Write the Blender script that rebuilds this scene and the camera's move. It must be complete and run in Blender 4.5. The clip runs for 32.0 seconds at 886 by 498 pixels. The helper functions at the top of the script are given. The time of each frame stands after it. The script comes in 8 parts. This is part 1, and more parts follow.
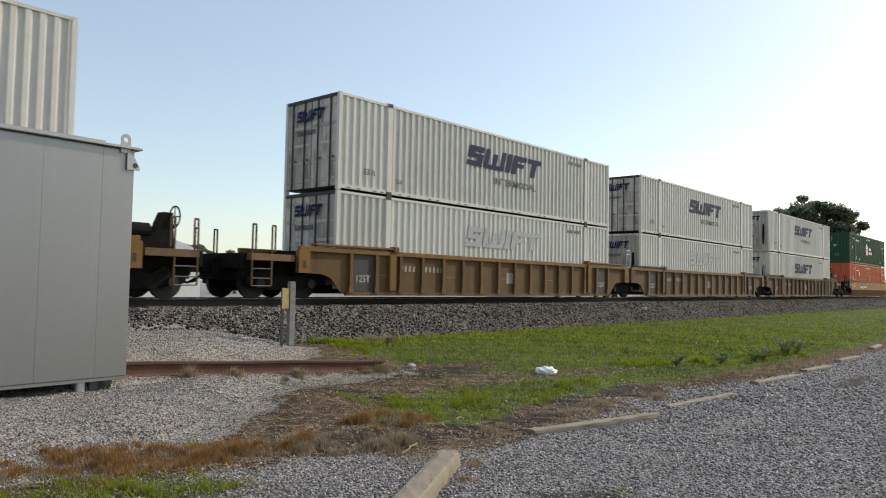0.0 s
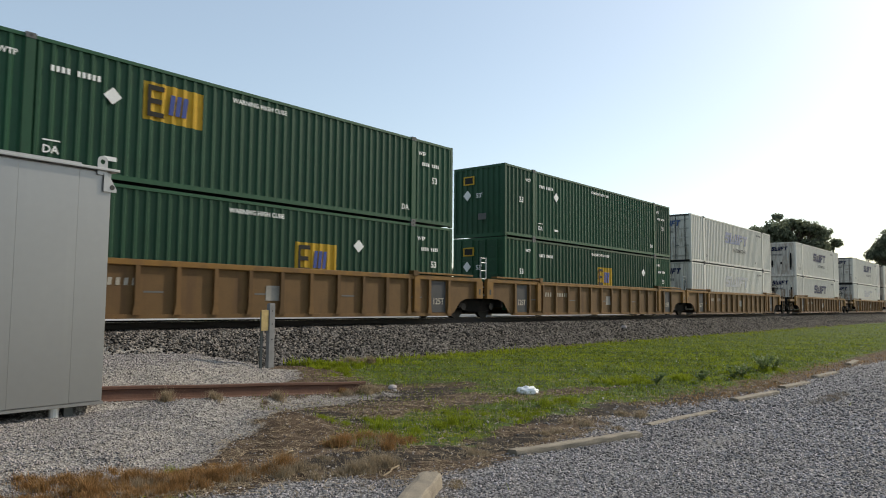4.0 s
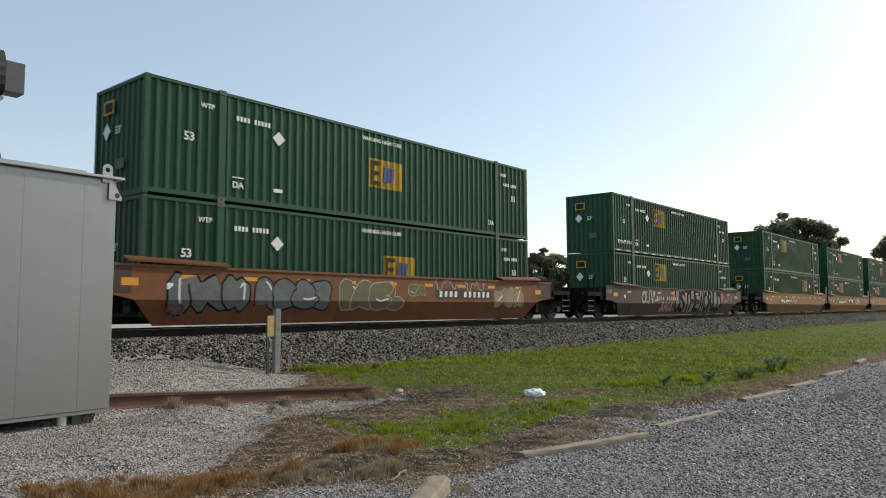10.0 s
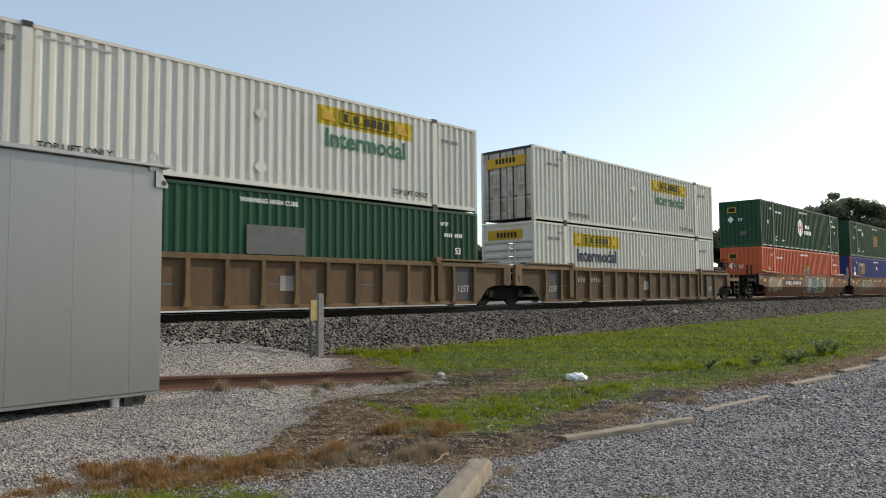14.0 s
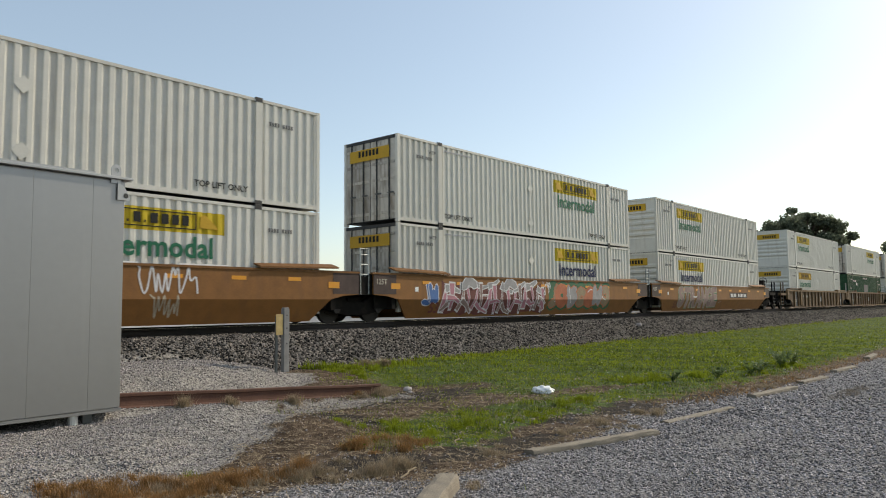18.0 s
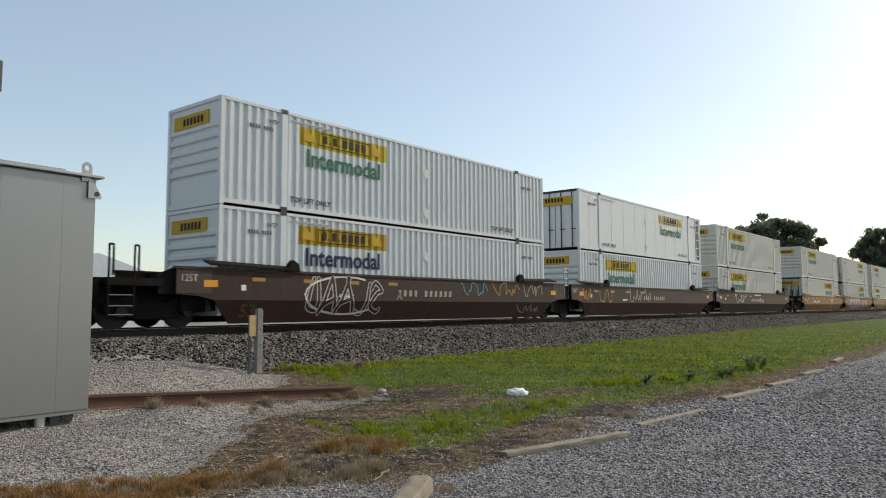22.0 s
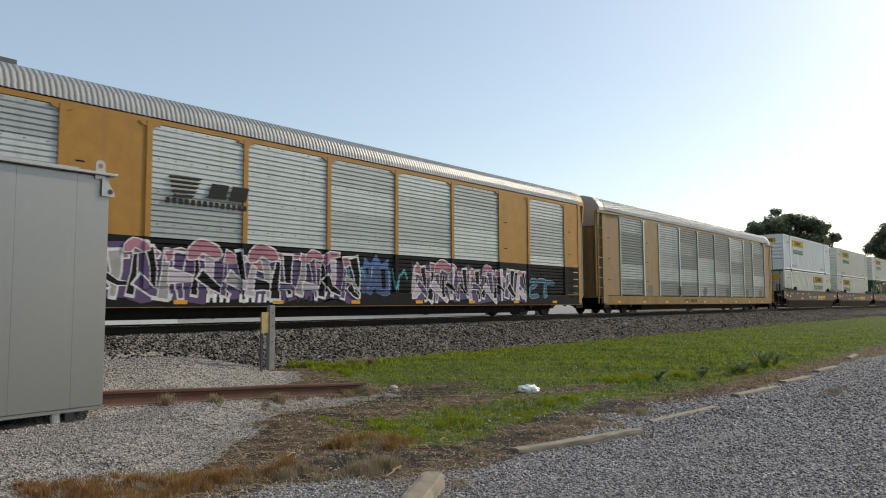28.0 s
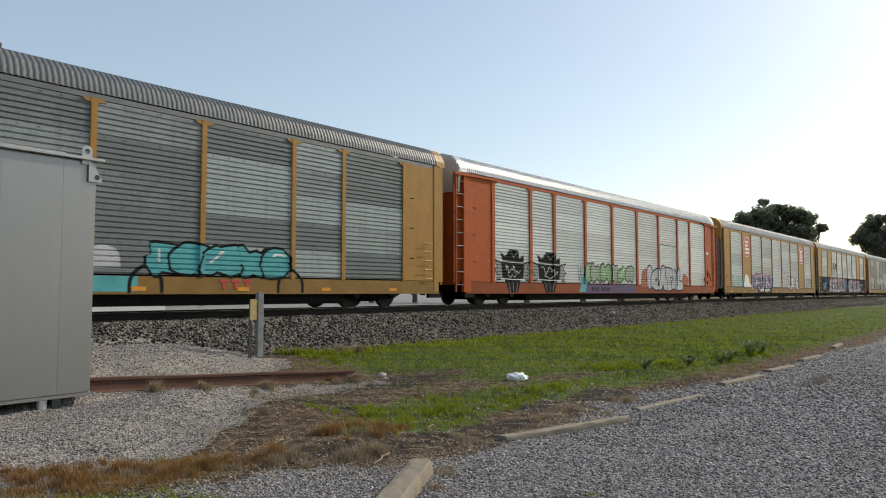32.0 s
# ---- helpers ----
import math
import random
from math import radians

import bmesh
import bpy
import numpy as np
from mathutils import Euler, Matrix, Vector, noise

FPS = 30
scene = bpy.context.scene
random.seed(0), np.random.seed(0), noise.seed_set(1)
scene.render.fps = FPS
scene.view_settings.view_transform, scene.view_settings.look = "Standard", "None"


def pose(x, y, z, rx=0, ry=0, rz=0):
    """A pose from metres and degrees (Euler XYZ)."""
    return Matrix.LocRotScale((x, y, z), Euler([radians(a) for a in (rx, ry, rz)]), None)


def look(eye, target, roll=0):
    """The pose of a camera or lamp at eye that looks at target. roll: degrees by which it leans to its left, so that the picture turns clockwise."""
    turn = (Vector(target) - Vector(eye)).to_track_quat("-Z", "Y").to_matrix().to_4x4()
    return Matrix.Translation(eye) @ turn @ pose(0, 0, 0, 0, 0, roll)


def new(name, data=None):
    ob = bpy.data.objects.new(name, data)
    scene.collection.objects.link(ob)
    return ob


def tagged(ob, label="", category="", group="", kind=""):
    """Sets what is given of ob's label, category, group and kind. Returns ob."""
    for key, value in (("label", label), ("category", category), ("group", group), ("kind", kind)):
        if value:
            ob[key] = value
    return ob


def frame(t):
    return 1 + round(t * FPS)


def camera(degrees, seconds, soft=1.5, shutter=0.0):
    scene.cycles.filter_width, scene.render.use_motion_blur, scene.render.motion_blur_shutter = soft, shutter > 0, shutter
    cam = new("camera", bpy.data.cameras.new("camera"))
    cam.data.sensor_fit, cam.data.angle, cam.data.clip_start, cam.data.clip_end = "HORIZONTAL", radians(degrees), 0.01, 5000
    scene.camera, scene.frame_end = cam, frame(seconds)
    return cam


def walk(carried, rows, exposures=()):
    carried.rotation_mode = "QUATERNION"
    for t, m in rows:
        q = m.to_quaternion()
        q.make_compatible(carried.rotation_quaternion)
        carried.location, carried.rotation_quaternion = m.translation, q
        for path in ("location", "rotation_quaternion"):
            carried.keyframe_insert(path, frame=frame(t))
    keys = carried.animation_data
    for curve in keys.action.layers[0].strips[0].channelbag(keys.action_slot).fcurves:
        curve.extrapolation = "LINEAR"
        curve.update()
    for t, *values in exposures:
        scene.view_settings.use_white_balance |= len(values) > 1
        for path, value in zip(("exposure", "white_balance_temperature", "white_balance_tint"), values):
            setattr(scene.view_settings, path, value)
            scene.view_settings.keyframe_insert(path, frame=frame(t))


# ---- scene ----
LENS = 63.07
EYE_Z = 1.5
cam = camera(LENS, 32.0, soft=1.0, shutter=0.07)
PATH = [
    (0, 92.80, -1.06, -48.64),
    (0.5, 92.73, -0.57, -48.83),
    (1, 92.93, -0.43, -48.84),
    (1.5, 93.27, -0.65, -49.19),
    (2, 93.55, -0.92, -49.47),
    (2.5, 93.80, -1.21, -49.89),
    (3, 94.05, -1.29, -49.99),
    (3.5, 94.23, -0.59, -50.13),
    (5.5, 94.66, -0.57, -50.35),
    (6, 94.80, -0.49, -50.43),
    (6.5, 94.82, -0.34, -50.38),
    (7, 94.84, -0.14, -50.22),
    (7.5, 94.85, -0.28, -50.17),
    (8, 94.83, -0.18, -50.06),
    (8.5, 94.91, -0.53, -50.14),
    (9, 94.98, -0.14, -50.22),
    (9.5, 94.95, 0.33, -50.05),
    (10, 94.69, 0.20, -49.73),
    (10.5, 94.43, 0.26, -49.39),
    (11, 94.05, -0.34, -49.12),
    (11.5, 94.06, 1.17, -48.66),
    (12, 94.01, 0.13, -48.27),
    (12.5, 93.73, 0.37, -47.64),
    (13, 93.40, 0.68, -46.67),
    (13.5, 93.31, 0.39, -46.42),
    (15.5, 94.44, 0.30, -47.33),
    (16, 94.45, 0.38, -47.77),
    (16.5, 94.49, 0.55, -48.16),
    (17, 94.55, 0.63, -48.53),
    (17.5, 94.50, 0.69, -48.88),
    (18, 94.51, 0.57, -49.10),
    (18.5, 94.50, 0.36, -49.36),
    (19, 94.61, 0.42, -49.63),
    (19.5, 94.64, 0.10, -49.90),
    (20, 94.72, -0.06, -50.12),
    (20.5, 94.70, 0.03, -50.44),
    (21, 94.75, 0.33, -50.66),
    (21.5, 94.72, 0.36, -50.90),
    (22, 94.66, 0.21, -51.07),
    (22.5, 94.58, -0.05, -51.14),
    (23, 94.53, 0.09, -50.98),
    (23.5, 94.45, 0.12, -50.99),
    (24, 94.51, 0.51, -50.97),
    (24.5, 94.54, 0.22, -50.94),
    (25, 94.56, 0.58, -50.87),
    (25.5, 94.55, 0.11, -50.85),
    (27.5, 94.48, 0.00, -50.17),
    (28, 94.40, 0.28, -50.18),
    (28.5, 94.43, -0.56, -50.11),
    (29, 94.38, -0.46, -49.95),
    (29.5, 94.28, -0.85, -50.18),
    (30, 94.06, -0.27, -50.32),
    (30.5, 93.77, -0.21, -50.44),
    (31, 93.59, -0.14, -50.52),
    (31.5, 93.50, 0.08, -50.72),
    (32, 93.45, 0.00, -51.04),
]

walk(cam, [(t, pose(0, 0, EYE_Z, rx, ry, rz)) for t, rx, ry, rz in PATH], exposures=[(t, e, 7450, 8.5) for t, e in ((0.0, -0.03), (3.5, -0.08), (8.0, -0.12), (13.0, -0.03), (17.0, -0.12), (25.0, -0.17), (32.0, -0.2))])

# ---------------------------------------------------------------- light
SUN_EL, SUN_AZ = 34.0, 107.0          # azimuth clockwise from +y, in degrees
world = bpy.data.worlds.new("hazy_sky")
scene.world = world
world.use_nodes = True
wn = world.node_tree
wn.nodes.clear()
sky = wn.nodes.new("ShaderNodeTexSky")
sky.sky_type = "NISHITA"
sky.sun_disc = False
sky.sun_elevation, sky.sun_rotation = radians(SUN_EL), radians(SUN_AZ)
sky.air_density, sky.dust_density, sky.ozone_density = 1.0, 1.0, 1.5
bg = wn.nodes.new("ShaderNodeBackground")
bg.inputs["Strength"].default_value = 0.205
wo = wn.nodes.new("ShaderNodeOutputWorld")
haze = wn.nodes.new("ShaderNodeMix")          # pale summer haze over the whole sky
haze.data_type = "RGBA"
haze.inputs[0].default_value = 0.3
haze.inputs[7].default_value = (2.9, 3.75, 4.8, 1)
wn.links.new(sky.outputs[0], haze.inputs[6])
wn.links.new(haze.outputs[2], bg.inputs[0])
wn.links.new(bg.outputs[0], wo.inputs[0])
sun_data = bpy.data.lights.new("sun", "SUN")
sun_data.energy, sun_data.angle, sun_data.color = 3.6, radians(1.5), (1.0, 0.95, 0.86)
sun = new("sun", sun_data)
sd = Vector((math.sin(radians(SUN_AZ)) * math.cos(radians(SUN_EL)), math.cos(radians(SUN_AZ)) * math.cos(radians(SUN_EL)), math.sin(radians(SUN_EL))))
sun.matrix_world = look(sd * 50, (0, 0, 0))


# ---------------------------------------------------------------- materials
def mat(name, col, rough=0.6, metal=0.0, var=0.15, scale=3.0, bump=0.0, bscale=40.0, dirt=None, dirt_amt=0.0, dirt_scale=1.2, streak=0.0, rnd=0.0, island=0.0, spec=0.5):
    """A weathered surface: colour, two scales of variation, stains or rain streaks of their own shape, fine relief."""
    m = bpy.data.materials.new(name)
    m.use_nodes = True
    n, l = m.node_tree.nodes, m.node_tree.links
    b = n["Principled BSDF"]
    b.inputs["Roughness"].default_value, b.inputs["Metallic"].default_value = rough, metal
    b.inputs["Specular IOR Level"].default_value = spec
    tc = n.new("ShaderNodeTexCoord")
    n1 = n.new("ShaderNodeTexNoise")
    n1.inputs["Scale"].default_value, n1.inputs["Detail"].default_value = scale, 6
    n2 = n.new("ShaderNodeTexNoise")
    n2.inputs["Scale"].default_value, n2.inputs["Detail"].default_value = scale * 9, 4
    l.new(tc.outputs["Object"], n1.inputs["Vector"])
    l.new(tc.outputs["Object"], n2.inputs["Vector"])
    add = n.new("ShaderNodeMath")
    add.operation = "MULTIPLY_ADD"
    add.inputs[1].default_value = 0.6
    l.new(n1.outputs["Fac"], add.inputs[0])
    sc = n.new("ShaderNodeMath")
    sc.operation = "MULTIPLY"
    sc.inputs[1].default_value = 0.4
    l.new(n2.outputs["Fac"], sc.inputs[0])
    l.new(sc.outputs[0], add.inputs[2])
    fac = add.outputs[0]
    for src, amt in ((("ShaderNodeObjectInfo", "Random"), rnd), (("ShaderNodeNewGeometry", "Random Per Island"), island)):
        if amt:
            o = n.new(src[0])
            mm = n.new("ShaderNodeMath")
            mm.operation = "MULTIPLY_ADD"
            mm.inputs[1].default_value = amt
            sub = n.new("ShaderNodeMath")
            sub.operation = "ADD"
            sub.inputs[1].default_value = -amt / 2
            l.new(o.outputs[src[1]], mm.inputs[0])
            l.new(fac, sub.inputs[0])
            l.new(sub.outputs[0], mm.inputs[2])
            fac = mm.outputs[0]
    ramp = n.new("ShaderNodeValToRGB")
    e = ramp.color_ramp.elements
    e[0].position, e[1].position = 0.25, 0.75
    e[0].color = (*[max(0, c * (1 - var)) for c in col], 1)
    e[1].color = (*[min(1, c * (1 + var)) for c in col], 1)
    l.new(fac, ramp.inputs[0])
    out = ramp.outputs[0]
    if dirt:
        dn = n.new("ShaderNodeTexNoise")
        dn.inputs["Scale"].default_value, dn.inputs["Detail"].default_value = dirt_scale, 8
        mp = n.new("ShaderNodeMapping")
        mp.inputs["Scale"].default_value = (1 + 5 * streak, 1 + 5 * streak, 1 - 0.85 * min(streak, 1))
        l.new(tc.outputs["Object"], mp.inputs[0])
        l.new(mp.outputs[0], dn.inputs["Vector"])
        dr = n.new("ShaderNodeMapRange")
        dr.inputs[1].default_value, dr.inputs[2].default_value = 0.62 - 0.25 * dirt_amt, 0.8
        dr.inputs[4].default_value = min(1, dirt_amt * 1.3)
        l.new(dn.outputs["Fac"], dr.inputs[0])
        mx = n.new("ShaderNodeMix")
        mx.data_type = "RGBA"
        l.new(dr.outputs[0], mx.inputs[0])
        l.new(out, mx.inputs[6])
        mx.inputs[7].default_value = (*dirt, 1)
        out = mx.outputs[2]
    l.new(out, b.inputs["Base Color"])
    if bump:
        bn = n.new("ShaderNodeTexNoise")
        bn.inputs["Scale"].default_value, bn.inputs["Detail"].default_value = bscale, 5
        l.new(tc.outputs["Object"], bn.inputs["Vector"])
        bp = n.new("ShaderNodeBump")
        bp.inputs["Strength"].default_value, bp.inputs["Distance"].default_value = bump, 0.01
        l.new(bn.outputs["Fac"], bp.inputs["Height"])
        l.new(bp.outputs[0], b.inputs["Normal"])
    return m


def leafy(m, amount=0.45):
    """Lets light through thin leaves."""
    n, l = m.node_tree.nodes, m.node_tree.links
    b, o = n["Principled BSDF"], n["Material Output"]
    col = b.inputs["Base Color"].links[0].from_socket
    t, x = n.new("ShaderNodeBsdfTranslucent"), n.new("ShaderNodeMixShader")
    x.inputs[0].default_value = amount
    l.new(col, t.inputs["Color"])
    l.new(b.outputs[0], x.inputs[1])
    l.new(t.outputs[0], x.inputs[2])
    l.new(x.outputs[0], o.inputs["Surface"])
    return m


RUSTY = (0.16, 0.075, 0.035)
GRIME = (0.05, 0.042, 0.035)
M = {
    "white": mat("white_container_paint", (0.60, 0.582, 0.525), 0.6, spec=0.18, var=0.09, dirt=(0.34, 0.27, 0.19), dirt_amt=0.28, streak=0.9, rnd=0.5),
    "cool": mat("bright_white_container_paint", (0.62, 0.64, 0.65), 0.5, spec=0.35, var=0.06, dirt=(0.4, 0.36, 0.3), dirt_amt=0.1, streak=0.9),
    # real grime, on a base also darkened for the ends' shaded side
    "shaded_grime_white": mat("soiled_shaded_white_end_paint", (0.47, 0.445, 0.4), 0.65, spec=0.2, var=0.22, dirt=(0.13, 0.09, 0.055), dirt_amt=0.65, dirt_scale=1.8, streak=0.5, rnd=0.6),
    "green": mat("dark_green_container_paint", (0.008, 0.06, 0.026), 0.5, spec=0.3, var=0.2, dirt=(0.05, 0.09, 0.05), dirt_amt=0.2, streak=0.9, rnd=0.6),
    "blue": mat("blue_container_paint", (0.028, 0.055, 0.22), 0.5, spec=0.25, var=0.15, dirt=(0.08, 0.09, 0.16), dirt_amt=0.2, streak=0.9),
    "orange": mat("orange_container_paint", (0.56, 0.085, 0.022), 0.45, var=0.14, dirt=(0.2, 0.05, 0.03), dirt_amt=0.25, streak=0.9),
    "dark": mat("dark_gap_steel", (0.03, 0.03, 0.03), 0.7, var=0.3),
    "navy": mat("navy_vinyl", (0.012, 0.018, 0.06), 0.65, spec=0.15, var=0.2),
    "fade": mat("faded_vinyl_ghost", (0.38, 0.38, 0.39), 0.6, spec=0.2, var=0.3, dirt=(0.58, 0.565, 0.52), dirt_amt=0.4),
    "bluefade": mat("worn_blue_vinyl", (0.025, 0.06, 0.165), 0.45, var=0.3, dirt=(0.5, 0.5, 0.5), dirt_amt=0.2, dirt_scale=6),
    "yellow": mat("yellow_vinyl", (0.57, 0.41, 0.03), 0.6, spec=0.2, var=0.12),
    "gold": mat("gold_vinyl", (0.50, 0.30, 0.03), 0.6, spec=0.2, var=0.15),
    "black": mat("black_lettering", (0.02, 0.02, 0.018), 0.65, spec=0.15, var=0.2),
    "teal": mat("green_lettering", (0.012, 0.12, 0.065), 0.6, spec=0.2, var=0.15),
    "mark": mat("white_stencil_marks", (0.72, 0.72, 0.7), 0.5, var=0.15),
    "fadedmark": mat("faded_cream_stencil_marks", (0.34, 0.31, 0.26), 0.6, spec=0.2, var=0.3, scale=8),
    "greymark": mat("grey_stencil_marks", (0.13, 0.13, 0.13), 0.65, spec=0.15, var=0.2),
    "red": mat("red_vinyl", (0.5, 0.03, 0.035), 0.5, var=0.2),
    "well_yellow": mat("weathered_yellow_well_car_paint", (0.2, 0.088, 0.026), 0.6, var=0.25, dirt=RUSTY, dirt_amt=0.4, dirt_scale=1.0, streak=0.5, rnd=0.5, spec=0.25),
    "well_panel": mat("dusty_brown_stained_well_side", (0.105, 0.065, 0.036), 0.75, var=0.3, dirt=(0.04, 0.028, 0.02), dirt_amt=0.5, dirt_scale=1.4, streak=0.4, rnd=0.5, spec=0.25),
    "panel_gold": mat("rust_stained_golden_well_side", (0.105, 0.058, 0.022), 0.65, var=0.3, dirt=(0.07, 0.034, 0.018), dirt_amt=0.5, dirt_scale=0.9, streak=0.5, rnd=0.5, spec=0.25),
    "chord_yellow": mat("chipped_orange_yellow_chord_paint", (0.2, 0.1, 0.022), 0.6, var=0.25, dirt=(0.09, 0.05, 0.028), dirt_amt=0.7, dirt_scale=1.6, spec=0.25),
    "well_rust": mat("rusted_yellow_well_car_paint", (0.16, 0.062, 0.026), 0.65, var=0.28, dirt=(0.075, 0.035, 0.022), dirt_amt=0.5, dirt_scale=1.1, streak=0.4, rnd=0.5, spec=0.25),
    "well_tan": mat("dusty_brown_yellow_well_car_paint", (0.145, 0.088, 0.042), 0.7, var=0.3, dirt=(0.062, 0.04, 0.026), dirt_amt=0.55, dirt_scale=1.0, streak=0.4, rnd=0.6, spec=0.25),
    "well_gold": mat("rusty_golden_well_car_paint", (0.13, 0.07, 0.025), 0.65, var=0.28, dirt=(0.085, 0.04, 0.02), dirt_amt=0.5, dirt_scale=1.0, streak=0.4, rnd=0.6, spec=0.25),
    "well_brown": mat("mineral_brown_well_car_paint", (0.046, 0.022, 0.018), 0.6, var=0.25, dirt=(0.05, 0.034, 0.028), dirt_amt=0.45, streak=0.5, rnd=0.4, spec=0.25),
    "well_black": mat("sooty_brown_well_car_paint", (0.062, 0.04, 0.035), 0.6, var=0.35, dirt=(0.03, 0.025, 0.024), dirt_amt=0.5, streak=0.4, spec=0.25),
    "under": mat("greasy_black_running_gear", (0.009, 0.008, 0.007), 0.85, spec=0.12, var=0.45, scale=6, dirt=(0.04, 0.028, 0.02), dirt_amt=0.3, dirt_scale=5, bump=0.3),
    "wheel": mat("worn_wheel_steel", (0.015, 0.012, 0.01), 0.65, metal=0.2, var=0.3, scale=8),
    "reflector": mat("yellow_reflector", (0.66, 0.27, 0.012), 0.45, var=0.1),
    "galv": mat("galvanised_side_screen", (0.42, 0.45, 0.45), 0.5, metal=0.2, spec=0.35, var=0.16, scale=1.5, dirt=(0.24, 0.24, 0.22), dirt_amt=0.3, streak=0.7, rnd=0.8),
    "galv_old": mat("weathered_galvanised_side_screen", (0.29, 0.32, 0.32), 0.5, metal=0.3, var=0.25, scale=1.5, dirt=(0.16, 0.16, 0.15), dirt_amt=0.35, streak=0.7, rnd=1.2),
    "galv_dark": mat("dull_dark_galvanised_side_screen", (0.25, 0.275, 0.275), 0.55, metal=0.1, spec=0.3, var=0.34, scale=1.5, dirt=(0.12, 0.12, 0.112), dirt_amt=0.35, streak=0.7, rnd=1.5),
    "roofold": mat("tarnished_roof_sheet", (0.16, 0.165, 0.165), 0.5, metal=0.3, var=0.2, scale=2, dirt=(0.09, 0.085, 0.08), dirt_amt=0.35),
    "dull_reflector": mat("dirty_yellow_reflector", (0.32, 0.18, 0.03), 0.5, var=0.2),
    "galv_bright": mat("bright_galvanised_side_screen", (0.52, 0.55, 0.55), 0.45, metal=0.25, spec=0.4, var=0.14, scale=1.5, dirt=(0.3, 0.31, 0.3), dirt_amt=0.25, streak=0.7, rnd=0.6),
    "roofbright": mat("bright_galvanised_roof_sheet", (0.50, 0.51, 0.51), 0.45, metal=0.25, var=0.15, scale=2, dirt=(0.28, 0.27, 0.25), dirt_amt=0.25),
    # yellow and orange sills: darker, blotched versions of their side paint
    "sill_rack_yellow": mat("darker_yellow_sill", (0.25, 0.14, 0.042), 0.6, spec=0.2, var=0.25, dirt=(0.08, 0.045, 0.022), dirt_amt=0.5, dirt_scale=1.5),
    "sill_rack_orange": mat("darker_orange_sill", (0.26, 0.055, 0.014), 0.6, spec=0.2, var=0.25, dirt=(0.08, 0.03, 0.018), dirt_amt=0.5, dirt_scale=1.5),
    "sill_rack_tan": mat("grimy_tan_sill", (0.24, 0.14, 0.045), 0.6, spec=0.2, var=0.25, dirt=(0.07, 0.05, 0.035), dirt_amt=0.5, dirt_scale=1.5),
    "roofgalv": mat("galvanised_roof_sheet", (0.34, 0.335, 0.325), 0.45, metal=0.25, spec=0.4, var=0.12, scale=2, dirt=(0.3, 0.29, 0.27), dirt_amt=0.25),
    "rack_yellow": mat("autorack_yellow_paint", (0.36, 0.18, 0.036), 0.55, spec=0.3, var=0.2, dirt=(0.2, 0.11, 0.05), dirt_amt=0.3, streak=0.7),
    "rack_tan": mat("faded_tan_autorack_paint", (0.225, 0.135, 0.05), 0.6, var=0.2, dirt=(0.13, 0.1, 0.07), dirt_amt=0.4, streak=0.7),
    "rack_grey": mat("galvanised_folding_end_door", (0.25, 0.25, 0.235), 0.5, metal=0.2, var=0.25, dirt=(0.09, 0.08, 0.065), dirt_amt=0.45, streak=0.8),
    "rack_orange": mat("autorack_orange_paint", (0.42, 0.082, 0.016), 0.6, spec=0.2, var=0.2, dirt=(0.17, 0.05, 0.03), dirt_amt=0.35, streak=0.7),
    # end cheeks: the shade at the car's end is put into this dark base
    "rack_dark": mat("shaded_autorack_end", (0.11, 0.1, 0.085), 0.6, var=0.35, dirt=(0.2, 0.12, 0.05), dirt_amt=0.3, streak=0.6),
    "rail": mat("rusty_rail_web", (0.022, 0.017, 0.015), 0.8, var=0.35, scale=5, bump=0.3),
    "railhead": mat("polished_rail_head", (0.55, 0.55, 0.55), 0.22, metal=1.0, var=0.1),
    "oldrail": mat("rust_brown_scrap_rail", (0.095, 0.042, 0.027), 0.85, var=0.4, scale=4, bump=0.5, dirt=(0.07, 0.04, 0.03), dirt_amt=0.4, dirt_scale=4),
    "tie": mat("creosoted_timber_tie", (0.06, 0.05, 0.042), 0.9, var=0.4, scale=6, bump=0.6),
    "cab": mat("brushed_aluminium_cabinet_panel", (0.29, 0.288, 0.285), 0.38, metal=0.75, var=0.05, scale=1.2, rnd=0.1, dirt=(0.4, 0.39, 0.37), dirt_amt=0.12, streak=0.8),
    "cabtrim": mat("aluminium_cabinet_trim", (0.36, 0.36, 0.355), 0.4, metal=0.5, var=0.08),
    "conc": mat("weathered_concrete", (0.235, 0.198, 0.15), 0.9, var=0.3, scale=7, bump=0.6, bscale=90, dirt=(0.13, 0.11, 0.09), dirt_amt=0.5, dirt_scale=5),
    "post": mat("grey_weathered_post", (0.21, 0.205, 0.2), 0.85, var=0.25, scale=7, bump=0.4),
    "postplate": mat("faded_yellow_plate", (0.42, 0.3, 0.12), 0.6, var=0.3, scale=8),
    "bag": mat("white_plastic_bag", (0.82, 0.82, 0.82), 0.45, var=0.05),
    "sig": mat("flat_black_signal_paint", (0.02, 0.02, 0.021), 0.6, var=0.2),
    "sigbox": mat("grey_green_signal_housing", (0.09, 0.095, 0.09), 0.5, var=0.2),
    "mast": mat("aluminium_mast_paint", (0.6, 0.61, 0.6), 0.4, metal=0.4, var=0.1),
}


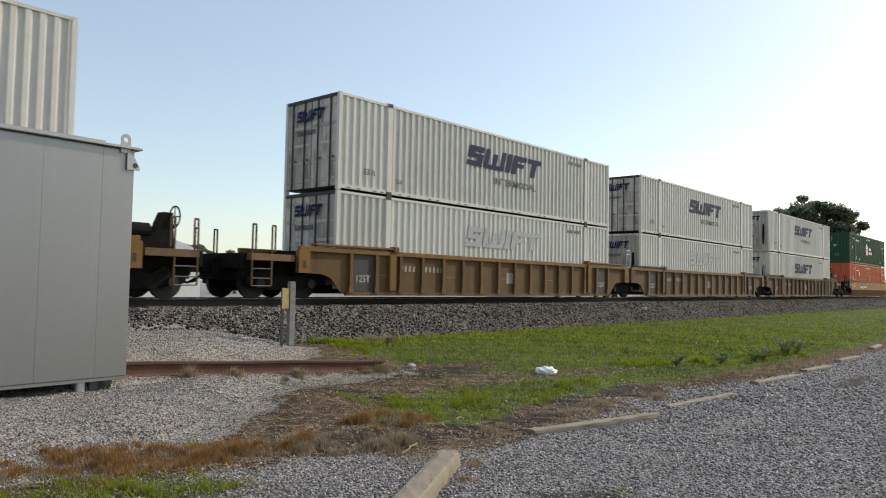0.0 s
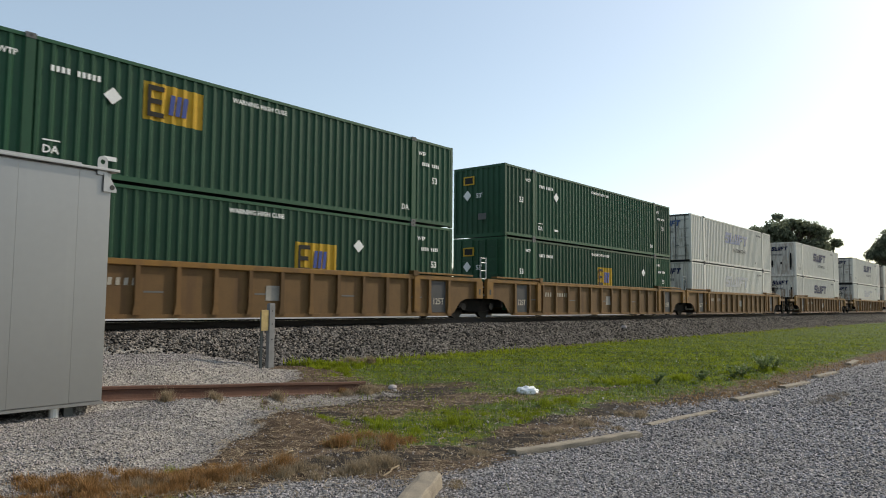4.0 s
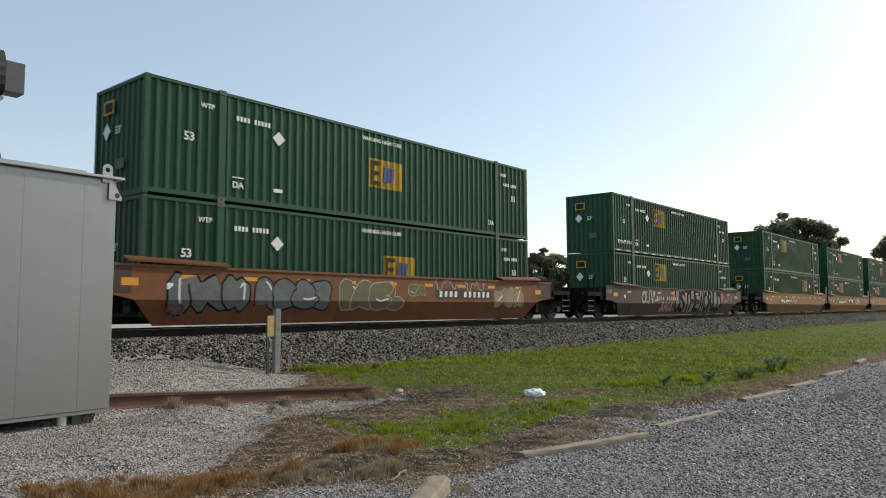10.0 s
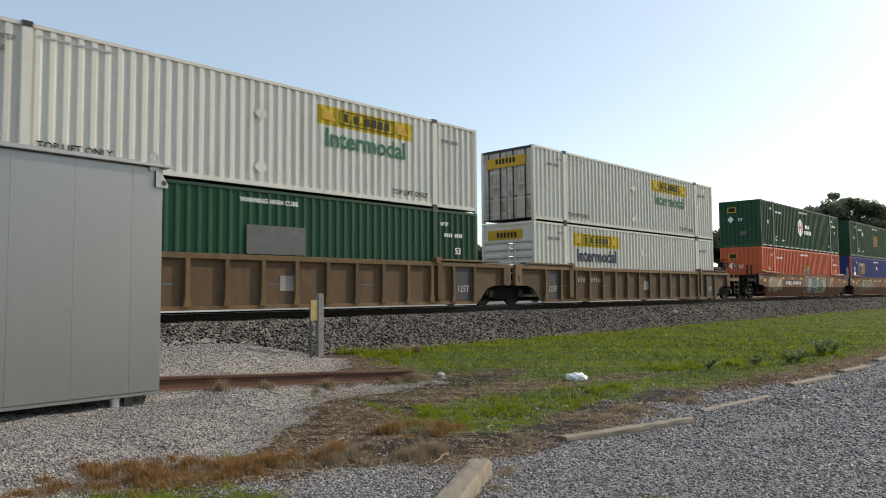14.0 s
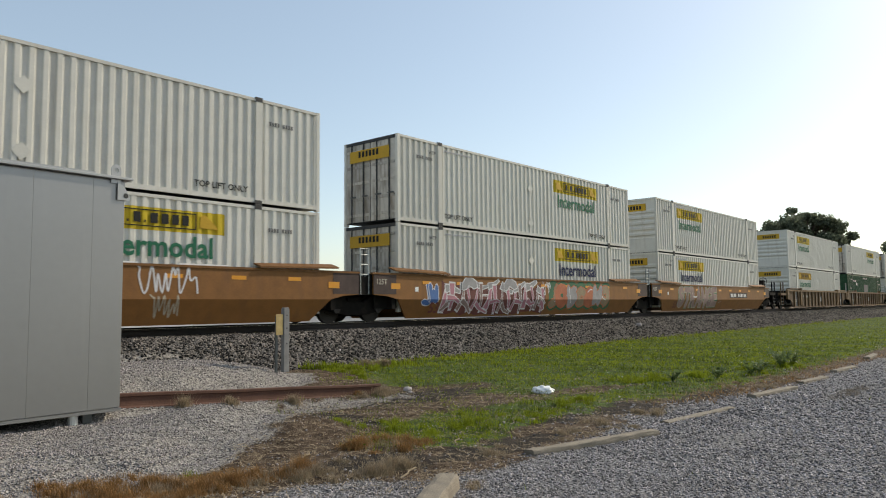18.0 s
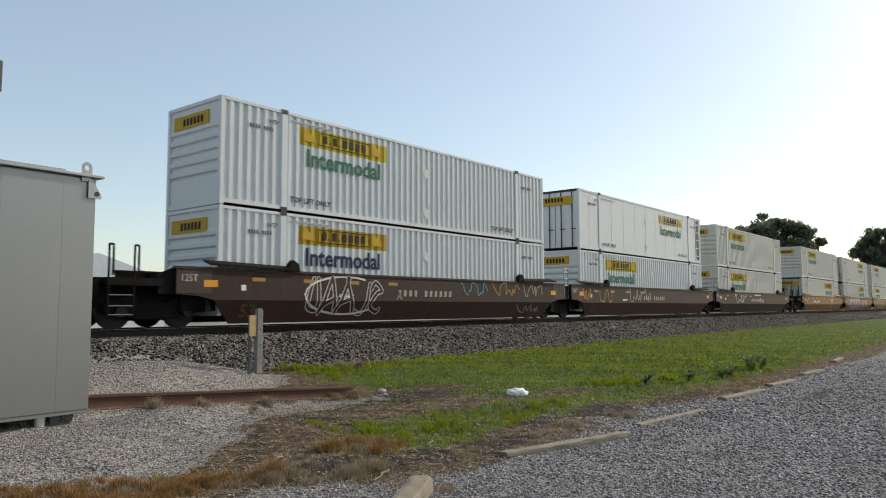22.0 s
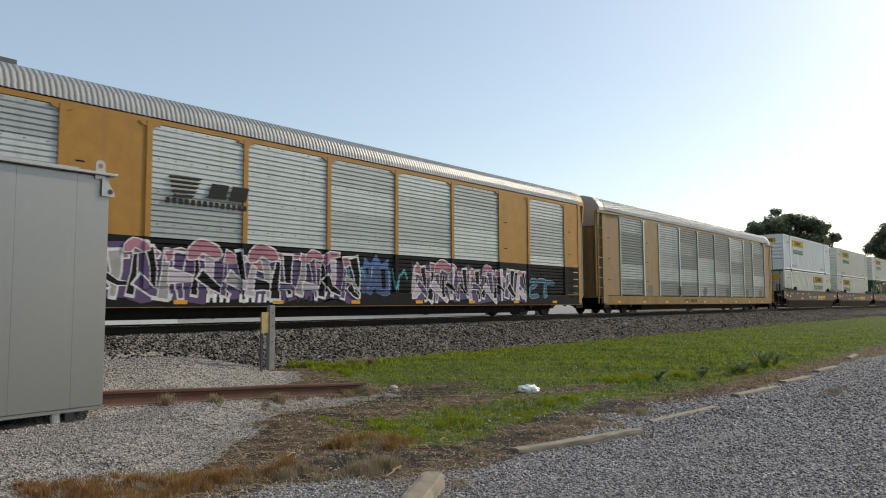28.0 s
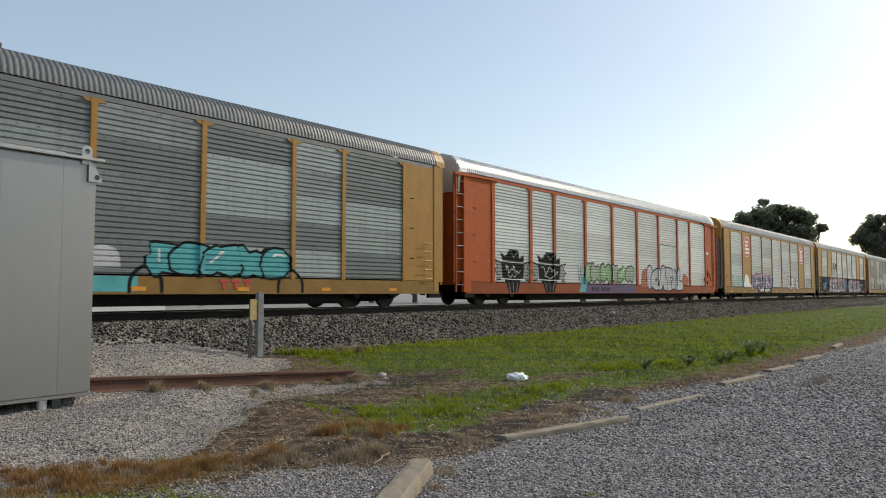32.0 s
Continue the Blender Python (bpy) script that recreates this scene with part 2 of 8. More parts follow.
# ---------------------------------------------------------------- mesh helpers
class MB:
    def __init__(self):
        self.v, self.f = [], []

    def box(self, x0, x1, y0, y1, z0, z1):
        i = len(self.v)
        self.v += [(x, y, z) for z in (z0, z1) for y in (y0, y1) for x in (x0, x1)]
        self.f += [tuple(i + k for k in q) for q in ((0, 2, 3, 1), (4, 5, 7, 6), (0, 1, 5, 4), (2, 6, 7, 3), (0, 4, 6, 2), (1, 3, 7, 5))]
        return self

    def prism(self, pts, a, b, axis="y"):
        """A plate: outline pts in the other two axes, pushed from a to b."""
        i, n = len(self.v), len(pts)
        for s in (a, b):
            for p, q in pts:
                self.v.append({"y": (p, s, q), "x": (s, p, q), "z": (p, q, s)}[axis])
        self.f.append(tuple(range(i, i + n)))
        self.f.append(tuple(range(i + 2 * n - 1, i + n - 1, -1)))
        self.f += [(i + k, i + n + k, i + n + (k + 1) % n, i + (k + 1) % n) for k in range(n)]
        return self

    def sheet(self, pts, a, b, axis="z"):
        """An open folded sheet: a line of points pushed from a to b."""
        i, n = len(self.v), len(pts)
        for s in (a, b):
            for p, q in pts:
                self.v.append({"z": (p, q, s), "x": (s, p, q)}[axis])
        self.f += [(i + k, i + k + 1, i + n + k + 1, i + n + k) for k in range(n - 1)]
        return self

    def cyl(self, c, r, h, axis="z", n=12, r2=None):
        r2 = r if r2 is None else r2
        i = len(self.v)
        for s, rr in ((0, r), (h, r2)):
            for k in range(n):
                a = 2 * math.pi * k / n
                p, q = rr * math.cos(a), rr * math.sin(a)
                self.v.append({"z": (c[0] + p, c[1] + q, c[2] + s), "y": (c[0] + p, c[1] + s, c[2] + q), "x": (c[0] + s, c[1] + p, c[2] + q)}[axis])
        self.f.append(tuple(range(i + n - 1, i - 1, -1)))
        self.f.append(tuple(range(i + n, i + 2 * n)))
        self.f += [(i + k, i + (k + 1) % n, i + n + (k + 1) % n, i + n + k) for k in range(n)]
        return self

    def tube(self, pts, r, n=6):
        """A bent bar through the points."""
        for p, q in zip(pts, pts[1:]):
            p, q = Vector(p), Vector(q)
            d = (q - p)
            m = d.to_track_quat("Z", "Y").to_matrix()
            i = len(self.v)
            for s in (p, q):
                for k in range(n):
                    a = 2 * math.pi * k / n
                    self.v.append(tuple(s + m @ Vector((r * math.cos(a), r * math.sin(a), 0))))
            self.f.append(tuple(range(i + n - 1, i - 1, -1)))
            self.f.append(tuple(range(i + n, i + 2 * n)))
            self.f += [(i + k, i + (k + 1) % n, i + n + (k + 1) % n, i + n + k) for k in range(n)]
        return self


CACHE = {}


def mesh_of(name, mb, material, smooth=False, bevel=0.0):
    me = bpy.data.meshes.new(name)
    me.from_pydata(mb.v, [], mb.f)
    bm = bmesh.new()
    bm.from_mesh(me)
    if bevel:
        bmesh.ops.bevel(bm, geom=bm.edges[:], offset=bevel, segments=2, affect="EDGES", profile=0.6)
    bmesh.ops.recalc_face_normals(bm, faces=bm.faces[:])
    bm.to_mesh(me)
    bm.free()
    me.materials.append(material)
    if smooth:
        me.polygons.foreach_set("use_smooth", [True] * len(me.polygons))
    return me


def part(name, mb, material, parent, label="", key=None, smooth=False, bevel=0.0, at=None):
    """Links one mesh as a part of parent; key: alike parts share their mesh."""
    if isinstance(mb, bpy.types.Mesh):
        me = mb
    elif key is not None:
        if key not in CACHE:
            CACHE[key] = mesh_of(name, mb() if callable(mb) else mb, material, smooth, bevel)
        me = CACHE[key]
    else:
        me = mesh_of(name, mb() if callable(mb) else mb, material, smooth, bevel)
    ob = new(name, me)
    ob.parent = parent
    if at:
        ob.location = at
    return tagged(ob, label) if label else ob


def thing(name, at, label, category, group="", kind=""):
    ob = new(name)
    ob.location = at
    return tagged(ob, label, category, group, kind)


def letters(s, size, shear=0.0, width=1.0):
    """A flat mesh of text that stands up in x and z and faces -y, its left foot at the origin."""
    key = ("text", s, size, shear, width)
    if key not in CACHE:
        cu = bpy.data.curves.new("text", "FONT")
        cu.body, cu.size, cu.shear, cu.resolution_u, cu.offset = s, size, shear, 2, 0.022 * size
        tmp = bpy.data.objects.new("text", cu)
        me = bpy.data.meshes.new_from_object(tmp)
        me.transform(Matrix(((width, 0, 0, 0), (0, 0, 1, 0), (0, 1, 0, 0), (0, 0, 0, 1))))
        bpy.data.objects.remove(tmp)
        CACHE[key] = me
    return CACHE[key]


def text_part(name, s, size, material, parent, at, label="", shear=0.0, width=1.0):
    base = letters(s, size, shear, width)
    key = ("tm", s, size, shear, width, material.name)
    if key not in CACHE:
        me = base.copy()
        me.materials.clear()
        me.materials.append(material)
        CACHE[key] = me
    ob = new(name, CACHE[key])
    ob.parent, ob.location = parent, at
    return tagged(ob, label) if label else ob

# ---------------------------------------------------------------- ground
TRACK_Y, RAIL_Z = 17.45, 1.02


def smooth(a, b, x):
    t = np.clip((x - a) / (b - a), 0, 1)
    return t * t * (3 - 2 * t)


def wob(x, y, s, seed=0.0):
    """Cheap even noise from sines, about -1 to 1."""
    return (np.sin(x * 1.7 * s + seed) * np.cos(y * 1.3 * s - seed * 2) + np.sin((x + y) * 2.9 * s + seed * 3) * 0.6 + np.cos((x * 0.8 - y * 1.9) * 4.7 * s + seed) * 0.35) / 1.95


def pad_near(x, y):
    return 1 - np.sqrt(((x - 1.5) / 5.3) ** 2 + ((y - 9.9) / 4.6) ** 2) + 0.035 * wob(x, y, 1.6, 2) + 0.02 * wob(x, y, 4.3, 7)


def pad_far(x, y):
    return 1 - np.sqrt(((x - 5.0) / 5.4) ** 2 + ((y - 12.9) / 3.0) ** 2) + 0.05 * wob(x, y, 1.5, 5)


def ridge(x, y):
    """The heap's brow, from the cabinet's corner towards the lot."""
    a = (x - 4.95) * 0.6 - (y - 7.6) * 0.8          # along the brow
    b = (x - 4.95) * 0.8 + (y - 7.6) * 0.6          # across it
    return np.exp(-(np.maximum(np.abs(a - 0.3) - 0.5, 0) / 0.55) ** 2) * np.exp(-(b / np.where(b > 0, 0.5, 0.95)) ** 2)


def height(x, y):
    x, y = np.asarray(x, float), np.asarray(y, float)
    d = np.abs(y - TRACK_Y)
    bal = 0.8 * (1 - smooth(0, 1, (d - 1.75) / 1.95)) + 0.02 * wob(x, y, 2.2, 1) * (d < 4)
    z = 0.018 * wob(x, y, 0.9) + 0.012 * wob(x, y, 2.7, 4) + 0.016 * wob(x, y, 5.3, 9) * smooth(4.2, 4.9, y) * (1 - smooth(13, 14, y))
    z = z * smooth(0.3, 1.2, np.hypot(x, y)) + 0.05 * smooth(4.0, 5.5, y) * (1 - smooth(16, 17, y))
    z = np.maximum(z, bal)
    z = np.maximum(z, 0.24 * smooth(0.0, 0.34, pad_near(x, y)) + 0.02 * wob(x, y, 3) - 0.02)
    z = z + 0.17 * ridge(x, y)
    z = np.maximum(z, (0.302 - 0.06 * (x - 4.08)) * np.exp(-((y - 8.82) / 0.38) ** 4) * smooth(2.6, 3.6, x) * (1 - smooth(8.5, 9.2, x)))
    z = np.maximum(z, 0.5 * smooth(0.0, 0.5, pad_far(x, y)) + 0.02 * wob(x, y, 3, 2) - 0.03)
    return z


def kerb_y(x):
    return 4.05 - 0.02 * (x - 8) + 0.12 * np.sin(x * 0.7)


def axis_steps(lo, a, b, hi, step):
    mid = list(np.arange(a, b, step))
    out, s, p = [], step, mid[-1]
    while p < hi:
        s *= 1.09
        p += s
        out.append(p)
    pre, s, p = [], step, mid[0]
    while p > lo:
        s *= 1.09
        p -= s
        pre.append(p)
    return np.array(pre[::-1] + mid + out)


def ground_material():
    m = bpy.data.materials.new("ground_soil_gravel_and_turf")
    m.use_nodes = True
    n, l = m.node_tree.nodes, m.node_tree.links
    b = n["Principled BSDF"]
    b.inputs["Roughness"].default_value = 0.95
    b.inputs["Specular IOR Level"].default_value = 0.2
    geo = n.new("ShaderNodeNewGeometry")

    def noise_tex(scale, detail=6, rough=0.6):
        t = n.new("ShaderNodeTexNoise")
        t.inputs["Scale"].default_value, t.inputs["Detail"].default_value, t.inputs["Roughness"].default_value = scale, detail, rough
        l.new(geo.outputs["Position"], t.inputs["Vector"])
        return t.outputs["Fac"]

    def ramp(f, stops):
        r = n.new("ShaderNodeValToRGB")
        e = r.color_ramp.elements
        while len(e) < len(stops):
            e.new(0.5)
        for k, (p, c) in enumerate(stops):
            e[k].position, e[k].color = p, (*c, 1)
        l.new(f, r.inputs[0])
        return r.outputs[0]

    def mix(f, a, c):
        x = n.new("ShaderNodeMix")
        x.data_type = "RGBA"
        l.new(f, x.inputs[0])
        l.new(a, x.inputs[6])
        l.new(c, x.inputs[7])
        return x.outputs[2]

    vor = n.new("ShaderNodeTexVoronoi")
    vor.inputs["Scale"].default_value = 46
    l.new(geo.outputs["Position"], vor.inputs["Vector"])
    stone = n.new("ShaderNodeSeparateColor")
    l.new(vor.outputs["Color"], stone.inputs[0])
    fine, mid, broad = noise_tex(60), noise_tex(6), noise_tex(0.7)
    out = ramp(mid, [(0.3, (0.032, 0.02, 0.013)), (0.5, (0.088, 0.058, 0.037)), (0.72, (0.175, 0.128, 0.088))])
    layers = {
        "park": ramp(stone.outputs[0], [(0.0, (0.06, 0.057, 0.056)), (0.5, (0.17, 0.163, 0.16)), (1.0, (0.33, 0.318, 0.312))]),
        "loam": ramp(mid, [(0.3, (0.014, 0.011, 0.009)), (0.5, (0.034, 0.026, 0.02)), (0.75, (0.085, 0.064, 0.046))]),
        "grass": ramp(mid, [(0.32, (0.036, 0.04, 0.016)), (0.5, (0.06, 0.09, 0.02)), (0.72, (0.11, 0.17, 0.032))]),
        "pad": ramp(stone.outputs[1], [(0.0, (0.12, 0.108, 0.096)), (0.5, (0.24, 0.222, 0.2)), (1.0, (0.4, 0.372, 0.335))]),
        "ballast": ramp(stone.outputs[2], [(0.0, (0.03, 0.026, 0.022)), (0.5, (0.07, 0.06, 0.05)), (1.0, (0.15, 0.13, 0.11))]),
        "lot": ramp(broad, [(0.3, (0.2, 0.198, 0.195)), (0.7, (0.31, 0.305, 0.295))]),
    }
    for k, c in layers.items():
        a = n.new("ShaderNodeAttribute")
        a.attribute_name = k
        s = n.new("ShaderNodeMath")
        s.operation = "MULTIPLY_ADD"
        s.inputs[1].default_value = 1.0
        l.new(a.outputs["Fac"], s.inputs[0])
        e = n.new("ShaderNodeMath")
        e.operation = "MULTIPLY_ADD"
        e.inputs[1].default_value, e.inputs[2].default_value = 0.9, -0.45
        l.new(mid, e.inputs[0])
        l.new(e.outputs[0], s.inputs[2])
        r = n.new("ShaderNodeMapRange")
        r.inputs[1].default_value, r.inputs[2].default_value = 0.38, 0.62
        l.new(s.outputs[0], r.inputs[0])
        out = mix(r.outputs[0], out, c)
    l.new(out, b.inputs["Base Color"])
    bp = n.new("ShaderNodeBump")
    bp.inputs["Strength"].default_value, bp.inputs["Distance"].default_value = 0.8, 0.02
    l.new(vor.outputs["Distance"], bp.inputs["Height"])
    bp2 = n.new("ShaderNodeBump")
    bp2.inputs["Strength"].default_value, bp2.inputs["Distance"].default_value = 0.5, 0.02
    l.new(fine, bp2.inputs["Height"])
    l.new(bp.outputs[0], bp2.inputs["Normal"])
    l.new(bp2.outputs[0], b.inputs["Normal"])
    return m


def blob(x, y, cx, cy, rx, ry, turn=0.0):
    c, q = math.cos(turn), math.sin(turn)
    return 1 - np.hypot(((x - cx) * c + (y - cy) * q) / rx, ((y - cy) * c - (x - cx) * q) / ry)


def zones(x, y):
    """How much of each surface lies at a place: gravel lot, dark loam, turf, pale gravel pads, ballast, far lot."""
    ky = kerb_y(x)
    rough = 0.22 * wob(x, y, 2.1, 8) + 0.16 * wob(x, y, 5.2, 15)
    wide = 0.35 * np.exp(-((x - 9.2) / 2.2) ** 2)
    park = 1 - smooth(ky - 0.25 + wide, ky + 0.35 + wide, y + 0.8 * rough)
    park = np.maximum(park, 0.85 * smooth(-0.2, 0.4, blob(x, y, 3.6, 4.5, 1.25, 0.5, -0.35) + rough))
    lo = np.interp(x, [8.4, 9.2, 9.9, 11, 12, 14, 18, 40], [10.0, 7.0, 5.3, 4.75, 4.65, 4.6, 4.55, 4.5]) + 0.25 * wob(x, y, 1.3, 3)
    left = np.interp(y, [5, 8, 10.0, 12.7, 14.5], [9.0, 9.3, 9.1, 11.2, 12.6]) + 0.4 * wob(x, y, 1.1, 6)
    far = smooth(lo - 0.4, lo + 0.5, y) * smooth(left - 0.5, left + 1.0, x) * (1 - smooth(13.0, 13.8, y + 0.55 * wob(x, y, 0.9) + 0.25 * wob(x, y, 3.1, 2)))
    near = np.maximum(blob(x, y, 6.9, 5.75, 1.75, 0.85, 0.25), blob(x, y, 8.7, 5.75, 1.3, 0.75, -0.1)) + 1.1 * rough
    bald = smooth(0.0, 0.5, np.maximum(blob(x, y, 8.9, 8.2, 2.3, 1.0, 0.1), blob(x, y, 11.0, 6.3, 1.5, 0.5, -0.2)) + 1.6 * rough)
    grass = np.maximum(far * (0.75 + 0.25 * smooth(9, 16, x)) * (1 - 0.62 * bald), 0.85 * smooth(-0.25, 0.35, near)) + 0.1 * rough
    grass = np.maximum(grass, 0.5 * smooth(0.0, 0.5, blob(x, y, 2.4, 4.95, 1.2, 0.5, -0.4) + rough))
    grass = np.clip(grass, 0, 1)
    pad = np.maximum(smooth(0.0, 0.1, pad_near(x, y)), smooth(0.0, 0.12, pad_far(x, y)))
    pad = np.maximum(pad, 0.62 * smooth(-0.1, 0.4, blob(x, y, 7.2, 8.25, 1.7, 0.5) + rough))
    bal = 1 - smooth(3.4, 3.9, np.abs(y - TRACK_Y) + 0.2 * wob(x, y, 1.2))
    bal = bal * (1 - 0.9 * smooth(0.05, 0.2, pad_far(x, y)) * (y < 15.3))
    lot = smooth(21.0, 23.0, y) * (1 - smooth(1.7, 2.4, x / np.maximum(y, 1.0)))
    back = 1 - smooth(-3, -1, y)
    loam = smooth(0.0, 0.4, np.maximum.reduce([blob(x, y, 6.2, 4.62, 1.5, 0.34, -0.05), blob(x, y, 9.2, 4.95, 1.9, 0.36, -0.15), blob(x, y, 11.6, 4.5, 1.6, 0.3), blob(x, y, 8.7, 8.0, 1.9, 0.7, 0.1), blob(x, y, 5.9, 7.4, 0.9, 1.3, 0.5), blob(x, y, 4.9, 5.0, 0.8, 0.4, -0.3)]) + 1.2 * rough)
    return {"park": np.maximum(park, back), "loam": loam * (1 - park) + 0.6 * smooth(0.0, 0.6, np.maximum(blob(x, y, 4.5, 2.7, 0.9, 0.35, -0.6), blob(x, y, 13.6, 2.85, 2.2, 0.3)) + 0.5 * rough), "grass": grass, "pad": pad, "ballast": bal, "lot": lot}


def ground():
    xs, ys = axis_steps(-900, 0.0, 17.0, 2500, 0.1), axis_steps(-900, 0.5, 21.0, 2500, 0.1)
    gx, gy = np.meshgrid(xs, ys)
    gz = height(gx, gy)
    nx, ny = len(xs), len(ys)
    v = np.stack([gx.ravel(), gy.ravel(), gz.ravel()], 1)
    i = np.arange(nx * ny).reshape(ny, nx)
    f = np.stack([i[:-1, :-1].ravel(), i[:-1, 1:].ravel(), i[1:, 1:].ravel(), i[1:, :-1].ravel()], 1)
    me = bpy.data.meshes.new("ground")
    me.vertices.add(len(v))
    me.vertices.foreach_set("co", v.ravel())
    me.loops.add(f.size)
    me.loops.foreach_set("vertex_index", f.ravel())
    me.polygons.add(len(f))
    me.polygons.foreach_set("loop_start", np.arange(0, f.size, 4))
    me.polygons.foreach_set("loop_total", np.full(len(f), 4))
    me.update(calc_edges=True)
    me.polygons.foreach_set("use_smooth", np.ones(len(f), bool))
    for k, w in zones(gx.ravel(), gy.ravel()).items():
        at = me.attributes.new(k, "FLOAT", "POINT")
        at.data.foreach_set("value", np.asarray(w, np.float32))
    me.materials.append(ground_material())
    return tagged(new("ground", me), "gravel lot, turf strip, dirt and stone ballast bank", "ground", kind="structure")


ground()


# ---------------------------------------------------------------- railway track
def rail_profile(s=1.0):
    half = [(0.076, 0), (0.076, 0.012), (0.02, 0.028), (0.009, 0.05), (0.009, 0.135), (0.036, 0.148), (0.038, 0.178), (0.03, 0.186)]
    return [(a * s, b * s) for a, b in half] + [(-a * s, b * s) for a, b in half[::-1]]


def railway():
    tr = thing("railway_track", (0, TRACK_Y, RAIL_Z), "steel rails on dark timber ties in stone ballast", "track", kind="structure")
    for s in (-0.7525, 0.7525):
        prof = [(a + s, b - 0.186) for a, b in rail_profile()]
        r = part("rail", MB().prism(prof, -720, 900, "x"), M["rail"], tr)
        part("rail_head", MB().box(-720, 900, s - 0.031, s + 0.031, 0.0005, 0.003), M["railhead"], r, "bright worn running surface")
    for i in range(190):
        x = -12 + i * 0.52
        part("tie", lambda: MB().box(-0.115, 0.115, -1.3, 1.3, -0.37, -0.19), M["tie"], tr, key="tie", at=(x, 0.04 * math.sin(i * 2.3), 0.01 * math.sin(i)))
    rest = MB()
    for i in range(360):
        x = 86.8 + i * 0.52
        rest.box(x - 0.115, x + 0.115, -1.3, 1.3, -0.37, -0.19)
    tagged(part("far_ties", rest, M["tie"], tr), kind="stuff")


railway()


# ---------------------------------------------------------------- signal cabinet
def signal_cabinet():
    # front face runs along the track; its right corner stands at (3.94, 8.39)
    W, D, Z0, Z1 = 3.05, 1.9, 0.36, 3.02
    c = thing("signal_cabinet", (3.95, 8.40, 0), "grey aluminium trackside equipment cabinet with lifting lugs on low feet", "cabinet")
    c.rotation_euler = (0, 0, radians(3.0))
    part("body", MB().box(-W, 0, 0.012, D, Z0, Z1), M["cab"], c, bevel=0.01)
    seams = [-W, -2.31, -1.665, -1.02, -0.375, 0.0]
    for a, b in zip(seams, seams[1:]):
        part("panel", MB().box(a + 0.0006, b - 0.0006, -0.004, 0.012, Z0 + 0.012, Z1 - 0.02), M["cab"], c, bevel=0.0025)
    part("base_frame", MB().box(-W - 0.01, 0.015, -0.012, D, Z0 - 0.03, Z0 + 0.004), M["cab"], c)
    part("lid", MB().box(-W - 0.06, 0.075, -0.06, D + 0.06, Z1, Z1 + 0.032), M["cabtrim"], c, "thin overhanging roof sheet", bevel=0.006)
    part("lid_flange", MB().box(-W - 0.05, -0.38, -0.055, -0.035, Z1 + 0.032, Z1 + 0.05), M["cabtrim"], c)
    for x in (-0.12, -W + 0.12):
        for y in (-0.02, D - 0.03):
            o = []
            for k in range(9):
                a = math.pi * k / 8
                o.append((0.06 * math.cos(a), 0.115 + 0.06 * math.sin(a)))
            outer = [(0.06, -0.05)] + o + [(-0.06, -0.05)]
            lug = MB()
            n = len(outer)
            hole = [(0.03 * math.cos(2 * math.pi * k / n - 0.9), 0.105 + 0.03 * math.sin(2 * math.pi * k / n - 0.9)) for k in range(n)]
            for s in (y - 0.005, y + 0.005):
                for p in outer + hole:
                    lug.v.append((x + p[0], s, Z1 + p[1]))
            for k in range(n):
                j = (k + 1) % n
                lug.f += [(k, j, n + j, n + k), (2 * n + k, 2 * n + j, 3 * n + j, 3 * n + k), (k, j, 2 * n + j, 2 * n + k), (n + k, n + j, 3 * n + j, 3 * n + k)]
            part("lifting_lug", lug, M["cabtrim"], c, "drilled lifting lug")
    low = MB().prism([(-0.1, Z1 - 0.24), (0.055, Z1 - 0.24), (0.055, Z1 - 0.2), (-0.02, Z1 - 0.08), (-0.1, Z1 - 0.03)], -0.03, -0.018)
    part("tie_down_lug", low, M["cabtrim"], c)
    part("lug_hole", MB().cyl((0.0, -0.034, Z1 - 0.185), 0.03, 0.003, "y", 14), M["dark"], c)
    for x in (-0.32, -W + 0.3):
        for y in (0.1, D - 0.2):
            part("foot", MB().box(x - 0.05, x + 0.05, y, y + 0.1, 0.1, Z0 - 0.03), M["sigbox"], c)
            part("foot_bolt", MB().cyl((x - 0.17, y - 0.02, 0.1), 0.05, Z0 - 0.13, "z", 12), M["mast"], c)


signal_cabinet()


# ---------------------------------------------------------------- scrap rail, marker post, wheel stops, litter
def scrap_rail():
    r = thing("scrap_rail", (4.08, 8.82, 0.295), "rusty brown length of rail lying on the gravel", "rail")
    L = 4.45
    seg = 14
    for name, pro in (("rail_foot", [(0.076, 0), (0.076, 0.012), (0.02, 0.028), (-0.02, 0.028), (-0.076, 0.012), (-0.076, 0)]),
                      ("rail_web", [(0.014, 0.026), (0.009, 0.05), (0.009, 0.137), (-0.009, 0.137), (-0.009, 0.05), (-0.014, 0.026)]),
                      ("rail_head", [(0.012, 0.135), (0.036, 0.148), (0.038, 0.178), (0.03, 0.186), (-0.03, 0.186), (-0.038, 0.178), (-0.036, 0.148), (-0.012, 0.135)])):
        mb = MB()
        for k in range(seg + 1):
            x = L * k / seg
            for a, b in pro:
                mb.v.append((x, a + 0.01 * math.sin(x), b - 0.06 * x + 0.004 * math.sin(x * 3)))
        n = len(pro)
        for k in range(seg):
            mb.f += [(k * n + j, k * n + (j + 1) % n, (k + 1) * n + (j + 1) % n, (k + 1) * n + j) for j in range(n)]
        mb.f += [tuple(range(n)), tuple(range(seg * n, seg * n + n))]
        part(name, mb, M["oldrail"], r)


scrap_rail()


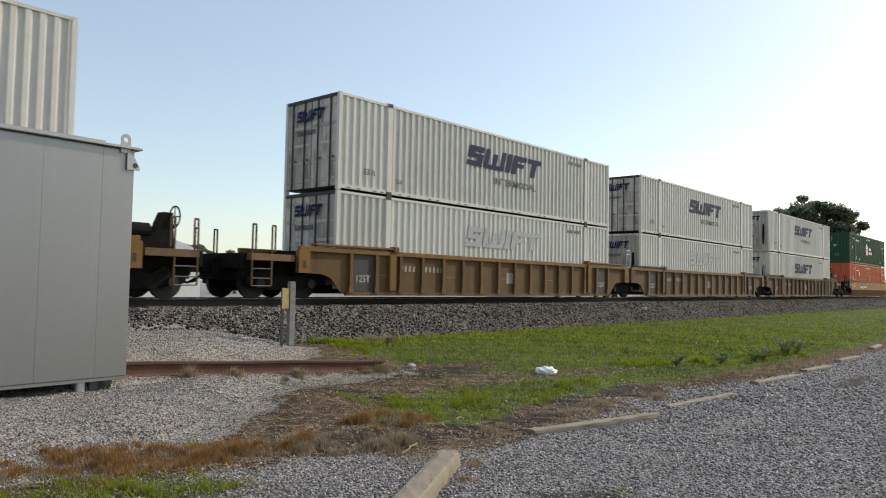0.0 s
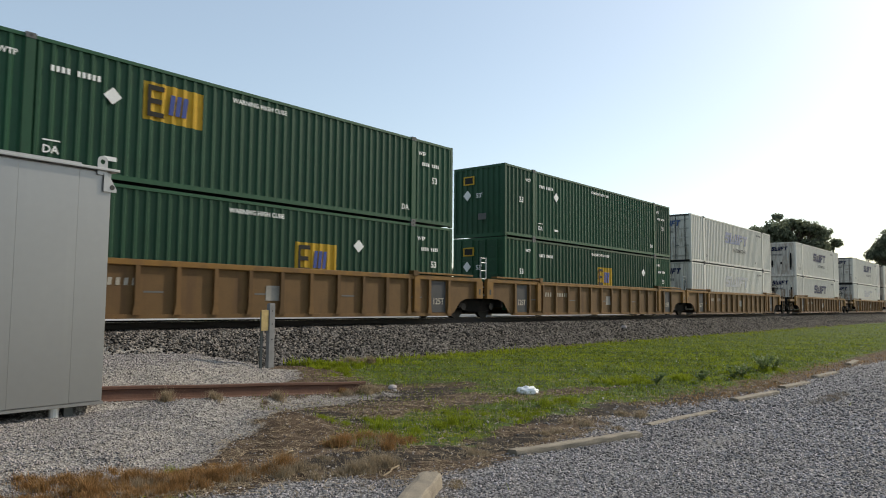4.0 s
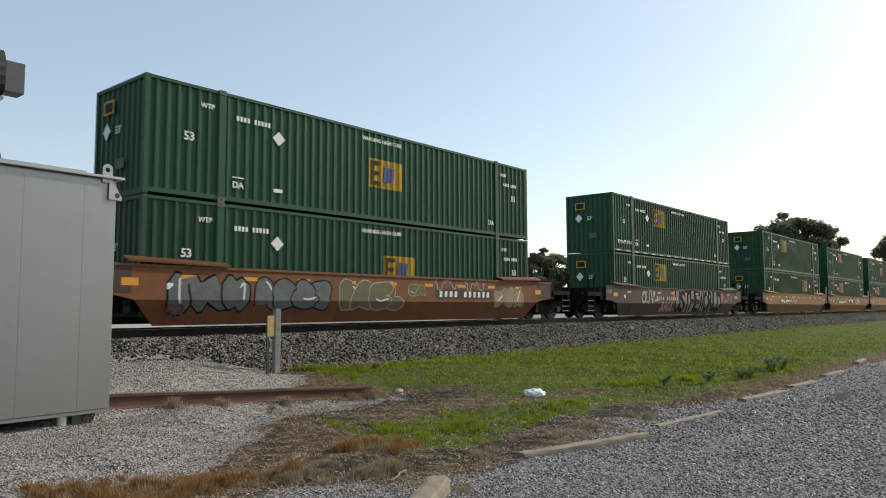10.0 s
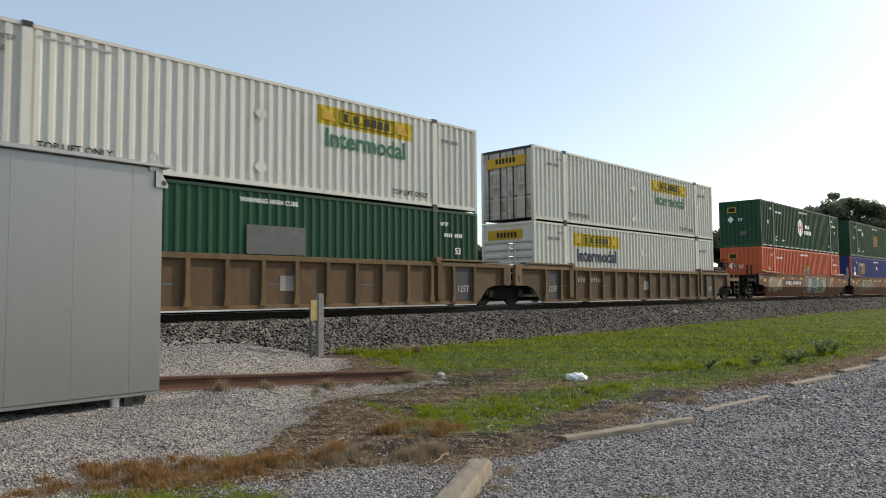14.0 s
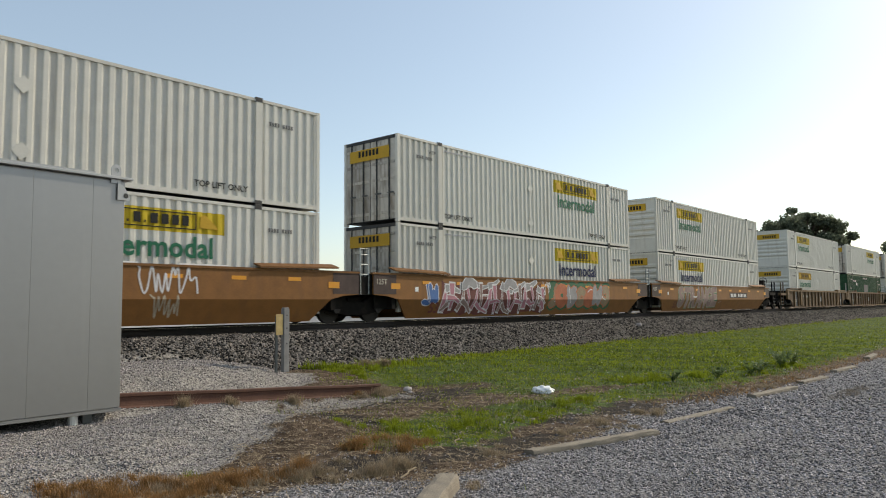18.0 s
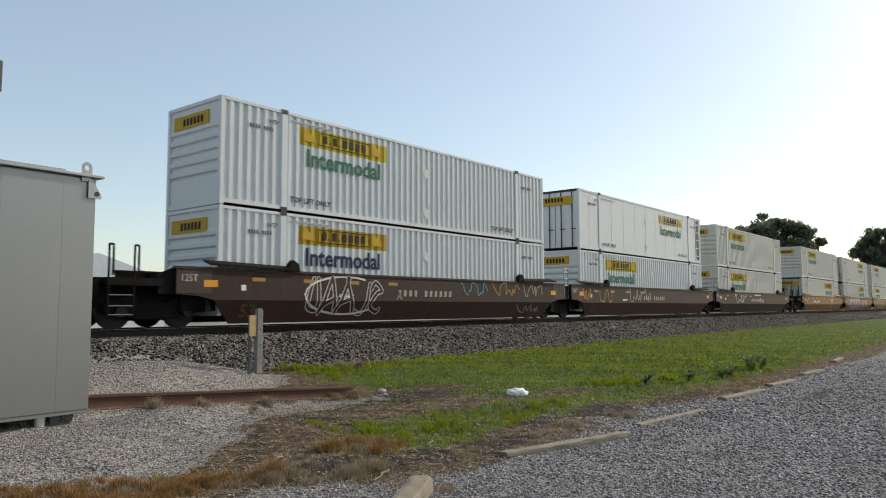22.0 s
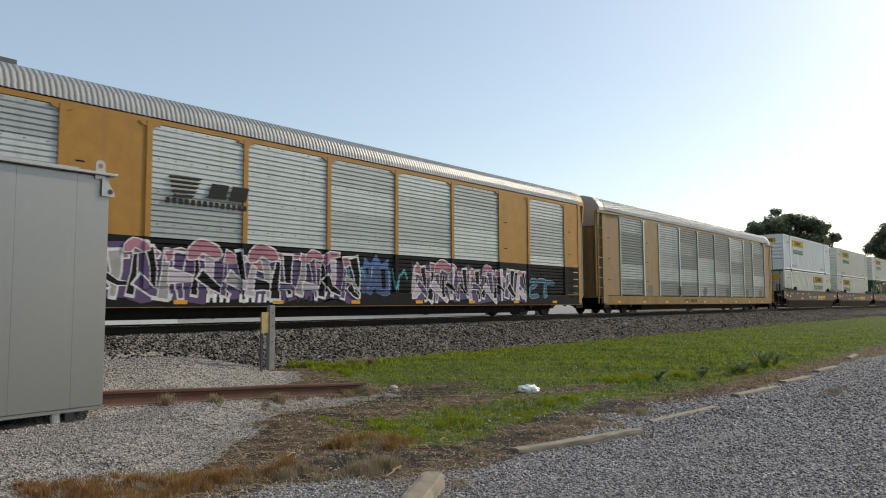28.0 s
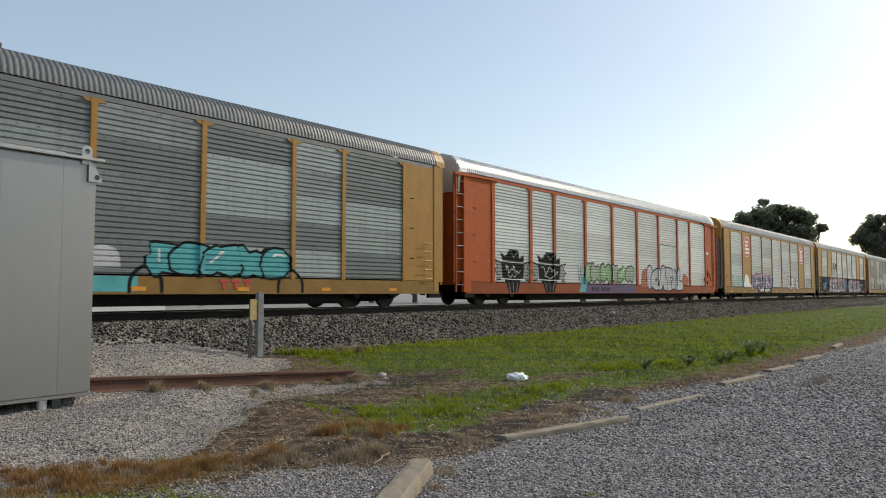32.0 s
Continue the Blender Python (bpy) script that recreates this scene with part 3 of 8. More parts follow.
def marker_post():
    p = thing("marker_post", (8.70, 11.62, 0.35), "grey square post with a small faded yellow side plate", "post")
    part("shaft", MB().prism([(-0.065, -0.05), (0.065, -0.05), (0.065, 0.05), (-0.065, 0.05)], -0.1, 1.13, "z"), M["post"], p, bevel=0.012)
    part("cap", MB().box(-0.055, 0.055, -0.045, 0.045, 1.13, 1.15), M["post"], p, bevel=0.008)
    part("back_stake", MB().box(-0.2, -0.15, 0.03, 0.06, -0.1, 0.98), M["sigbox"], p)
    part("plate", MB().box(-0.24, -0.075, -0.035, -0.02, 0.62, 1.02), M["postplate"], p, "faded yellow plate", bevel=0.005)
    for z in (1.0, 0.75, 0.45):
        part("bolt_hole", MB().cyl((0.0, -0.054, z), 0.014, 0.004, "y", 8), M["dark"], p)


marker_post()


def wheel_stop(x0, y0, x1, y1, h, wide, seed, sink=0.0):
    """A low concrete parking bumper with chipped, rounded edges."""
    rr = random.Random(seed)
    L = math.hypot(x1 - x0, y1 - y0)
    ob = thing("wheel_stop", ((x0 + x1) / 2, (y0 + y1) / 2, float(height((x0 + x1) / 2, (y0 + y1) / 2)) - sink), "worn concrete parking wheel stop on gravel", "kerb", "wheel stops along the lot")
    ob.rotation_euler = (0, 0, math.atan2(y1 - y0, x1 - x0))
    mb = MB()
    n = 18
    prof = [(-0.5, -0.3), (-0.5, 0.5), (-0.47, 0.84), (-0.4, 0.98), (-0.1, 1.0), (0.2, 1.0), (0.4, 0.97), (0.47, 0.86), (0.5, 0.5), (0.5, -0.3)]
    for k in range(n + 1):
        x = -L / 2 + L * k / n
        for a, b in prof:
            mb.v.append((x + rr.uniform(-0.012, 0.012) * (k in (0, n)), a * wide + rr.uniform(-0.005, 0.005), (b * h if b > 0 else -0.1) + rr.uniform(-0.005, 0.004) - (0.012 * rr.random() if rr.random() < 0.15 and b > 0.9 else 0)))
    m = len(prof)
    for k in range(n):
        mb.f += [(k * m + j, k * m + j + 1, (k + 1) * m + j + 1, (k + 1) * m + j) for j in range(m - 1)]
    mb.f += [tuple(range(m)), tuple(range(n * m, n * m + m))]
    part("block", mb, M["conc"], ob, bevel=0.004)


wheel_stop(2.9, 3.0, 4.62, 3.97, 0.125, 0.2, 1)
wheel_stop(6.1, 4.17, 7.98, 3.7, 0.075, 0.13, 2, 0.012)
wheel_stop(8.75, 3.93, 10.6, 3.75, 0.04, 0.12, 3, 0.012)
wheel_stop(11.95, 3.9, 13.6, 3.72, 0.055, 0.15, 4)
wheel_stop(14.5, 3.86, 15.8, 3.74, 0.05, 0.15, 5)
wheel_stop(17.2, 3.9, 18.7, 3.8, 0.055, 0.15, 6)
wheel_stop(21.6, 4.1, 23.2, 4.2, 0.06, 0.15, 7)


def litter_bag():
    me = bpy.data.meshes.new("bag")
    bm = bmesh.new()
    bmesh.ops.create_icosphere(bm, subdivisions=4, radius=1.0)
    for v in bm.verts:
        p = v.co.copy()
        k = 1 + 0.28 * noise.noise(p * 2.1) + 0.13 * noise.noise(p * 5.5) + 0.05 * noise.noise(p * 13)
        v.co = Vector((p.x * 0.17, p.y * 0.12, max(p.z, -0.45) * 0.085)) * k
        v.co.z += 0.03 * max(0, -p.x) ** 2
    bm.to_mesh(me)
    bm.free()
    me.materials.append(M["bag"])
    me.polygons.foreach_set("use_smooth", [True] * len(me.polygons))
    ob = new("litter_bag", me)
    ob.location = (10.15, 6.63, float(height(10.15, 6.63)) + 0.04)
    ob.rotation_euler = (0, 0, radians(-42))
    tagged(ob, "crumpled white plastic bag lying in the grass", "litter")


litter_bag()


# ---------------------------------------------------------------- railway signal beyond the track
def railway_signal():
    s = thing("railway_signal", (6.35, 21.5, 0.0), "silver signal mast with ladder and black hooded signal heads", "signal")
    part("mast", MB().cyl((0, 0, 0), 0.1, 8.2, "z", 14), M["mast"], s, smooth=True)
    part("mast_cap", MB().cyl((0, 0, 8.2), 0.1, 0.04, "z", 14), M["mast"], s)
    part("base", MB().box(-0.35, 0.35, -0.35, 0.35, -0.3, 0.35), M["conc"], s, bevel=0.02)
    lad = MB()
    for y in (-0.2, 0.2):
        lad.tube([(-0.62, y, 0.3), (-0.62, y, 8.1)], 0.025, 6)
    part("ladder_frame", lad, M["mast"], s)
    for k in range(25):
        part("ladder_rung", lambda: MB().tube([(-0.62, -0.2, 0), (-0.62, 0.2, 0)], 0.016, 6), M["mast"], s, key="rung", at=(0, 0, 0.6 + 0.3 * k))
    part("platform", MB().box(-0.95, 0.35, -0.4, 0.4, 6.55, 6.62), M["mast"], s)
    for z0 in (7.24, 4.5):
        for x, y in ((0.44, -0.2), (-0.62, -0.2)):
            h = part("signal_head", MB().box(x + 0.06, x + 0.55, y - 0.16, y + 0.36, z0 + 0.1, z0 + 0.95), M["sigbox"], s, "grey-green lamp housing", bevel=0.02)
            oval = [(0.28 * math.cos(2 * math.pi * k / 32) * (1 + 0.05 * (k % 2)) + y + 0.08, 0.62 * math.sin(2 * math.pi * k / 32) * (1 + 0.03 * (k % 2)) + z0 + 0.62) for k in range(32)]
            part("backing_plate", MB().prism(oval, x - 0.1, x + 0.06, "x"), M["sig"], h, "black oval target plate")
            for q in (0.28, 0.62, 0.95):
                part("hood", MB().cyl((x - 0.17, y + 0.08, z0 + q), 0.13, 0.1, "x", 14), M["sig"], h)
            part("bracket", MB().tube([(x * 0.98 + 0.1, y + 0.05, z0 + 0.25), (x * 0.98 + 0.08, y + 0.05, z0 - 0.05), (x * 0.8, y * 0.5, z0 - 0.16), (0, 0, z0 - 0.16)], 0.055, 8), M["mast"], s)
    part("junction_box", MB().box(0.05, 0.3, -0.15, 0.15, 5.1, 5.4), M["sigbox"], s, bevel=0.02)


railway_signal()


# ---------------------------------------------------------------- distance: house and trees
def far_house():
    h = thing("house", (27.0, 57.0, 0), "low white house with a pale metal roof beyond the lot", "house")
    wallm = mat("white_siding", (0.6, 0.6, 0.58), 0.7, var=0.08)
    roofm = mat("pale_metal_roof", (0.55, 0.58, 0.6), 0.4, metal=0.3, var=0.1)
    part("wall", MB().box(-6, 6, 0, 8, 0, 3.6), wallm, h)
    part("roof", MB().prism([(-6.6, 3.5), (6.6, 3.5), (6.6, 3.7), (0, 5.9), (-6.6, 3.7)], -0.5, 8.5, "y"), roofm, h)
    for x in (-3.5, 0.5, 3.6):
        w = part("window", MB().box(x - 0.6, x + 0.6, -0.06, 0.02, 1.1, 2.4), M["mast"], h)
        part("pane", MB().box(x - 0.5, x + 0.5, -0.075, -0.06, 1.2, 2.3), M["dark"], w)


far_house()

# leaf colour paled and greyed so that it carries the haze of distance
LEAF = leafy(mat("hazed_summer_foliage", (0.15, 0.17, 0.11), 0.7, var=0.4, scale=1.5, island=0.8, spec=0.2), 0.5)
BARK = mat("grey_brown_bark", (0.1, 0.08, 0.06), 0.9, var=0.3, scale=4, bump=0.5)


def tree_meshes(seed, h, spread, leaves):
    """A tapered trunk with limbs, and a ragged crown of many small leaves in clumps with gaps between."""
    rr = random.Random(seed)
    wood = MB()
    clumps = []
    lobes = [(rr.uniform(0, 6.283), rr.uniform(0.25, 0.9), rr.uniform(0.26, 0.42)) for _ in range(10)]
    while len(clumps) < 84:
        d = Vector((rr.gauss(0, 1), rr.gauss(0, 1), rr.gauss(0, 1))).normalized()
        a, u = math.atan2(d.y, d.x), 0.5 + 0.5 * d.z
        swell = max([0.0] + [w * (1 - math.hypot(math.remainder(a - la, 6.283) / 0.6, (u - lu) / 0.24)) for la, lu, w in lobes])
        r = rr.uniform(0.45, 1.0) ** 0.6 * (0.62 + swell)
        c = Vector((d.x * r * spread * h * 0.44, d.y * r * spread * h * 0.44, h * (0.58 + 0.36 * d.z * r)))
        if all((c - q).length > 0.045 * h for q, _ in clumps):
            clumps.append((c, h * rr.uniform(0.03, 0.065)))
    for k in range(4):
        wood.cyl((0.02 * h * math.sin(k), 0.015 * h * k * math.cos(seed), h * 0.13 * k - 0.2), h * (0.034 - 0.005 * k), h * 0.14 + 0.05, "z", 8, h * (0.029 - 0.005 * k))
    for c, r in clumps:
        b = Vector((0, 0, min(0.5 * h, c.z * 0.62)))
        m = b.lerp(c, 0.55) + Vector((rr.uniform(-1, 1), rr.uniform(-1, 1), 0.6)) * 0.03 * h
        wood.tube([b, m], h * 0.009, 5)
        wood.tube([m, c], h * 0.005, 5)
    tm = mesh_of("trunk", wood, BARK)
    rng = np.random.default_rng(seed)
    pts, rad = np.array([tuple(c) for c, _ in clumps]), np.array([r for _, r in clumps])
    idx = rng.integers(0, len(pts), leaves)
    d = rng.normal(0, 1, (leaves, 3))
    d /= np.linalg.norm(d, axis=1)[:, None]
    c = pts[idx] + d * (rad[idx] * rng.uniform(0.25, 1.15, leaves))[:, None] * np.array([1.15, 1.15, 0.8])
    sz = h * rng.uniform(0.008, 0.017, leaves)[:, None]
    a, b = rng.normal(0, 1, (leaves, 3)), rng.normal(0, 1, (leaves, 3))
    a /= np.linalg.norm(a, axis=1)[:, None]
    b -= a * (a * b).sum(1)[:, None]
    b /= np.linalg.norm(b, axis=1)[:, None]
    v = np.stack([c - a * sz, c + b * sz * 0.6, c + a * sz, c - b * sz * 0.6 + 0.2 * sz * a], 1).reshape(-1, 3)
    f = np.arange(leaves * 4).reshape(-1, 4)
    me = bpy.data.meshes.new("crown")
    me.from_pydata(v.tolist(), [], f.tolist())
    me.materials.append(LEAF)
    return tm, me, v[:, 2].max()


TREES = [tree_meshes(s, 10.0, sp, 24000) for s, sp in ((3, 1.0), (8, 0.9), (12, 0.95))]


def tree(x, y, h, kind, turn, wide=1.0):
    t = new("tree")
    tm, cm, top = TREES[kind]
    k = h / top
    t.location, t.scale, t.rotation_euler = (x, y, 0), (k * wide, k * wide, k), (0, 0, turn)
    part("trunk", tm, None, t)
    part("crown", cm, None, t)
    tagged(t, "broad dark green leafy tree in the hazy distance", "tree", "trees beyond the track")


for x, y, h, k, a, w in ((103, 25.4, 14.3, 0, 0.3, 0.95), (101, 28.0, 12.6, 1, 1.9, 0.75), (230, 29.5, 23.5, 1, 2.2, 0.9), (255, 29.0, 26.0, 2, 4.0, 0.9),
                         (86, 63, 9.9, 1, 0.5, 1.2), (90, 57, 10.2, 0, 2.5, 1.25), (94, 50, 10.8, 2, 4.2, 1.2), (98, 46, 11.3, 1, 5.0, 1.2), (80, 70, 9.6, 2, 1.2, 1.2), (104, 40, 11.5, 0, 3.3, 1.2),
                         (76, 75, 9.3, 0, 4.4, 1.1), (42, 74, 5.6, 1, 2.0, 1.3), (46, 72, 5.0, 2, 3.0, 1.3), (110, 34, 11, 1, 0.2, 1.0)):
    tree(x, y, h, k, a, w)

# ---------------------------------------------------------------- train: speed and moving things
SPEED = 18.99
MOVERS = []           # (thing, place along the train at the start, height)


def moving(name, u, z, label, category, group=""):
    ob = thing(name, (u, TRACK_Y, z), label, category, group)
    MOVERS.append((ob, u, z))
    return ob


# ---------------------------------------------------------------- containers (16.15 x 2.59 x 2.90 m)
CL, CW, CH = 16.15, 1.295, 2.885
PITCH = 0.28
FOLD = {"outer": 0.105}        # width of the outer flats of the wall folds


def corrugation(x0, x1, out=0.0):
    """Points of the folded side wall between two places along it, as seen from above."""
    pts = []
    k = int(x0 / PITCH) - 1
    while k * PITCH < x1 + PITCH:
        b = k * PITCH
        o = FOLD["outer"]
        pts += [(b, -CW + 0.012), (b + o, -CW + 0.012), (b + o + 0.035, -CW + 0.058), (b + 0.245, -CW + 0.058)]
        k += 1
    res = []
    for (xa, ya), (xb, yb) in zip(pts, pts[1:]):
        if xb <= x0 or xa >= x1:
            continue
        ca, cb = max(xa, x0), min(xb, x1)
        ya2 = ya + (yb - ya) * (ca - xa) / (xb - xa)
        yb2 = ya + (yb - ya) * (cb - xa) / (xb - xa)
        if not res:
            res.append((ca, ya2 - out))
        res.append((cb, yb2 - out))
    return res


def patch(x0, x1, z0, z1):
    """A thin sheet that clings to the folds of the wall."""
    return MB().sheet(corrugation(x0, x1, 0.004), z0, z1)


def container(u, level, paint, endkind, colour_word, extra, smoothside=False, post=None, endpaint=None):
    z = RAIL_Z + 0.30 + level * (CH + 0.022)
    FOLD["outer"] = 0.105 if paint in ("white", "cool") else 0.065
    ob = moving("container", u, z, f"{colour_word} corrugated steel freight container, {'stacked on another container' if level else 'lying in a rail well car'}", "container", "containers on the train")
    P = M[paint]
    E = M[endpaint or paint]
    Q = M[post] if post else P
    if smoothside:
        part("side_wall", lambda: MB().box(0.1, CL - 0.1, -CW + 0.02, -CW + 0.05, 0.16, CH - 0.09), P, ob, key=("flat", paint))
        for x in (1.0, 3.4, 4.8, 6.2, 7.6, 9.0, 10.4, 11.8, 13.2, 15.2):
            part("panel_joint", lambda: MB().box(-0.008, 0.008, -CW + 0.016, -CW + 0.02, 0.18, CH - 0.1), M["white"], ob, key="joint", at=(x, 0, 0))
        # the recess is only drawn: its shade is this flat dark panel
        part("ladder_recess", MB().box(15.3, 15.9, -CW + 0.012, -CW + 0.02, 0.25, CH - 0.15), M["greymark"], ob, "flat dark panel standing for a shaded recess behind the ladder")
        for x in (15.32, 15.84):
            part("ladder_rail", lambda: MB().box(0, 0.05, -CW - 0.005, -CW + 0.03, 0.2, CH - 0.1), P, ob, key="rfrail", at=(x, 0, 0))
        for k in range(5):
            part("ladder_rung", lambda: MB().box(0, 0.48, -CW - 0.002, -CW + 0.02, 0, 0.05), P, ob, key="rfrung", at=(15.36, 0, 0.45 + 0.5 * k))
    else:
        for a, b in ((0.12, 1.98), (2.18, 13.97), (14.17, CL - 0.12)):
            part("side_wall", lambda: MB().sheet(corrugation(a, b), 0.16, CH - 0.09), P, ob, key=("side", paint, a))
    part("far_wall", lambda: MB().box(0.1, CL - 0.1, CW - 0.05, CW - 0.01, 0.1, CH - 0.05), P, ob, key=("farwall", paint))
    part("roof", lambda: MB().box(0.1, CL - 0.1, -CW + 0.05, CW - 0.05, CH - 0.06, CH - 0.02), P, ob, key=("croof", paint))
    part("floor", lambda: MB().box(0.1, CL - 0.1, -CW + 0.06, CW - 0.06, 0.1, 0.15), M["dark"], ob, key="cfloor")
    part("top_rail", lambda: MB().box(0.1, CL - 0.1, -CW, -CW + 0.06, CH - 0.09, CH - 0.012), P, ob, key=("trail", paint))
    part("bottom_rail", lambda: MB().box(0.1, CL - 0.1, -CW + 0.003, -CW + 0.07, 0.05, 0.165), P, ob, key=("brail", paint))
    for x in (0.0, CL - 0.12):
        for y in (-CW, CW - 0.12):
            part("corner_post", lambda: MB().box(0, 0.12, 0, 0.12, 0, CH), Q, ob, key=("cpost", Q.name), at=(x, y, 0))
    for x in (1.98, 13.97):
        part("lift_post", lambda: MB().box(0, 0.2, -0.012, 0.06, 0, CH), P, ob, key=("lpost", paint), at=(x, -CW, 0))
        for zz in (0.0, CH - 0.1):
            cast = part("corner_casting", lambda: MB().box(-0.01, 0.2, -0.022, 0.12, 0, 0.118), M["dark"] if paint in ("white", "cool") else M["greymark"], ob, key=("cast", paint in ("white", "cool")), at=(x, -CW, zz))
            part("casting_slot", lambda: MB().cyl((0.095, -0.026, 0.06), 0.035, 0.005, "y", 10), M["dark"], cast, key="slot")
    # near end, the one that faces back along the line
    if endkind == "doors":
        for y in (-1.2, 0.02):
            d = part("door", lambda: MB().box(0.02, 0.06, 0, 1.18, 0.12, CH - 0.12), E, ob, key=("door", E.name), at=(0, y, 0))
            for zz in (0.3, 0.85, 1.4, 1.95, 2.5):
                part("door_rib", lambda: MB().box(0.0, 0.02, 0.06, 1.12, 0, 0.09), E, d, key=("drib", E.name), at=(0, 0, zz))
            for yy in (0.28, 0.86):
                part("locking_bar", lambda: MB().cyl((-0.02, 0, 0.1), 0.025, CH - 0.2, "z", 8), M["dark"] if paint != "green" else M["green"], d, key=("bar", paint != "green"), at=(0, yy, 0))
                part("bar_handle", lambda: MB().box(-0.05, -0.03, -0.22, 0.05, 0.95, 1.0), M["greymark"], d, key="bhandle", at=(0, yy, 0))
        part("end_header", lambda: MB().box(0.0, 0.1, -CW + 0.1, CW - 0.1, CH - 0.12, CH - 0.01), M["dark"] if paint != "green" else E, ob, key=("head", paint != "green", E.name))
    elif endkind == "folded":
        def folds():
            mb = MB()
            pts, y = [], -CW + 0.1
            while y < CW - 0.3:
                pts += [(0.02, y), (0.02, y + 0.09), (0.075, y + 0.13), (0.075, y + 0.22)]
                y += 0.263
            pts.append((0.02, CW - 0.1))
            n = len(pts)
            for z in (0.12, CH - 0.1):
                mb.v += [(a, b, z) for a, b in pts]
            mb.f += [(k, k + 1, n + k + 1, n + k) for k in range(n - 1)]
            return mb
        part("end_wall", folds, E, ob, key=("folds", E.name))
        part("end_header", lambda: MB().box(0.0, 0.08, -CW + 0.1, CW - 0.1, CH - 0.1, CH), E, ob, key=("fhead", E.name))
        part("end_sill", lambda: MB().box(0.0, 0.08, -CW + 0.1, CW - 0.1, 0, 0.14), E, ob, key=("fsill", E.name))
        if paint == "white":
            # three thin dark tapered plates laid on the folded end
            for y, z0, z1 in ((-0.86, 0.5, 1.95), (0.62, 0.75, 1.35), (-0.1, 1.0, 1.2)):
                part("end_recess", MB().prism([(y - 0.03, z0), (y + 0.05, z0), (y + 0.09, (z0 + z1) / 2), (y + 0.05, z1), (y - 0.05, z1), (y - 0.08, (z0 + z1) / 2)], 0.012, 0.016, "x"), M["under"], ob, "dark tapered mark")
    else:
        def ribs():
            mb = MB()
            pts = [(0.05, 0.14)]
            zz = 0.75
            pts += [(0.05, zz)]
            while zz < CH - 0.75:
                pts += [(0.085, zz + 0.05), (0.085, zz + 0.12), (0.02, zz + 0.17), (0.02, zz + 0.27)]
                zz += 0.3
            pts += [(0.04, zz + 0.05), (0.04, CH - 0.1)]
            i = len(mb.v)
            for y in (-CW + 0.1, CW - 0.1):
                for p, q in pts:
                    mb.v.append((p, y, q))
            n = len(pts)
            mb.f += [(i + k, i + k + 1, i + n + k + 1, i + n + k) for k in range(n - 1)]
            return mb
        part("end_wall", ribs, E, ob, key=("front", E.name))
        part("end_header", lambda: MB().box(0.0, 0.08, -CW + 0.1, CW - 0.1, CH - 0.1, CH), E, ob, key=("fhead", E.name))
        part("end_sill", lambda: MB().box(0.0, 0.08, -CW + 0.1, CW - 0.1, 0, 0.14), E, ob, key=("fsill", E.name))
    part("right_end_wall", lambda: MB().box(CL - 0.1, CL - 0.04, -CW + 0.1, CW - 0.1, 0.05, CH - 0.05), P, ob, key=("rend", paint))
    for fn in extra:
        fn(ob)
    return ob


def stencil(x, z, w, h, m="mark"):
    """A line of unreadable small characters as plain bars."""
    def f(ob):
        part("stencil_bar", MB().box(x, x + w, -CW - 0.004, -CW - 0.001, z, z + h), M[m], ob)
    return f


def words(s, x, z, size, m="mark", width=1.0, y=-CW - 0.002):
    return lambda ob: text_part("lettering", s, size, M[m], ob, (x, y, z), f"stencilled words {s}", width=width)


def code_bars(x, z, m="mark", n=10, h=0.13, step=0.11):
    """A container code as a row of plain bars; the one at the far end is too small to pick apart."""
    def f(ob):
        if x > 12:
            mb = MB()
            for k in range(n):
                if k != 4:
                    mb.box(x + k * step, x + (k + 0.62) * step, -CW - 0.004, -CW - 0.001, z, z + h)
            tagged(part("code_mark", mb, M[m], ob), kind="stuff")
            return
        for k in range(n):
            if k != 4:
                part("code_mark", lambda: MB().box(0, step * 0.62, -CW - 0.004, -CW - 0.001, 0, h), M[m], ob, key=("code", m, h, step), at=(x + k * step, 0, z))
    return f


LOGO_BARS = (((0, 1, 0.72, 1), (0, 0.35, 0.4, 1), (0, 1, 0.4, 0.62), (0.62, 1, 0, 0.62), (0, 1, 0, 0.24)), ((0, 0.2, 0, 1), (0.4, 0.6, 0, 0.8), (0.8, 1, 0, 1), (0, 1, 0, 0.22)),
             ((0, 1, 0, 1),), ((0, 0.35, 0, 1), (0, 1, 0.74, 1), (0, 0.85, 0.38, 0.6)), ((0, 1, 0.74, 1), (0.32, 0.66, 0, 1)))


def slant_logo(m="navy"):
    def f(ob):
        x = 5.85
        for k, w in enumerate((0.86, 1.22, 0.3, 0.84, 0.92)):
            b = x
            z0, z1 = 1.54, 2.26
            mb = MB()
            for a, c, p, q in LOGO_BARS[k]:
                s0, s1 = p * 0.2, q * 0.2
                mb.prism([(b + a * w + s0, z0 + p * (z1 - z0)), (b + c * w + s0, z0 + p * (z1 - z0)), (b + c * w + s1, z0 + q * (z1 - z0)), (b + a * w + s1, z0 + q * (z1 - z0))], -CW - 0.006, -CW - 0.002)
            part("logo_shape", mb, M[m], ob, "slanted block of a haulier's logo")
            x += w + 0.1
    return f


def logo_underline(ob):
    text_part("lettering", "INTERMODAL", 0.34, M["greymark"], ob, (7.45, -CW - 0.002, 1.02), "thin grey word INTERMODAL", width=1.3)


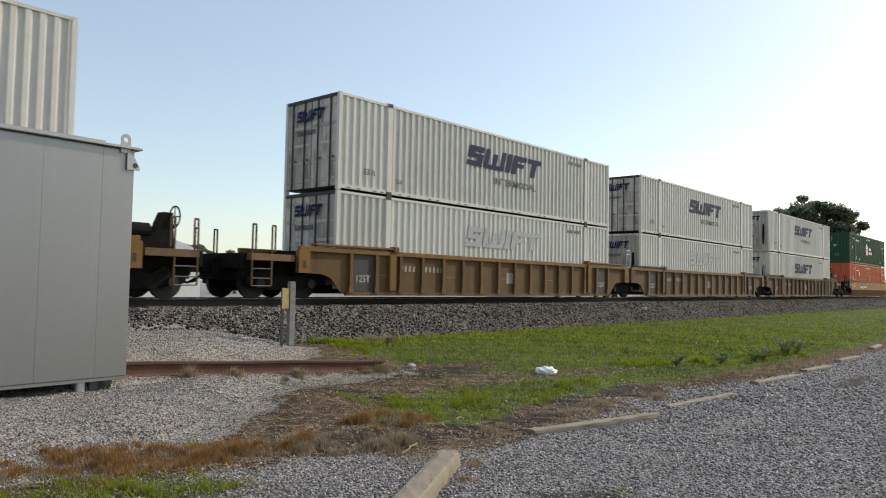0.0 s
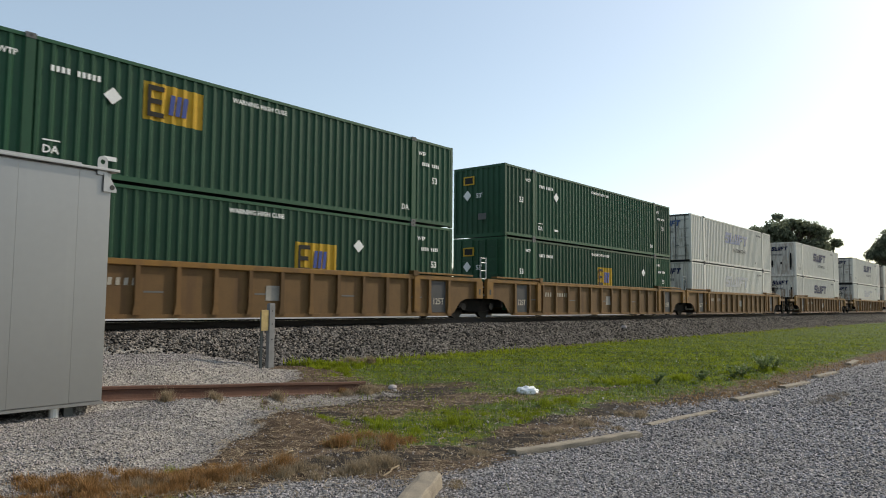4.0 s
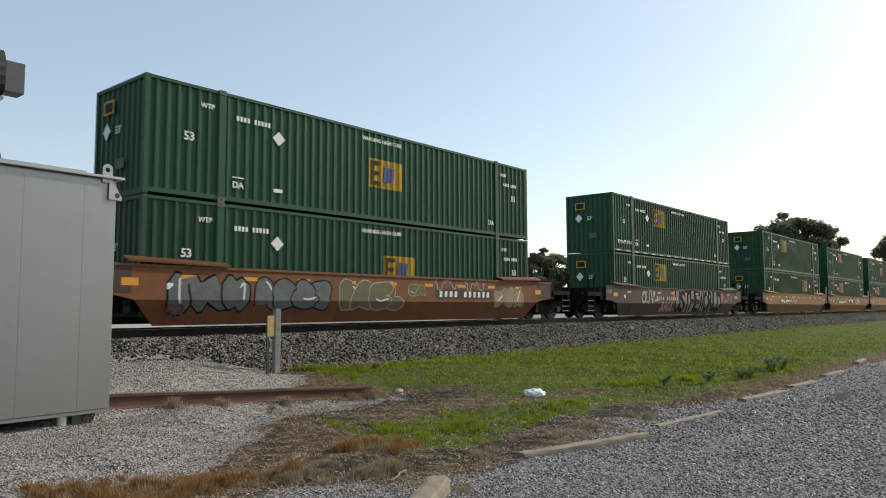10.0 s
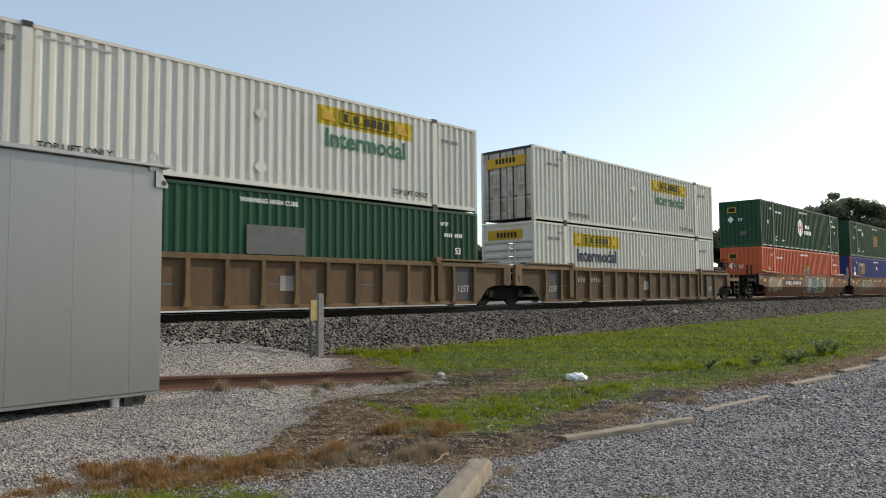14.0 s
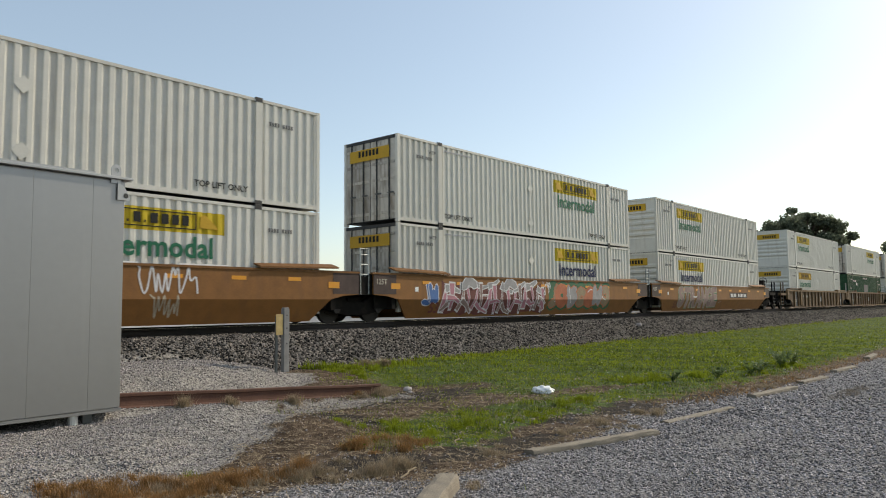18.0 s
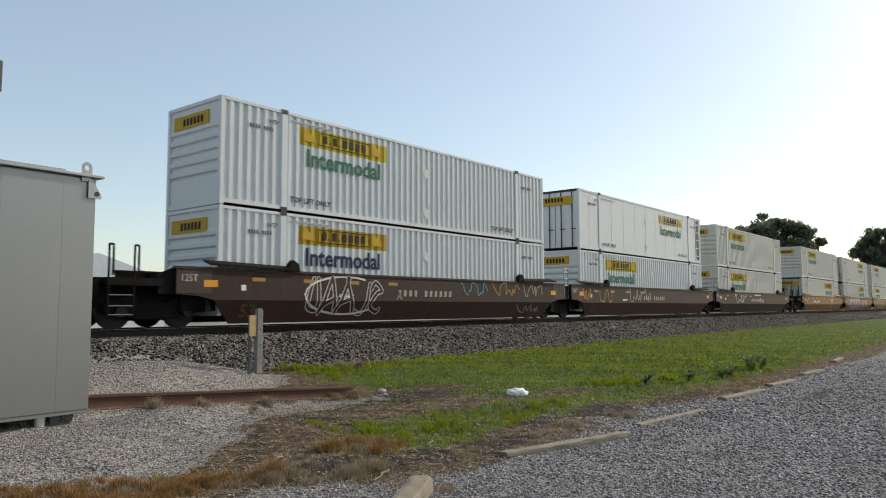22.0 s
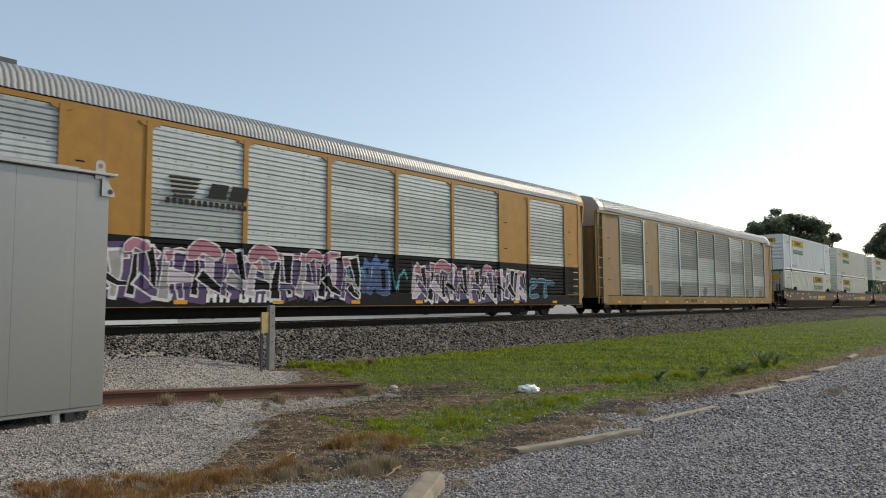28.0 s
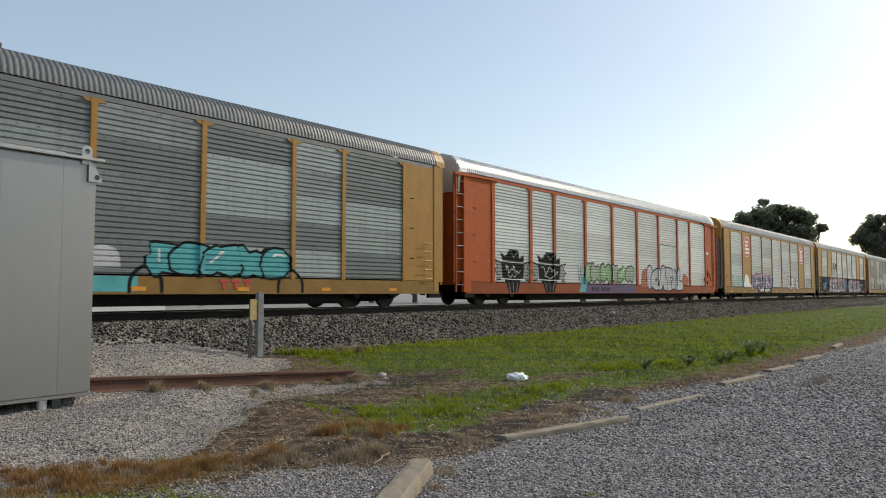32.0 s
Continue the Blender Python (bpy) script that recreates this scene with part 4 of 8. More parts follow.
def slant_marks(logo="navy", under=True, end=True):
    ex = [slant_logo(logo), code_bars(12.6, 2.45, "greymark"), words("DA", 2.4, 0.42, 0.2, "greymark"), words("53 ft", 1.0, 0.55, 0.26, "greymark") if logo == "navy" and under else stencil(12.3, 0.4, 0.1, 0.18, "greymark")]
    if under:
        ex.append(logo_underline)
    for x in (0.35, 0.75, 1.4, 1.7, 2.5, 2.9, 3.9, 4.3, 5.4, 5.8, 7.0, 7.4, 8.6, 9.0, 10.4, 10.8, 12.2, 12.6, 13.6):
        ex.append(lambda ob, x=x: part("rail_sticker", lambda: MB().box(0, 0.14, -CW - 0.003, -CW + 0.003, 0.07, 0.1), M["greymark"], ob, key="rs", at=(x, 0, 0)))
    if end:
        ex.append(end_blocks("bluefade" if logo == "bluefade" else "navy"))
    return ex


def end_blocks(m):
    def f(ob):
        mb = MB()
        y = 0.68
        for w, bars in zip((0.86, 1.22, 0.3, 0.84, 0.92), LOGO_BARS):
            w *= 0.27
            for a, c, p, q in bars:
                z0, z1, s0, s1 = 2.17 + 0.34 * p, 2.17 + 0.34 * q, 0.08 * p, 0.08 * q
                mb.prism([(y - a * w - s0, z0), (y - c * w - s0, z0), (y - c * w - s1, z1), (y - a * w - s1, z1)], -0.048, -0.044, "x")
            y -= w + 0.035
        part("end_logo", mb, M[m], ob, "slanted logo blocks across the end")
        mb = MB()
        for k in range(9):
            mb.box(-0.012, -0.004, -0.2 + 0.1 * k, -0.14 + 0.1 * k, 1.75, 1.9)
        part("code_mark", mb, M["greymark"], ob)
    return f


def jb(side="L", faded=False, lift=True, end=True, word="teal"):
    x = 2.64 if side == "L" else 9.42
    ex = []

    def banner(ob):
        b = part("banner", patch(x, x + 3.68, 2.02, 2.56), M["gold" if faded else "yellow"], ob, "yellow vinyl banner")
        px = x + 0.9
        for w in (0.17, 0.05, 0.2, 0.05, 0.22, 0.21, 0.21, 0.2):
            h = 0.06 if w < 0.1 else 0.24
            part("banner_mark", lambda: MB().box(0, w * 0.86, -CW - 0.005, -CW - 0.001, 0, h), M["black"], b, key=("bmark", w), at=(px, 0, 2.19))
            px += w + (0.1 if w < 0.1 else 0.055)
        rim = MB()
        for yy in (-CW - 0.001, -CW - 0.004):
            for g in (0.0, 0.025):
                rim.v += [(x + 0.72 + g, yy, 2.1 + g), (x + 2.86 - g, yy, 2.1 + g), (x + 2.86 - g, yy, 2.5 - g), (x + 0.72 + g, yy, 2.5 - g)]
        for k in range(4):
            q = (k + 1) % 4
            rim.f += [(8 + k, 8 + q, 12 + q, 12 + k), (k, 4 + k, 4 + q, q), (k, q, 8 + q, 8 + k), (4 + k, 12 + k, 12 + q, 4 + q)]
        part("banner_border", rim, M["black"], b)
        for xx in (x + 0.12, x + 2.95):
            part("banner_emblem", MB().prism([(xx, 2.16), (xx + 0.5, 2.14), (xx + 0.45, 2.24), (xx + 0.14, 2.5), (xx + 0.02, 2.44)], -CW - 0.005, -CW - 0.001), M["gold"], b)
        text_part("lettering", "Intermodal", 0.72, M[word], ob, (x + 0.22, -CW - 0.004, 1.42), f"{'dark green' if word == 'teal' else 'navy'} word Intermodal", width=0.98)
    ex.append(banner)
    if lift:
        ex += [words("TOP LIFT ONLY", 2.3, 0.3, 0.22, "black"), words("TOP LIFT ONLY", 12.2, 0.3, 0.22, "black")]
    ex += [code_bars(0.9, 2.2, "greymark", 9, 0.11, 0.09), words("WTP", 1.5, 2.42, 0.17, "greymark"), stencil(2.3, 2.62, 1.5, 0.045, "fade"), code_bars(14.4, 2.2, "greymark", 9, 0.11, 0.09)]

    def diamonds(ob):
        for zz in (1.95, 0.55):
            cx = 8.3 if side == "L" else 7.6
            part("placard_holder", MB().prism([(cx, zz - 0.2), (cx + 0.2, zz), (cx, zz + 0.2), (cx - 0.2, zz)], -CW - 0.006, -CW - 0.001), M["white"], ob, "diamond placard holder")
    ex.append(diamonds)
    if end:
        def ep(ob):
            front = side == "L"
            b = part("end_banner", MB().box(0.0 if front else -0.045, 0.035 if front else -0.04, -0.7 if front else -0.95, 0.98 if front else 0.95, 2.22 if front else 2.15, 2.6 if front else 2.55), M["gold"], ob, "yellow end banner")
            mb = MB()
            for k in range(6):
                mb.box(*((-0.006, -0.002) if front else (-0.05, -0.046)), -0.45 + 0.17 * k, -0.34 + 0.17 * k, 2.3, 2.5)
            part("banner_mark", mb, M["black"], b)
        ex.append(ep)
    return ex


def emp_square(x, z, s=1.0, base="gold"):
    def f(ob):
        b = part("logo_panel", patch(x, x + 1.55 * s, z, z + 0.92 * s), M[base], ob, "gold square logo panel")
        mb = MB()
        for a, c, p, q in ((0.08, 0.16, 0.08, 0.84), (0.16, 0.5, 0.08, 0.2), (0.16, 0.44, 0.4, 0.52), (0.16, 0.5, 0.72, 0.84)):
            mb.box(x + a * s, x + c * s, -CW - 0.006, -CW - 0.002, z + p * s, z + q * s)
        part("logo_mark", mb, M["black"], b)
        mb = MB()
        for k in range(3):
            q = x + (0.62 + 0.17 * k) * s
            mb.prism([(q, z + 0.2 * s), (q + 0.12 * s, z + 0.2 * s), (q + 0.17 * s, z + 0.7 * s), (q + 0.05 * s, z + 0.7 * s)], -CW - 0.006, -CW - 0.002)
        part("logo_mark", mb, M["blue"], b)
    return f


def diamond(x, z):
    return lambda ob: part("placard_holder", MB().prism([(x, z - 0.2), (x + 0.21, z), (x, z + 0.2), (x - 0.21, z)], -CW - 0.007, -CW - 0.001), M["mark"], ob, "white diamond placard")


def green_marks(emp=None, dia=3.85, white_dash=False, lift=False):
    ex = [words("53", 1.0, 1.45, 0.3), words("53", 15.0, 1.45, 0.3), words("WTP", 1.45, 2.35, 0.18), words("WTP", 14.3, 2.35, 0.18), words("DA", 2.4, 0.42, 0.24), words("DA", 13.5, 0.42, 0.24), stencil(2.4, 0.68, 0.36, 0.03),
          words("WARNING HIGH CUBE", 7.0, 2.52, 0.17), code_bars(2.5, 2.2), stencil(3.7, 0.45, 0.3, 0.1), code_bars(14.5, 2.0, "mark", 9, 0.12, 0.1)]
    if dia:
        ex.append(diamond(dia, 1.95))
    if emp:
        ex.append(emp_square(*emp))
    if lift:
        ex.append(words("TOP LIFT ONLY", 0.45, 0.45, 0.22))
    if white_dash:
        for k in range(16):
            ex.append(lambda ob, k=k: part("rail_sticker", lambda: MB().box(0, 0.45, -CW - 0.004, -CW + 0.002, 0.07, 0.11), M["mark"], ob, key="dash", at=(0.3 + k * 1.0, 0, 0)))

    def end(ob):
        part("end_placard", MB().prism([(0.55, 1.5), (0.75, 1.72), (0.55, 1.94), (0.35, 1.72)], -0.045, -0.04, "x"), M["mark"], ob)
        part("end_plate", MB().box(-0.045, -0.04, -0.4, 0.0, 0.7, 0.95), M["greymark"], ob)
        lg = part("end_logo", MB().box(-0.045, -0.04, 0.2, 0.75, 2.15, 2.5), M["gold"], ob)
        part("logo_mark", MB().box(-0.048, -0.045, 0.27, 0.68, 2.2, 2.45), M["black"], lg)
        t53 = text_part("lettering", "53'", 0.26, M["mark"], ob, (-0.046, 0.1, 1.6), "white figures 53")
        t53.rotation_euler = (0, 0, radians(-90))
    ex.append(end)
    return ex


def hub_logo(ob):
    cx, cz, r = 7.25, 1.54, 0.62
    hexa = [(cx + r * 0.88 * math.sin(k * math.pi / 3), cz + r * math.cos(k * math.pi / 3)) for k in range(6)]
    b = part("logo_panel", MB().prism(hexa, -CW - 0.006, -CW - 0.001), M["mark"], ob, "white hexagon logo")
    part("logo_mark", MB().box(cx - 0.3, cx - 0.16, -CW - 0.01, -CW - 0.006, cz - 0.36, cz + 0.36).box(cx + 0.16, cx + 0.3, -CW - 0.01, -CW - 0.006, cz - 0.36, cz + 0.36).box(cx - 0.2, cx + 0.2, -CW - 0.01, -CW - 0.006, cz - 0.07, cz + 0.07), M["red"], b)
    mb = MB()
    for row, n in ((0, 5), (1, 3)):
        for k in range(n):
            mb.box(8.1 + 0.3 * k + 0.16 * row, 8.32 + 0.3 * k + 0.16 * row, -CW - 0.005, -CW - 0.001, 1.12 + 0.4 * row, 1.38 + 0.4 * row)
    part("logo_mark", mb, M["mark"], ob, "white blocks of a logistics firm's name")


A_, B_, R_ = (4.6, 1.6), (7.3, 1.08), (7.6, 1.1)
U = {-3: 76.2, -2: 52.76, -1: 33.05, 0: 13.63, 1: -9.9, 2: -33.47, 3: -52.84, 4: -72.26, 5: -95.7, 6: -115.14, 7: -134.55, 8: -158.07, 9: -181.68, 10: -201.1, 11: -220.5, 12: -243.82,
     13: -263.25, 14: -282.6, 15: -305.98, 16: -325.34, 17: -344.7, 18: -368.17, 19: -387.58, 20: -406.98, 21: -430.44, 22: -449.86, 23: -469.18}

WHT, GRN = "white", "dark green"
LOADS = {   # lower, upper: paint, near end, colour words, marks
    -3: (("orange", "folded", "orange", green_marks((7.4, 0.9))), ("green", "folded", GRN, green_marks(None, None) + [hub_logo])),
    -2: (("white", "folded", WHT, slant_marks("navy", False)), ("white", "folded", WHT, slant_marks())),
    -1: (("white", "folded", WHT, slant_marks("fade", False)), ("white", "doors", WHT, slant_marks())),
    0: (("white", "doors", WHT, slant_marks("fade", False)), ("white", "doors", WHT, slant_marks())),
    1: (("white", "folded", WHT, slant_marks("navy", False)), ("white", "folded", WHT, slant_marks())),
    2: (("white", "folded", WHT, slant_marks("fade", False)), ("white", "doors", WHT, slant_marks("bluefade"))),
    3: (("green", "doors", GRN, green_marks(R_, 12.6)), ("green", "folded", GRN, green_marks(None))),
    4: (("green", "doors", GRN, green_marks((9.2, 1.0), 11.6)), ("green", "folded", GRN, green_marks(A_))),
    5: (("green", "folded", GRN, green_marks(A_)), ("green", "doors", GRN, green_marks(B_, None))),
    6: (("green", "folded", GRN, green_marks(A_)), ("green", "folded", GRN, green_marks(A_))),
    7: (("green", "doors", GRN, green_marks((10.45, 1.5), 12.57)), ("green", "folded", GRN, green_marks(A_))),
    8: (("green", "folded", GRN, green_marks(A_)), ("green", "folded", GRN, green_marks(A_, 3.85, True, True))),
    9: (("green", "folded", GRN, green_marks((8.0, 0.98, 0.95))), ("green", "folded", GRN, green_marks(B_))),
    10: (("blue", "folded", "blue", green_marks((2.65, 1.5), None) + [stencil(8.0, 1.9, 0.35, 0.3), stencil(0.8, 1.34, 0.55, 0.3), words("53", 0.85, 1.75, 0.42)]), ("green", "folded", GRN, green_marks(B_))),
    11: (("orange", "folded", "orange", green_marks((7.65, 0.98, 0.93), None)), ("green", "folded", GRN, green_marks(None, None, True) + [hub_logo])),
    12: (("white", "front", WHT, jb("L", word="navy")), ("white", "doors", WHT, jb("R"))),
    13: (("green", "doors", GRN, green_marks(None) + [stencil(7.2, 1.2, 1.8, 0.75, "greymark")]), ("white", "doors", WHT, jb("R"))),
    14: (("white", "front", WHT, jb("L", True)), ("white", "front", WHT, jb("L"))),
    15: (("white", "front", WHT, jb("L", word="navy")), ("white", "front", WHT, jb("L"))),
    16: (("white", "doors", WHT, jb("R", word="navy")), ("white", "doors", WHT, jb("R"))),
    17: (("white", "doors", WHT, jb("R")), ("white", "front", WHT, jb("L"))),
    18: (("white", "front", WHT, jb("L")), ("white", "front", WHT, jb("L"))),
    19: (("cool", "front", "bright white", jb("L")), ("cool", "doors", "smooth white refrigerated", jb("R"))),
    20: (("cool", "front", "bright white", jb("L", True, word="navy")), ("cool", "front", "bright white", jb("L"))),
    21: (("green", "folded", GRN, green_marks(A_)), ("white", "front", WHT, jb("L"))),
    22: (("white", "front", WHT, jb("L", True)), ("white", "front", WHT, jb("L"))),
    23: (("white", "doors", "cream-tinted white", jb("R", True)), ("cool", "front", "bright white", jb("L"))),
}
for k, pair in LOADS.items():
    for level, (paint, endkind, word, marks) in enumerate(pair):
        container(U[k], level, paint, endkind, word, marks, smoothside=(k == 19 and level == 1), post="orange" if paint == "blue" else None, endpaint=("white" if endkind == "front" else "shaded_grime_white") if paint == "white" else None)


# ---------------------------------------------------------------- running gear
def bogie(parent, x):
    b = part("bogie_frame", lambda: MB().prism([(-1.2, 0.62), (-1.2, 0.4), (-0.85, 0.32), (-0.4, 0.24), (0.4, 0.24), (0.85, 0.32), (1.2, 0.4), (1.2, 0.62), (0.6, 0.8), (0.35, 0.62), (-0.35, 0.62), (-0.6, 0.8)], -1.12, -0.98)
             .prism([(-1.2, 0.62), (-1.2, 0.4), (-0.4, 0.24), (0.4, 0.24), (1.2, 0.4), (1.2, 0.62), (0.6, 0.8), (-0.6, 0.8)], 0.98, 1.12).box(-0.25, 0.25, -1.0, 1.0, 0.4, 0.75), M["under"], parent, key="bogie", at=(x, 0, 0))
    for dx in (-0.84, 0.84):
        for y in (-0.82, 0.69):
            part("wheel", lambda: MB().cyl((0, 0, 0.42), 0.42, 0.13, "y", 24).cyl((0, -0.03, 0.42), 0.2, 0.05, "y", 16), M["wheel"], b, key="wheel", at=(dx, y, 0))
        part("axle", lambda: MB().cyl((0, -0.7, 0.42), 0.08, 1.4, "y", 8), M["under"], b, key="axle", at=(dx, 0, 0))
        part("bearing_cap", lambda: MB().cyl((0, -1.2, 0.42), 0.13, 0.12, "y", 12), M["wheel"], b, key="bcap", at=(dx, 0, 0))
    # added dark block closes the bright view between the wheels
    part("brake_beam", lambda: MB().box(-0.42, 0.42, -0.92, 0.92, 0.2, 0.78).box(-0.5, -0.42, -0.75, 0.75, 0.3, 0.55).box(0.42, 0.5, -0.75, 0.75, 0.3, 0.55), M["under"], b, key="bbeam")
    part("spring_group", lambda: MB().cyl((-0.14, -1.05, 0.3), 0.07, 0.26, "z", 8).cyl((0.06, -1.05, 0.3), 0.07, 0.26, "z", 8), M["under"], b, key="spring")


def end_gear(car, m, P, brake):
    """The coupler end of a well car: deck, grab irons, steps, coupler; m: mirrored to the far end."""
    s = -1 if m else 1
    X = (lambda x: CL - x) if m else (lambda x: x)

    def bx(mb, x0, x1, *r):
        a, b = sorted((X(x0), X(x1)))
        return mb.box(a, b, *r)
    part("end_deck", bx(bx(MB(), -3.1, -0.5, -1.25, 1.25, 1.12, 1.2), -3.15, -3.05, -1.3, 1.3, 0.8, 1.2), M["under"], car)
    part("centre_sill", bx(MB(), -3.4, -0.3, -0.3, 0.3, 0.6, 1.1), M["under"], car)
    # added dark mass fills the view under the deck, behind the wheels
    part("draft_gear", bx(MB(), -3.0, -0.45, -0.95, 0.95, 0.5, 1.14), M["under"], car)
    part("coupler", bx(bx(MB(), -3.85, -3.3, -0.12, 0.12, 0.7, 0.98), -3.98, -3.78, -0.2, 0.2, 0.68, 1.0), M["under"], car)
    G = M["well_tan"] if P in (M["well_tan"], M["chord_yellow"], M["well_gold"]) else M["under"]
    part("step_board", bx(MB(), -2.95, -1.6, -1.48, -1.2, 1.02, 1.2), G, car)
    for x in (-2.92, -2.32):
        part("grab_iron", MB().tube([(X(x), -1.45, 0.35), (X(x), -1.45, 1.95), (X(x + 0.1), -1.45, 1.95), (X(x + 0.1), -1.45, 1.25)], 0.028, 6), G, car)
    for x in (-2.92, -2.32):
        part("grab_iron", MB().tube([(X(x), 1.4, 1.15), (X(x), 1.4, 1.95), (X(x + 0.1), 1.4, 1.95), (X(x + 0.1), 1.4, 1.2)], 0.028, 6), M["under"], car)
    for z in (0.35, 0.55, 0.8):
        part("ladder_rung", MB().tube([(X(-2.92), -1.45, z), (X(-2.32), -1.45, z)], 0.018, 6), M["greymark"], car)
    part("air_hose", MB().tube([(X(-3.2), 0.35, 0.75), (X(-3.45), 0.4, 0.45), (X(-3.7), 0.38, 0.4), (X(-3.95), 0.34, 0.55)], 0.03, 6), M["under"], car)
    if brake:
        c = (X(-2.55), -0.75, 2.02)
        w = MB()
        ring = [(c[0], c[1] + 0.26 * math.cos(2 * math.pi * k / 16), c[2] + 0.26 * math.sin(2 * math.pi * k / 16)) for k in range(17)]
        w.tube([(p[0] - s * 0.12, p[1], p[2]) for p in ring], 0.022, 6)
        for k in range(0, 16, 4):
            w.tube([(c[0] - s * 0.12, c[1], c[2]), (ring[k][0] - s * 0.12, ring[k][1], ring[k][2])], 0.016, 5)
        part("brake_wheel", w, M["under"], car, "spoked black brake wheel")
        a, b = sorted((X(-2.5), X(-2.2)))
        part("brake_stand", MB().prism([(X(-2.55), 2.1), (X(-2.3), 2.1), (X(-2.1), 1.6), (X(-1.5), 1.45), (X(-1.5), 1.2), (X(-2.6), 1.2)], -0.9, -0.6), M["under"], car)
        part("air_tank", MB().cyl((X(-1.5) - 0.45, -0.75, 1.62), 0.2, 0.95, "x", 14), M["under"], car)
        part("valve_box", bx(MB(), -2.0, -1.7, -0.3, 0.2, 1.2, 1.75), M["under"], car)


def plates(car, colour="reflector", n=9, z=1.2, y=-1.512):
    for k in range(n):
        part("reflector", lambda: MB().box(0, 0.42, y - 0.004, y, 0, 0.1), M[colour], car, "orange-yellow reflector strip", key=("refl", colour, y), at=(0.9 + k * 1.75, 0, z))


def number_bars(car, x, z, y, m="mark", n=10, h=0.24, step=0.22, backing=False):
    if backing:
        part("number_backing", MB().box(x - 0.2, x + n * step + 0.1, y - 0.002, y, z - 0.06, z + h + 0.07), M["well_black"], car, "darker painted patch")
        y -= 0.003
    mb = MB()
    for k in range(n):
        if k != 4:
            mb.prism([(x + k * step, z), (x + k * step + step * 0.5, z), (x + k * step + step * 0.58, z + h), (x + k * step + 0.02, z + h)], y - 0.004, y)
    part("number_mark", mb, M[m], car, "row of plain bars where the car number stands")


GLYPHS = (
    ((0.92, 0.84), (0.5, 0.98), (0.1, 0.74), (0.5, 0.52), (0.9, 0.3), (0.5, 0.02), (0.06, 0.16)),
    ((0.5, 0.97), (0.1, 0.72), (0.1, 0.28), (0.5, 0.03), (0.9, 0.28), (0.9, 0.72), (0.5, 0.97)),
    ((0.14, 1.0), (0.1, 0.05), (0.9, 0.0)),
    ((0.05, 0.0), (0.42, 1.0), (0.62, 0.98), (0.95, 0.0), (0.8, 0.36), (0.2, 0.34)),
    ((0.1, 0.0), (0.14, 1.0), (0.12, 0.46), (0.88, 1.0), (0.4, 0.58), (0.95, 0.0)),
    ((0.92, 0.96), (0.12, 0.98), (0.1, 0.5), (0.72, 0.54), (0.1, 0.48), (0.1, 0.02), (0.95, 0.06)),
    ((0.02, 1.0), (0.24, 0.0), (0.5, 0.66), (0.74, 0.0), (0.98, 1.0)),
    ((0.1, 0.0), (0.12, 0.98), (0.8, 0.84), (0.74, 0.54), (0.2, 0.48), (0.92, 0.0)),
    ((0.08, 0.0), (0.12, 1.0), (0.86, 0.02), (0.92, 1.0)),
    ((0.1, 1.0), (0.12, 0.24), (0.5, 0.0), (0.88, 0.22), (0.9, 1.0)),
)


def curved(pts, n=6):
    """A flowing line through the points."""
    P = [pts[0]] + list(pts) + [pts[-1]]
    out = []
    for a, b, c, d in zip(P, P[1:], P[2:], P[3:]):
        for k in range(n):
            t = k / n
            out.append(tuple(0.5 * (2 * q + (r - p) * t + (2 * p - 5 * q + 4 * r - w) * t * t + (3 * q - p - 3 * r + w) * t ** 3) for p, q, r, w in zip(a, b, c, d)))
    return out + [pts[-1]]


def ribbon(pts, hw, rounded=True, taper=0.0):
    """A broad painted stroke as a flat strip in x and z, its ends round, or cut square and drawn to a point by taper."""
    mb = MB()
    if rounded:
        def past(a, b):
            L = math.hypot(a[0] - b[0], a[1] - b[1]) or 1.0
            return (a[0] + (a[0] - b[0]) / L * hw, a[1] + (a[1] - b[1]) / L * hw)
        pts = [past(pts[0], pts[1])] + list(pts) + [past(pts[-1], pts[-2])]
    n = len(pts)
    run = [0.0]
    for p, q in zip(pts, pts[1:]):
        run.append(run[-1] + math.hypot(q[0] - p[0], q[1] - p[1]))
    for k, p in enumerate(pts):
        a, b = pts[max(k - 1, 0)], pts[min(k + 1, n - 1)]
        dx, dz = b[0] - a[0], b[1] - a[1]
        L = math.hypot(dx, dz) or 1.0
        w = hw * (1 - taper * run[k] / run[-1])
        if rounded:
            e = min(1.0, min(run[k], run[-1] - run[k]) / hw)
            w = hw * (0.25 + 0.75 * math.sqrt(max(0.0, 1 - (1 - e) ** 2)))
        mb.v += [(p[0] - dz / L * w, -0.00003 * k, p[1] + dx / L * w), (p[0] + dz / L * w, -0.00003 * k, p[1] - dx / L * w)]
    mb.f += [(2 * k, 2 * k + 1, 2 * k + 3, 2 * k + 2) for k in range(n - 1)]
    return mb


def polygon(pts):
    mb = MB()
    mb.v += [(x, 0.0, z) for x, z in pts]
    mb.f.append(tuple(range(len(pts))))
    return mb


WELL_SIDE = ((), (0.7,), lambda x, z: -1.5225 if z > 0.7 else -1.5225 + (0.7 - z) * 0.41)


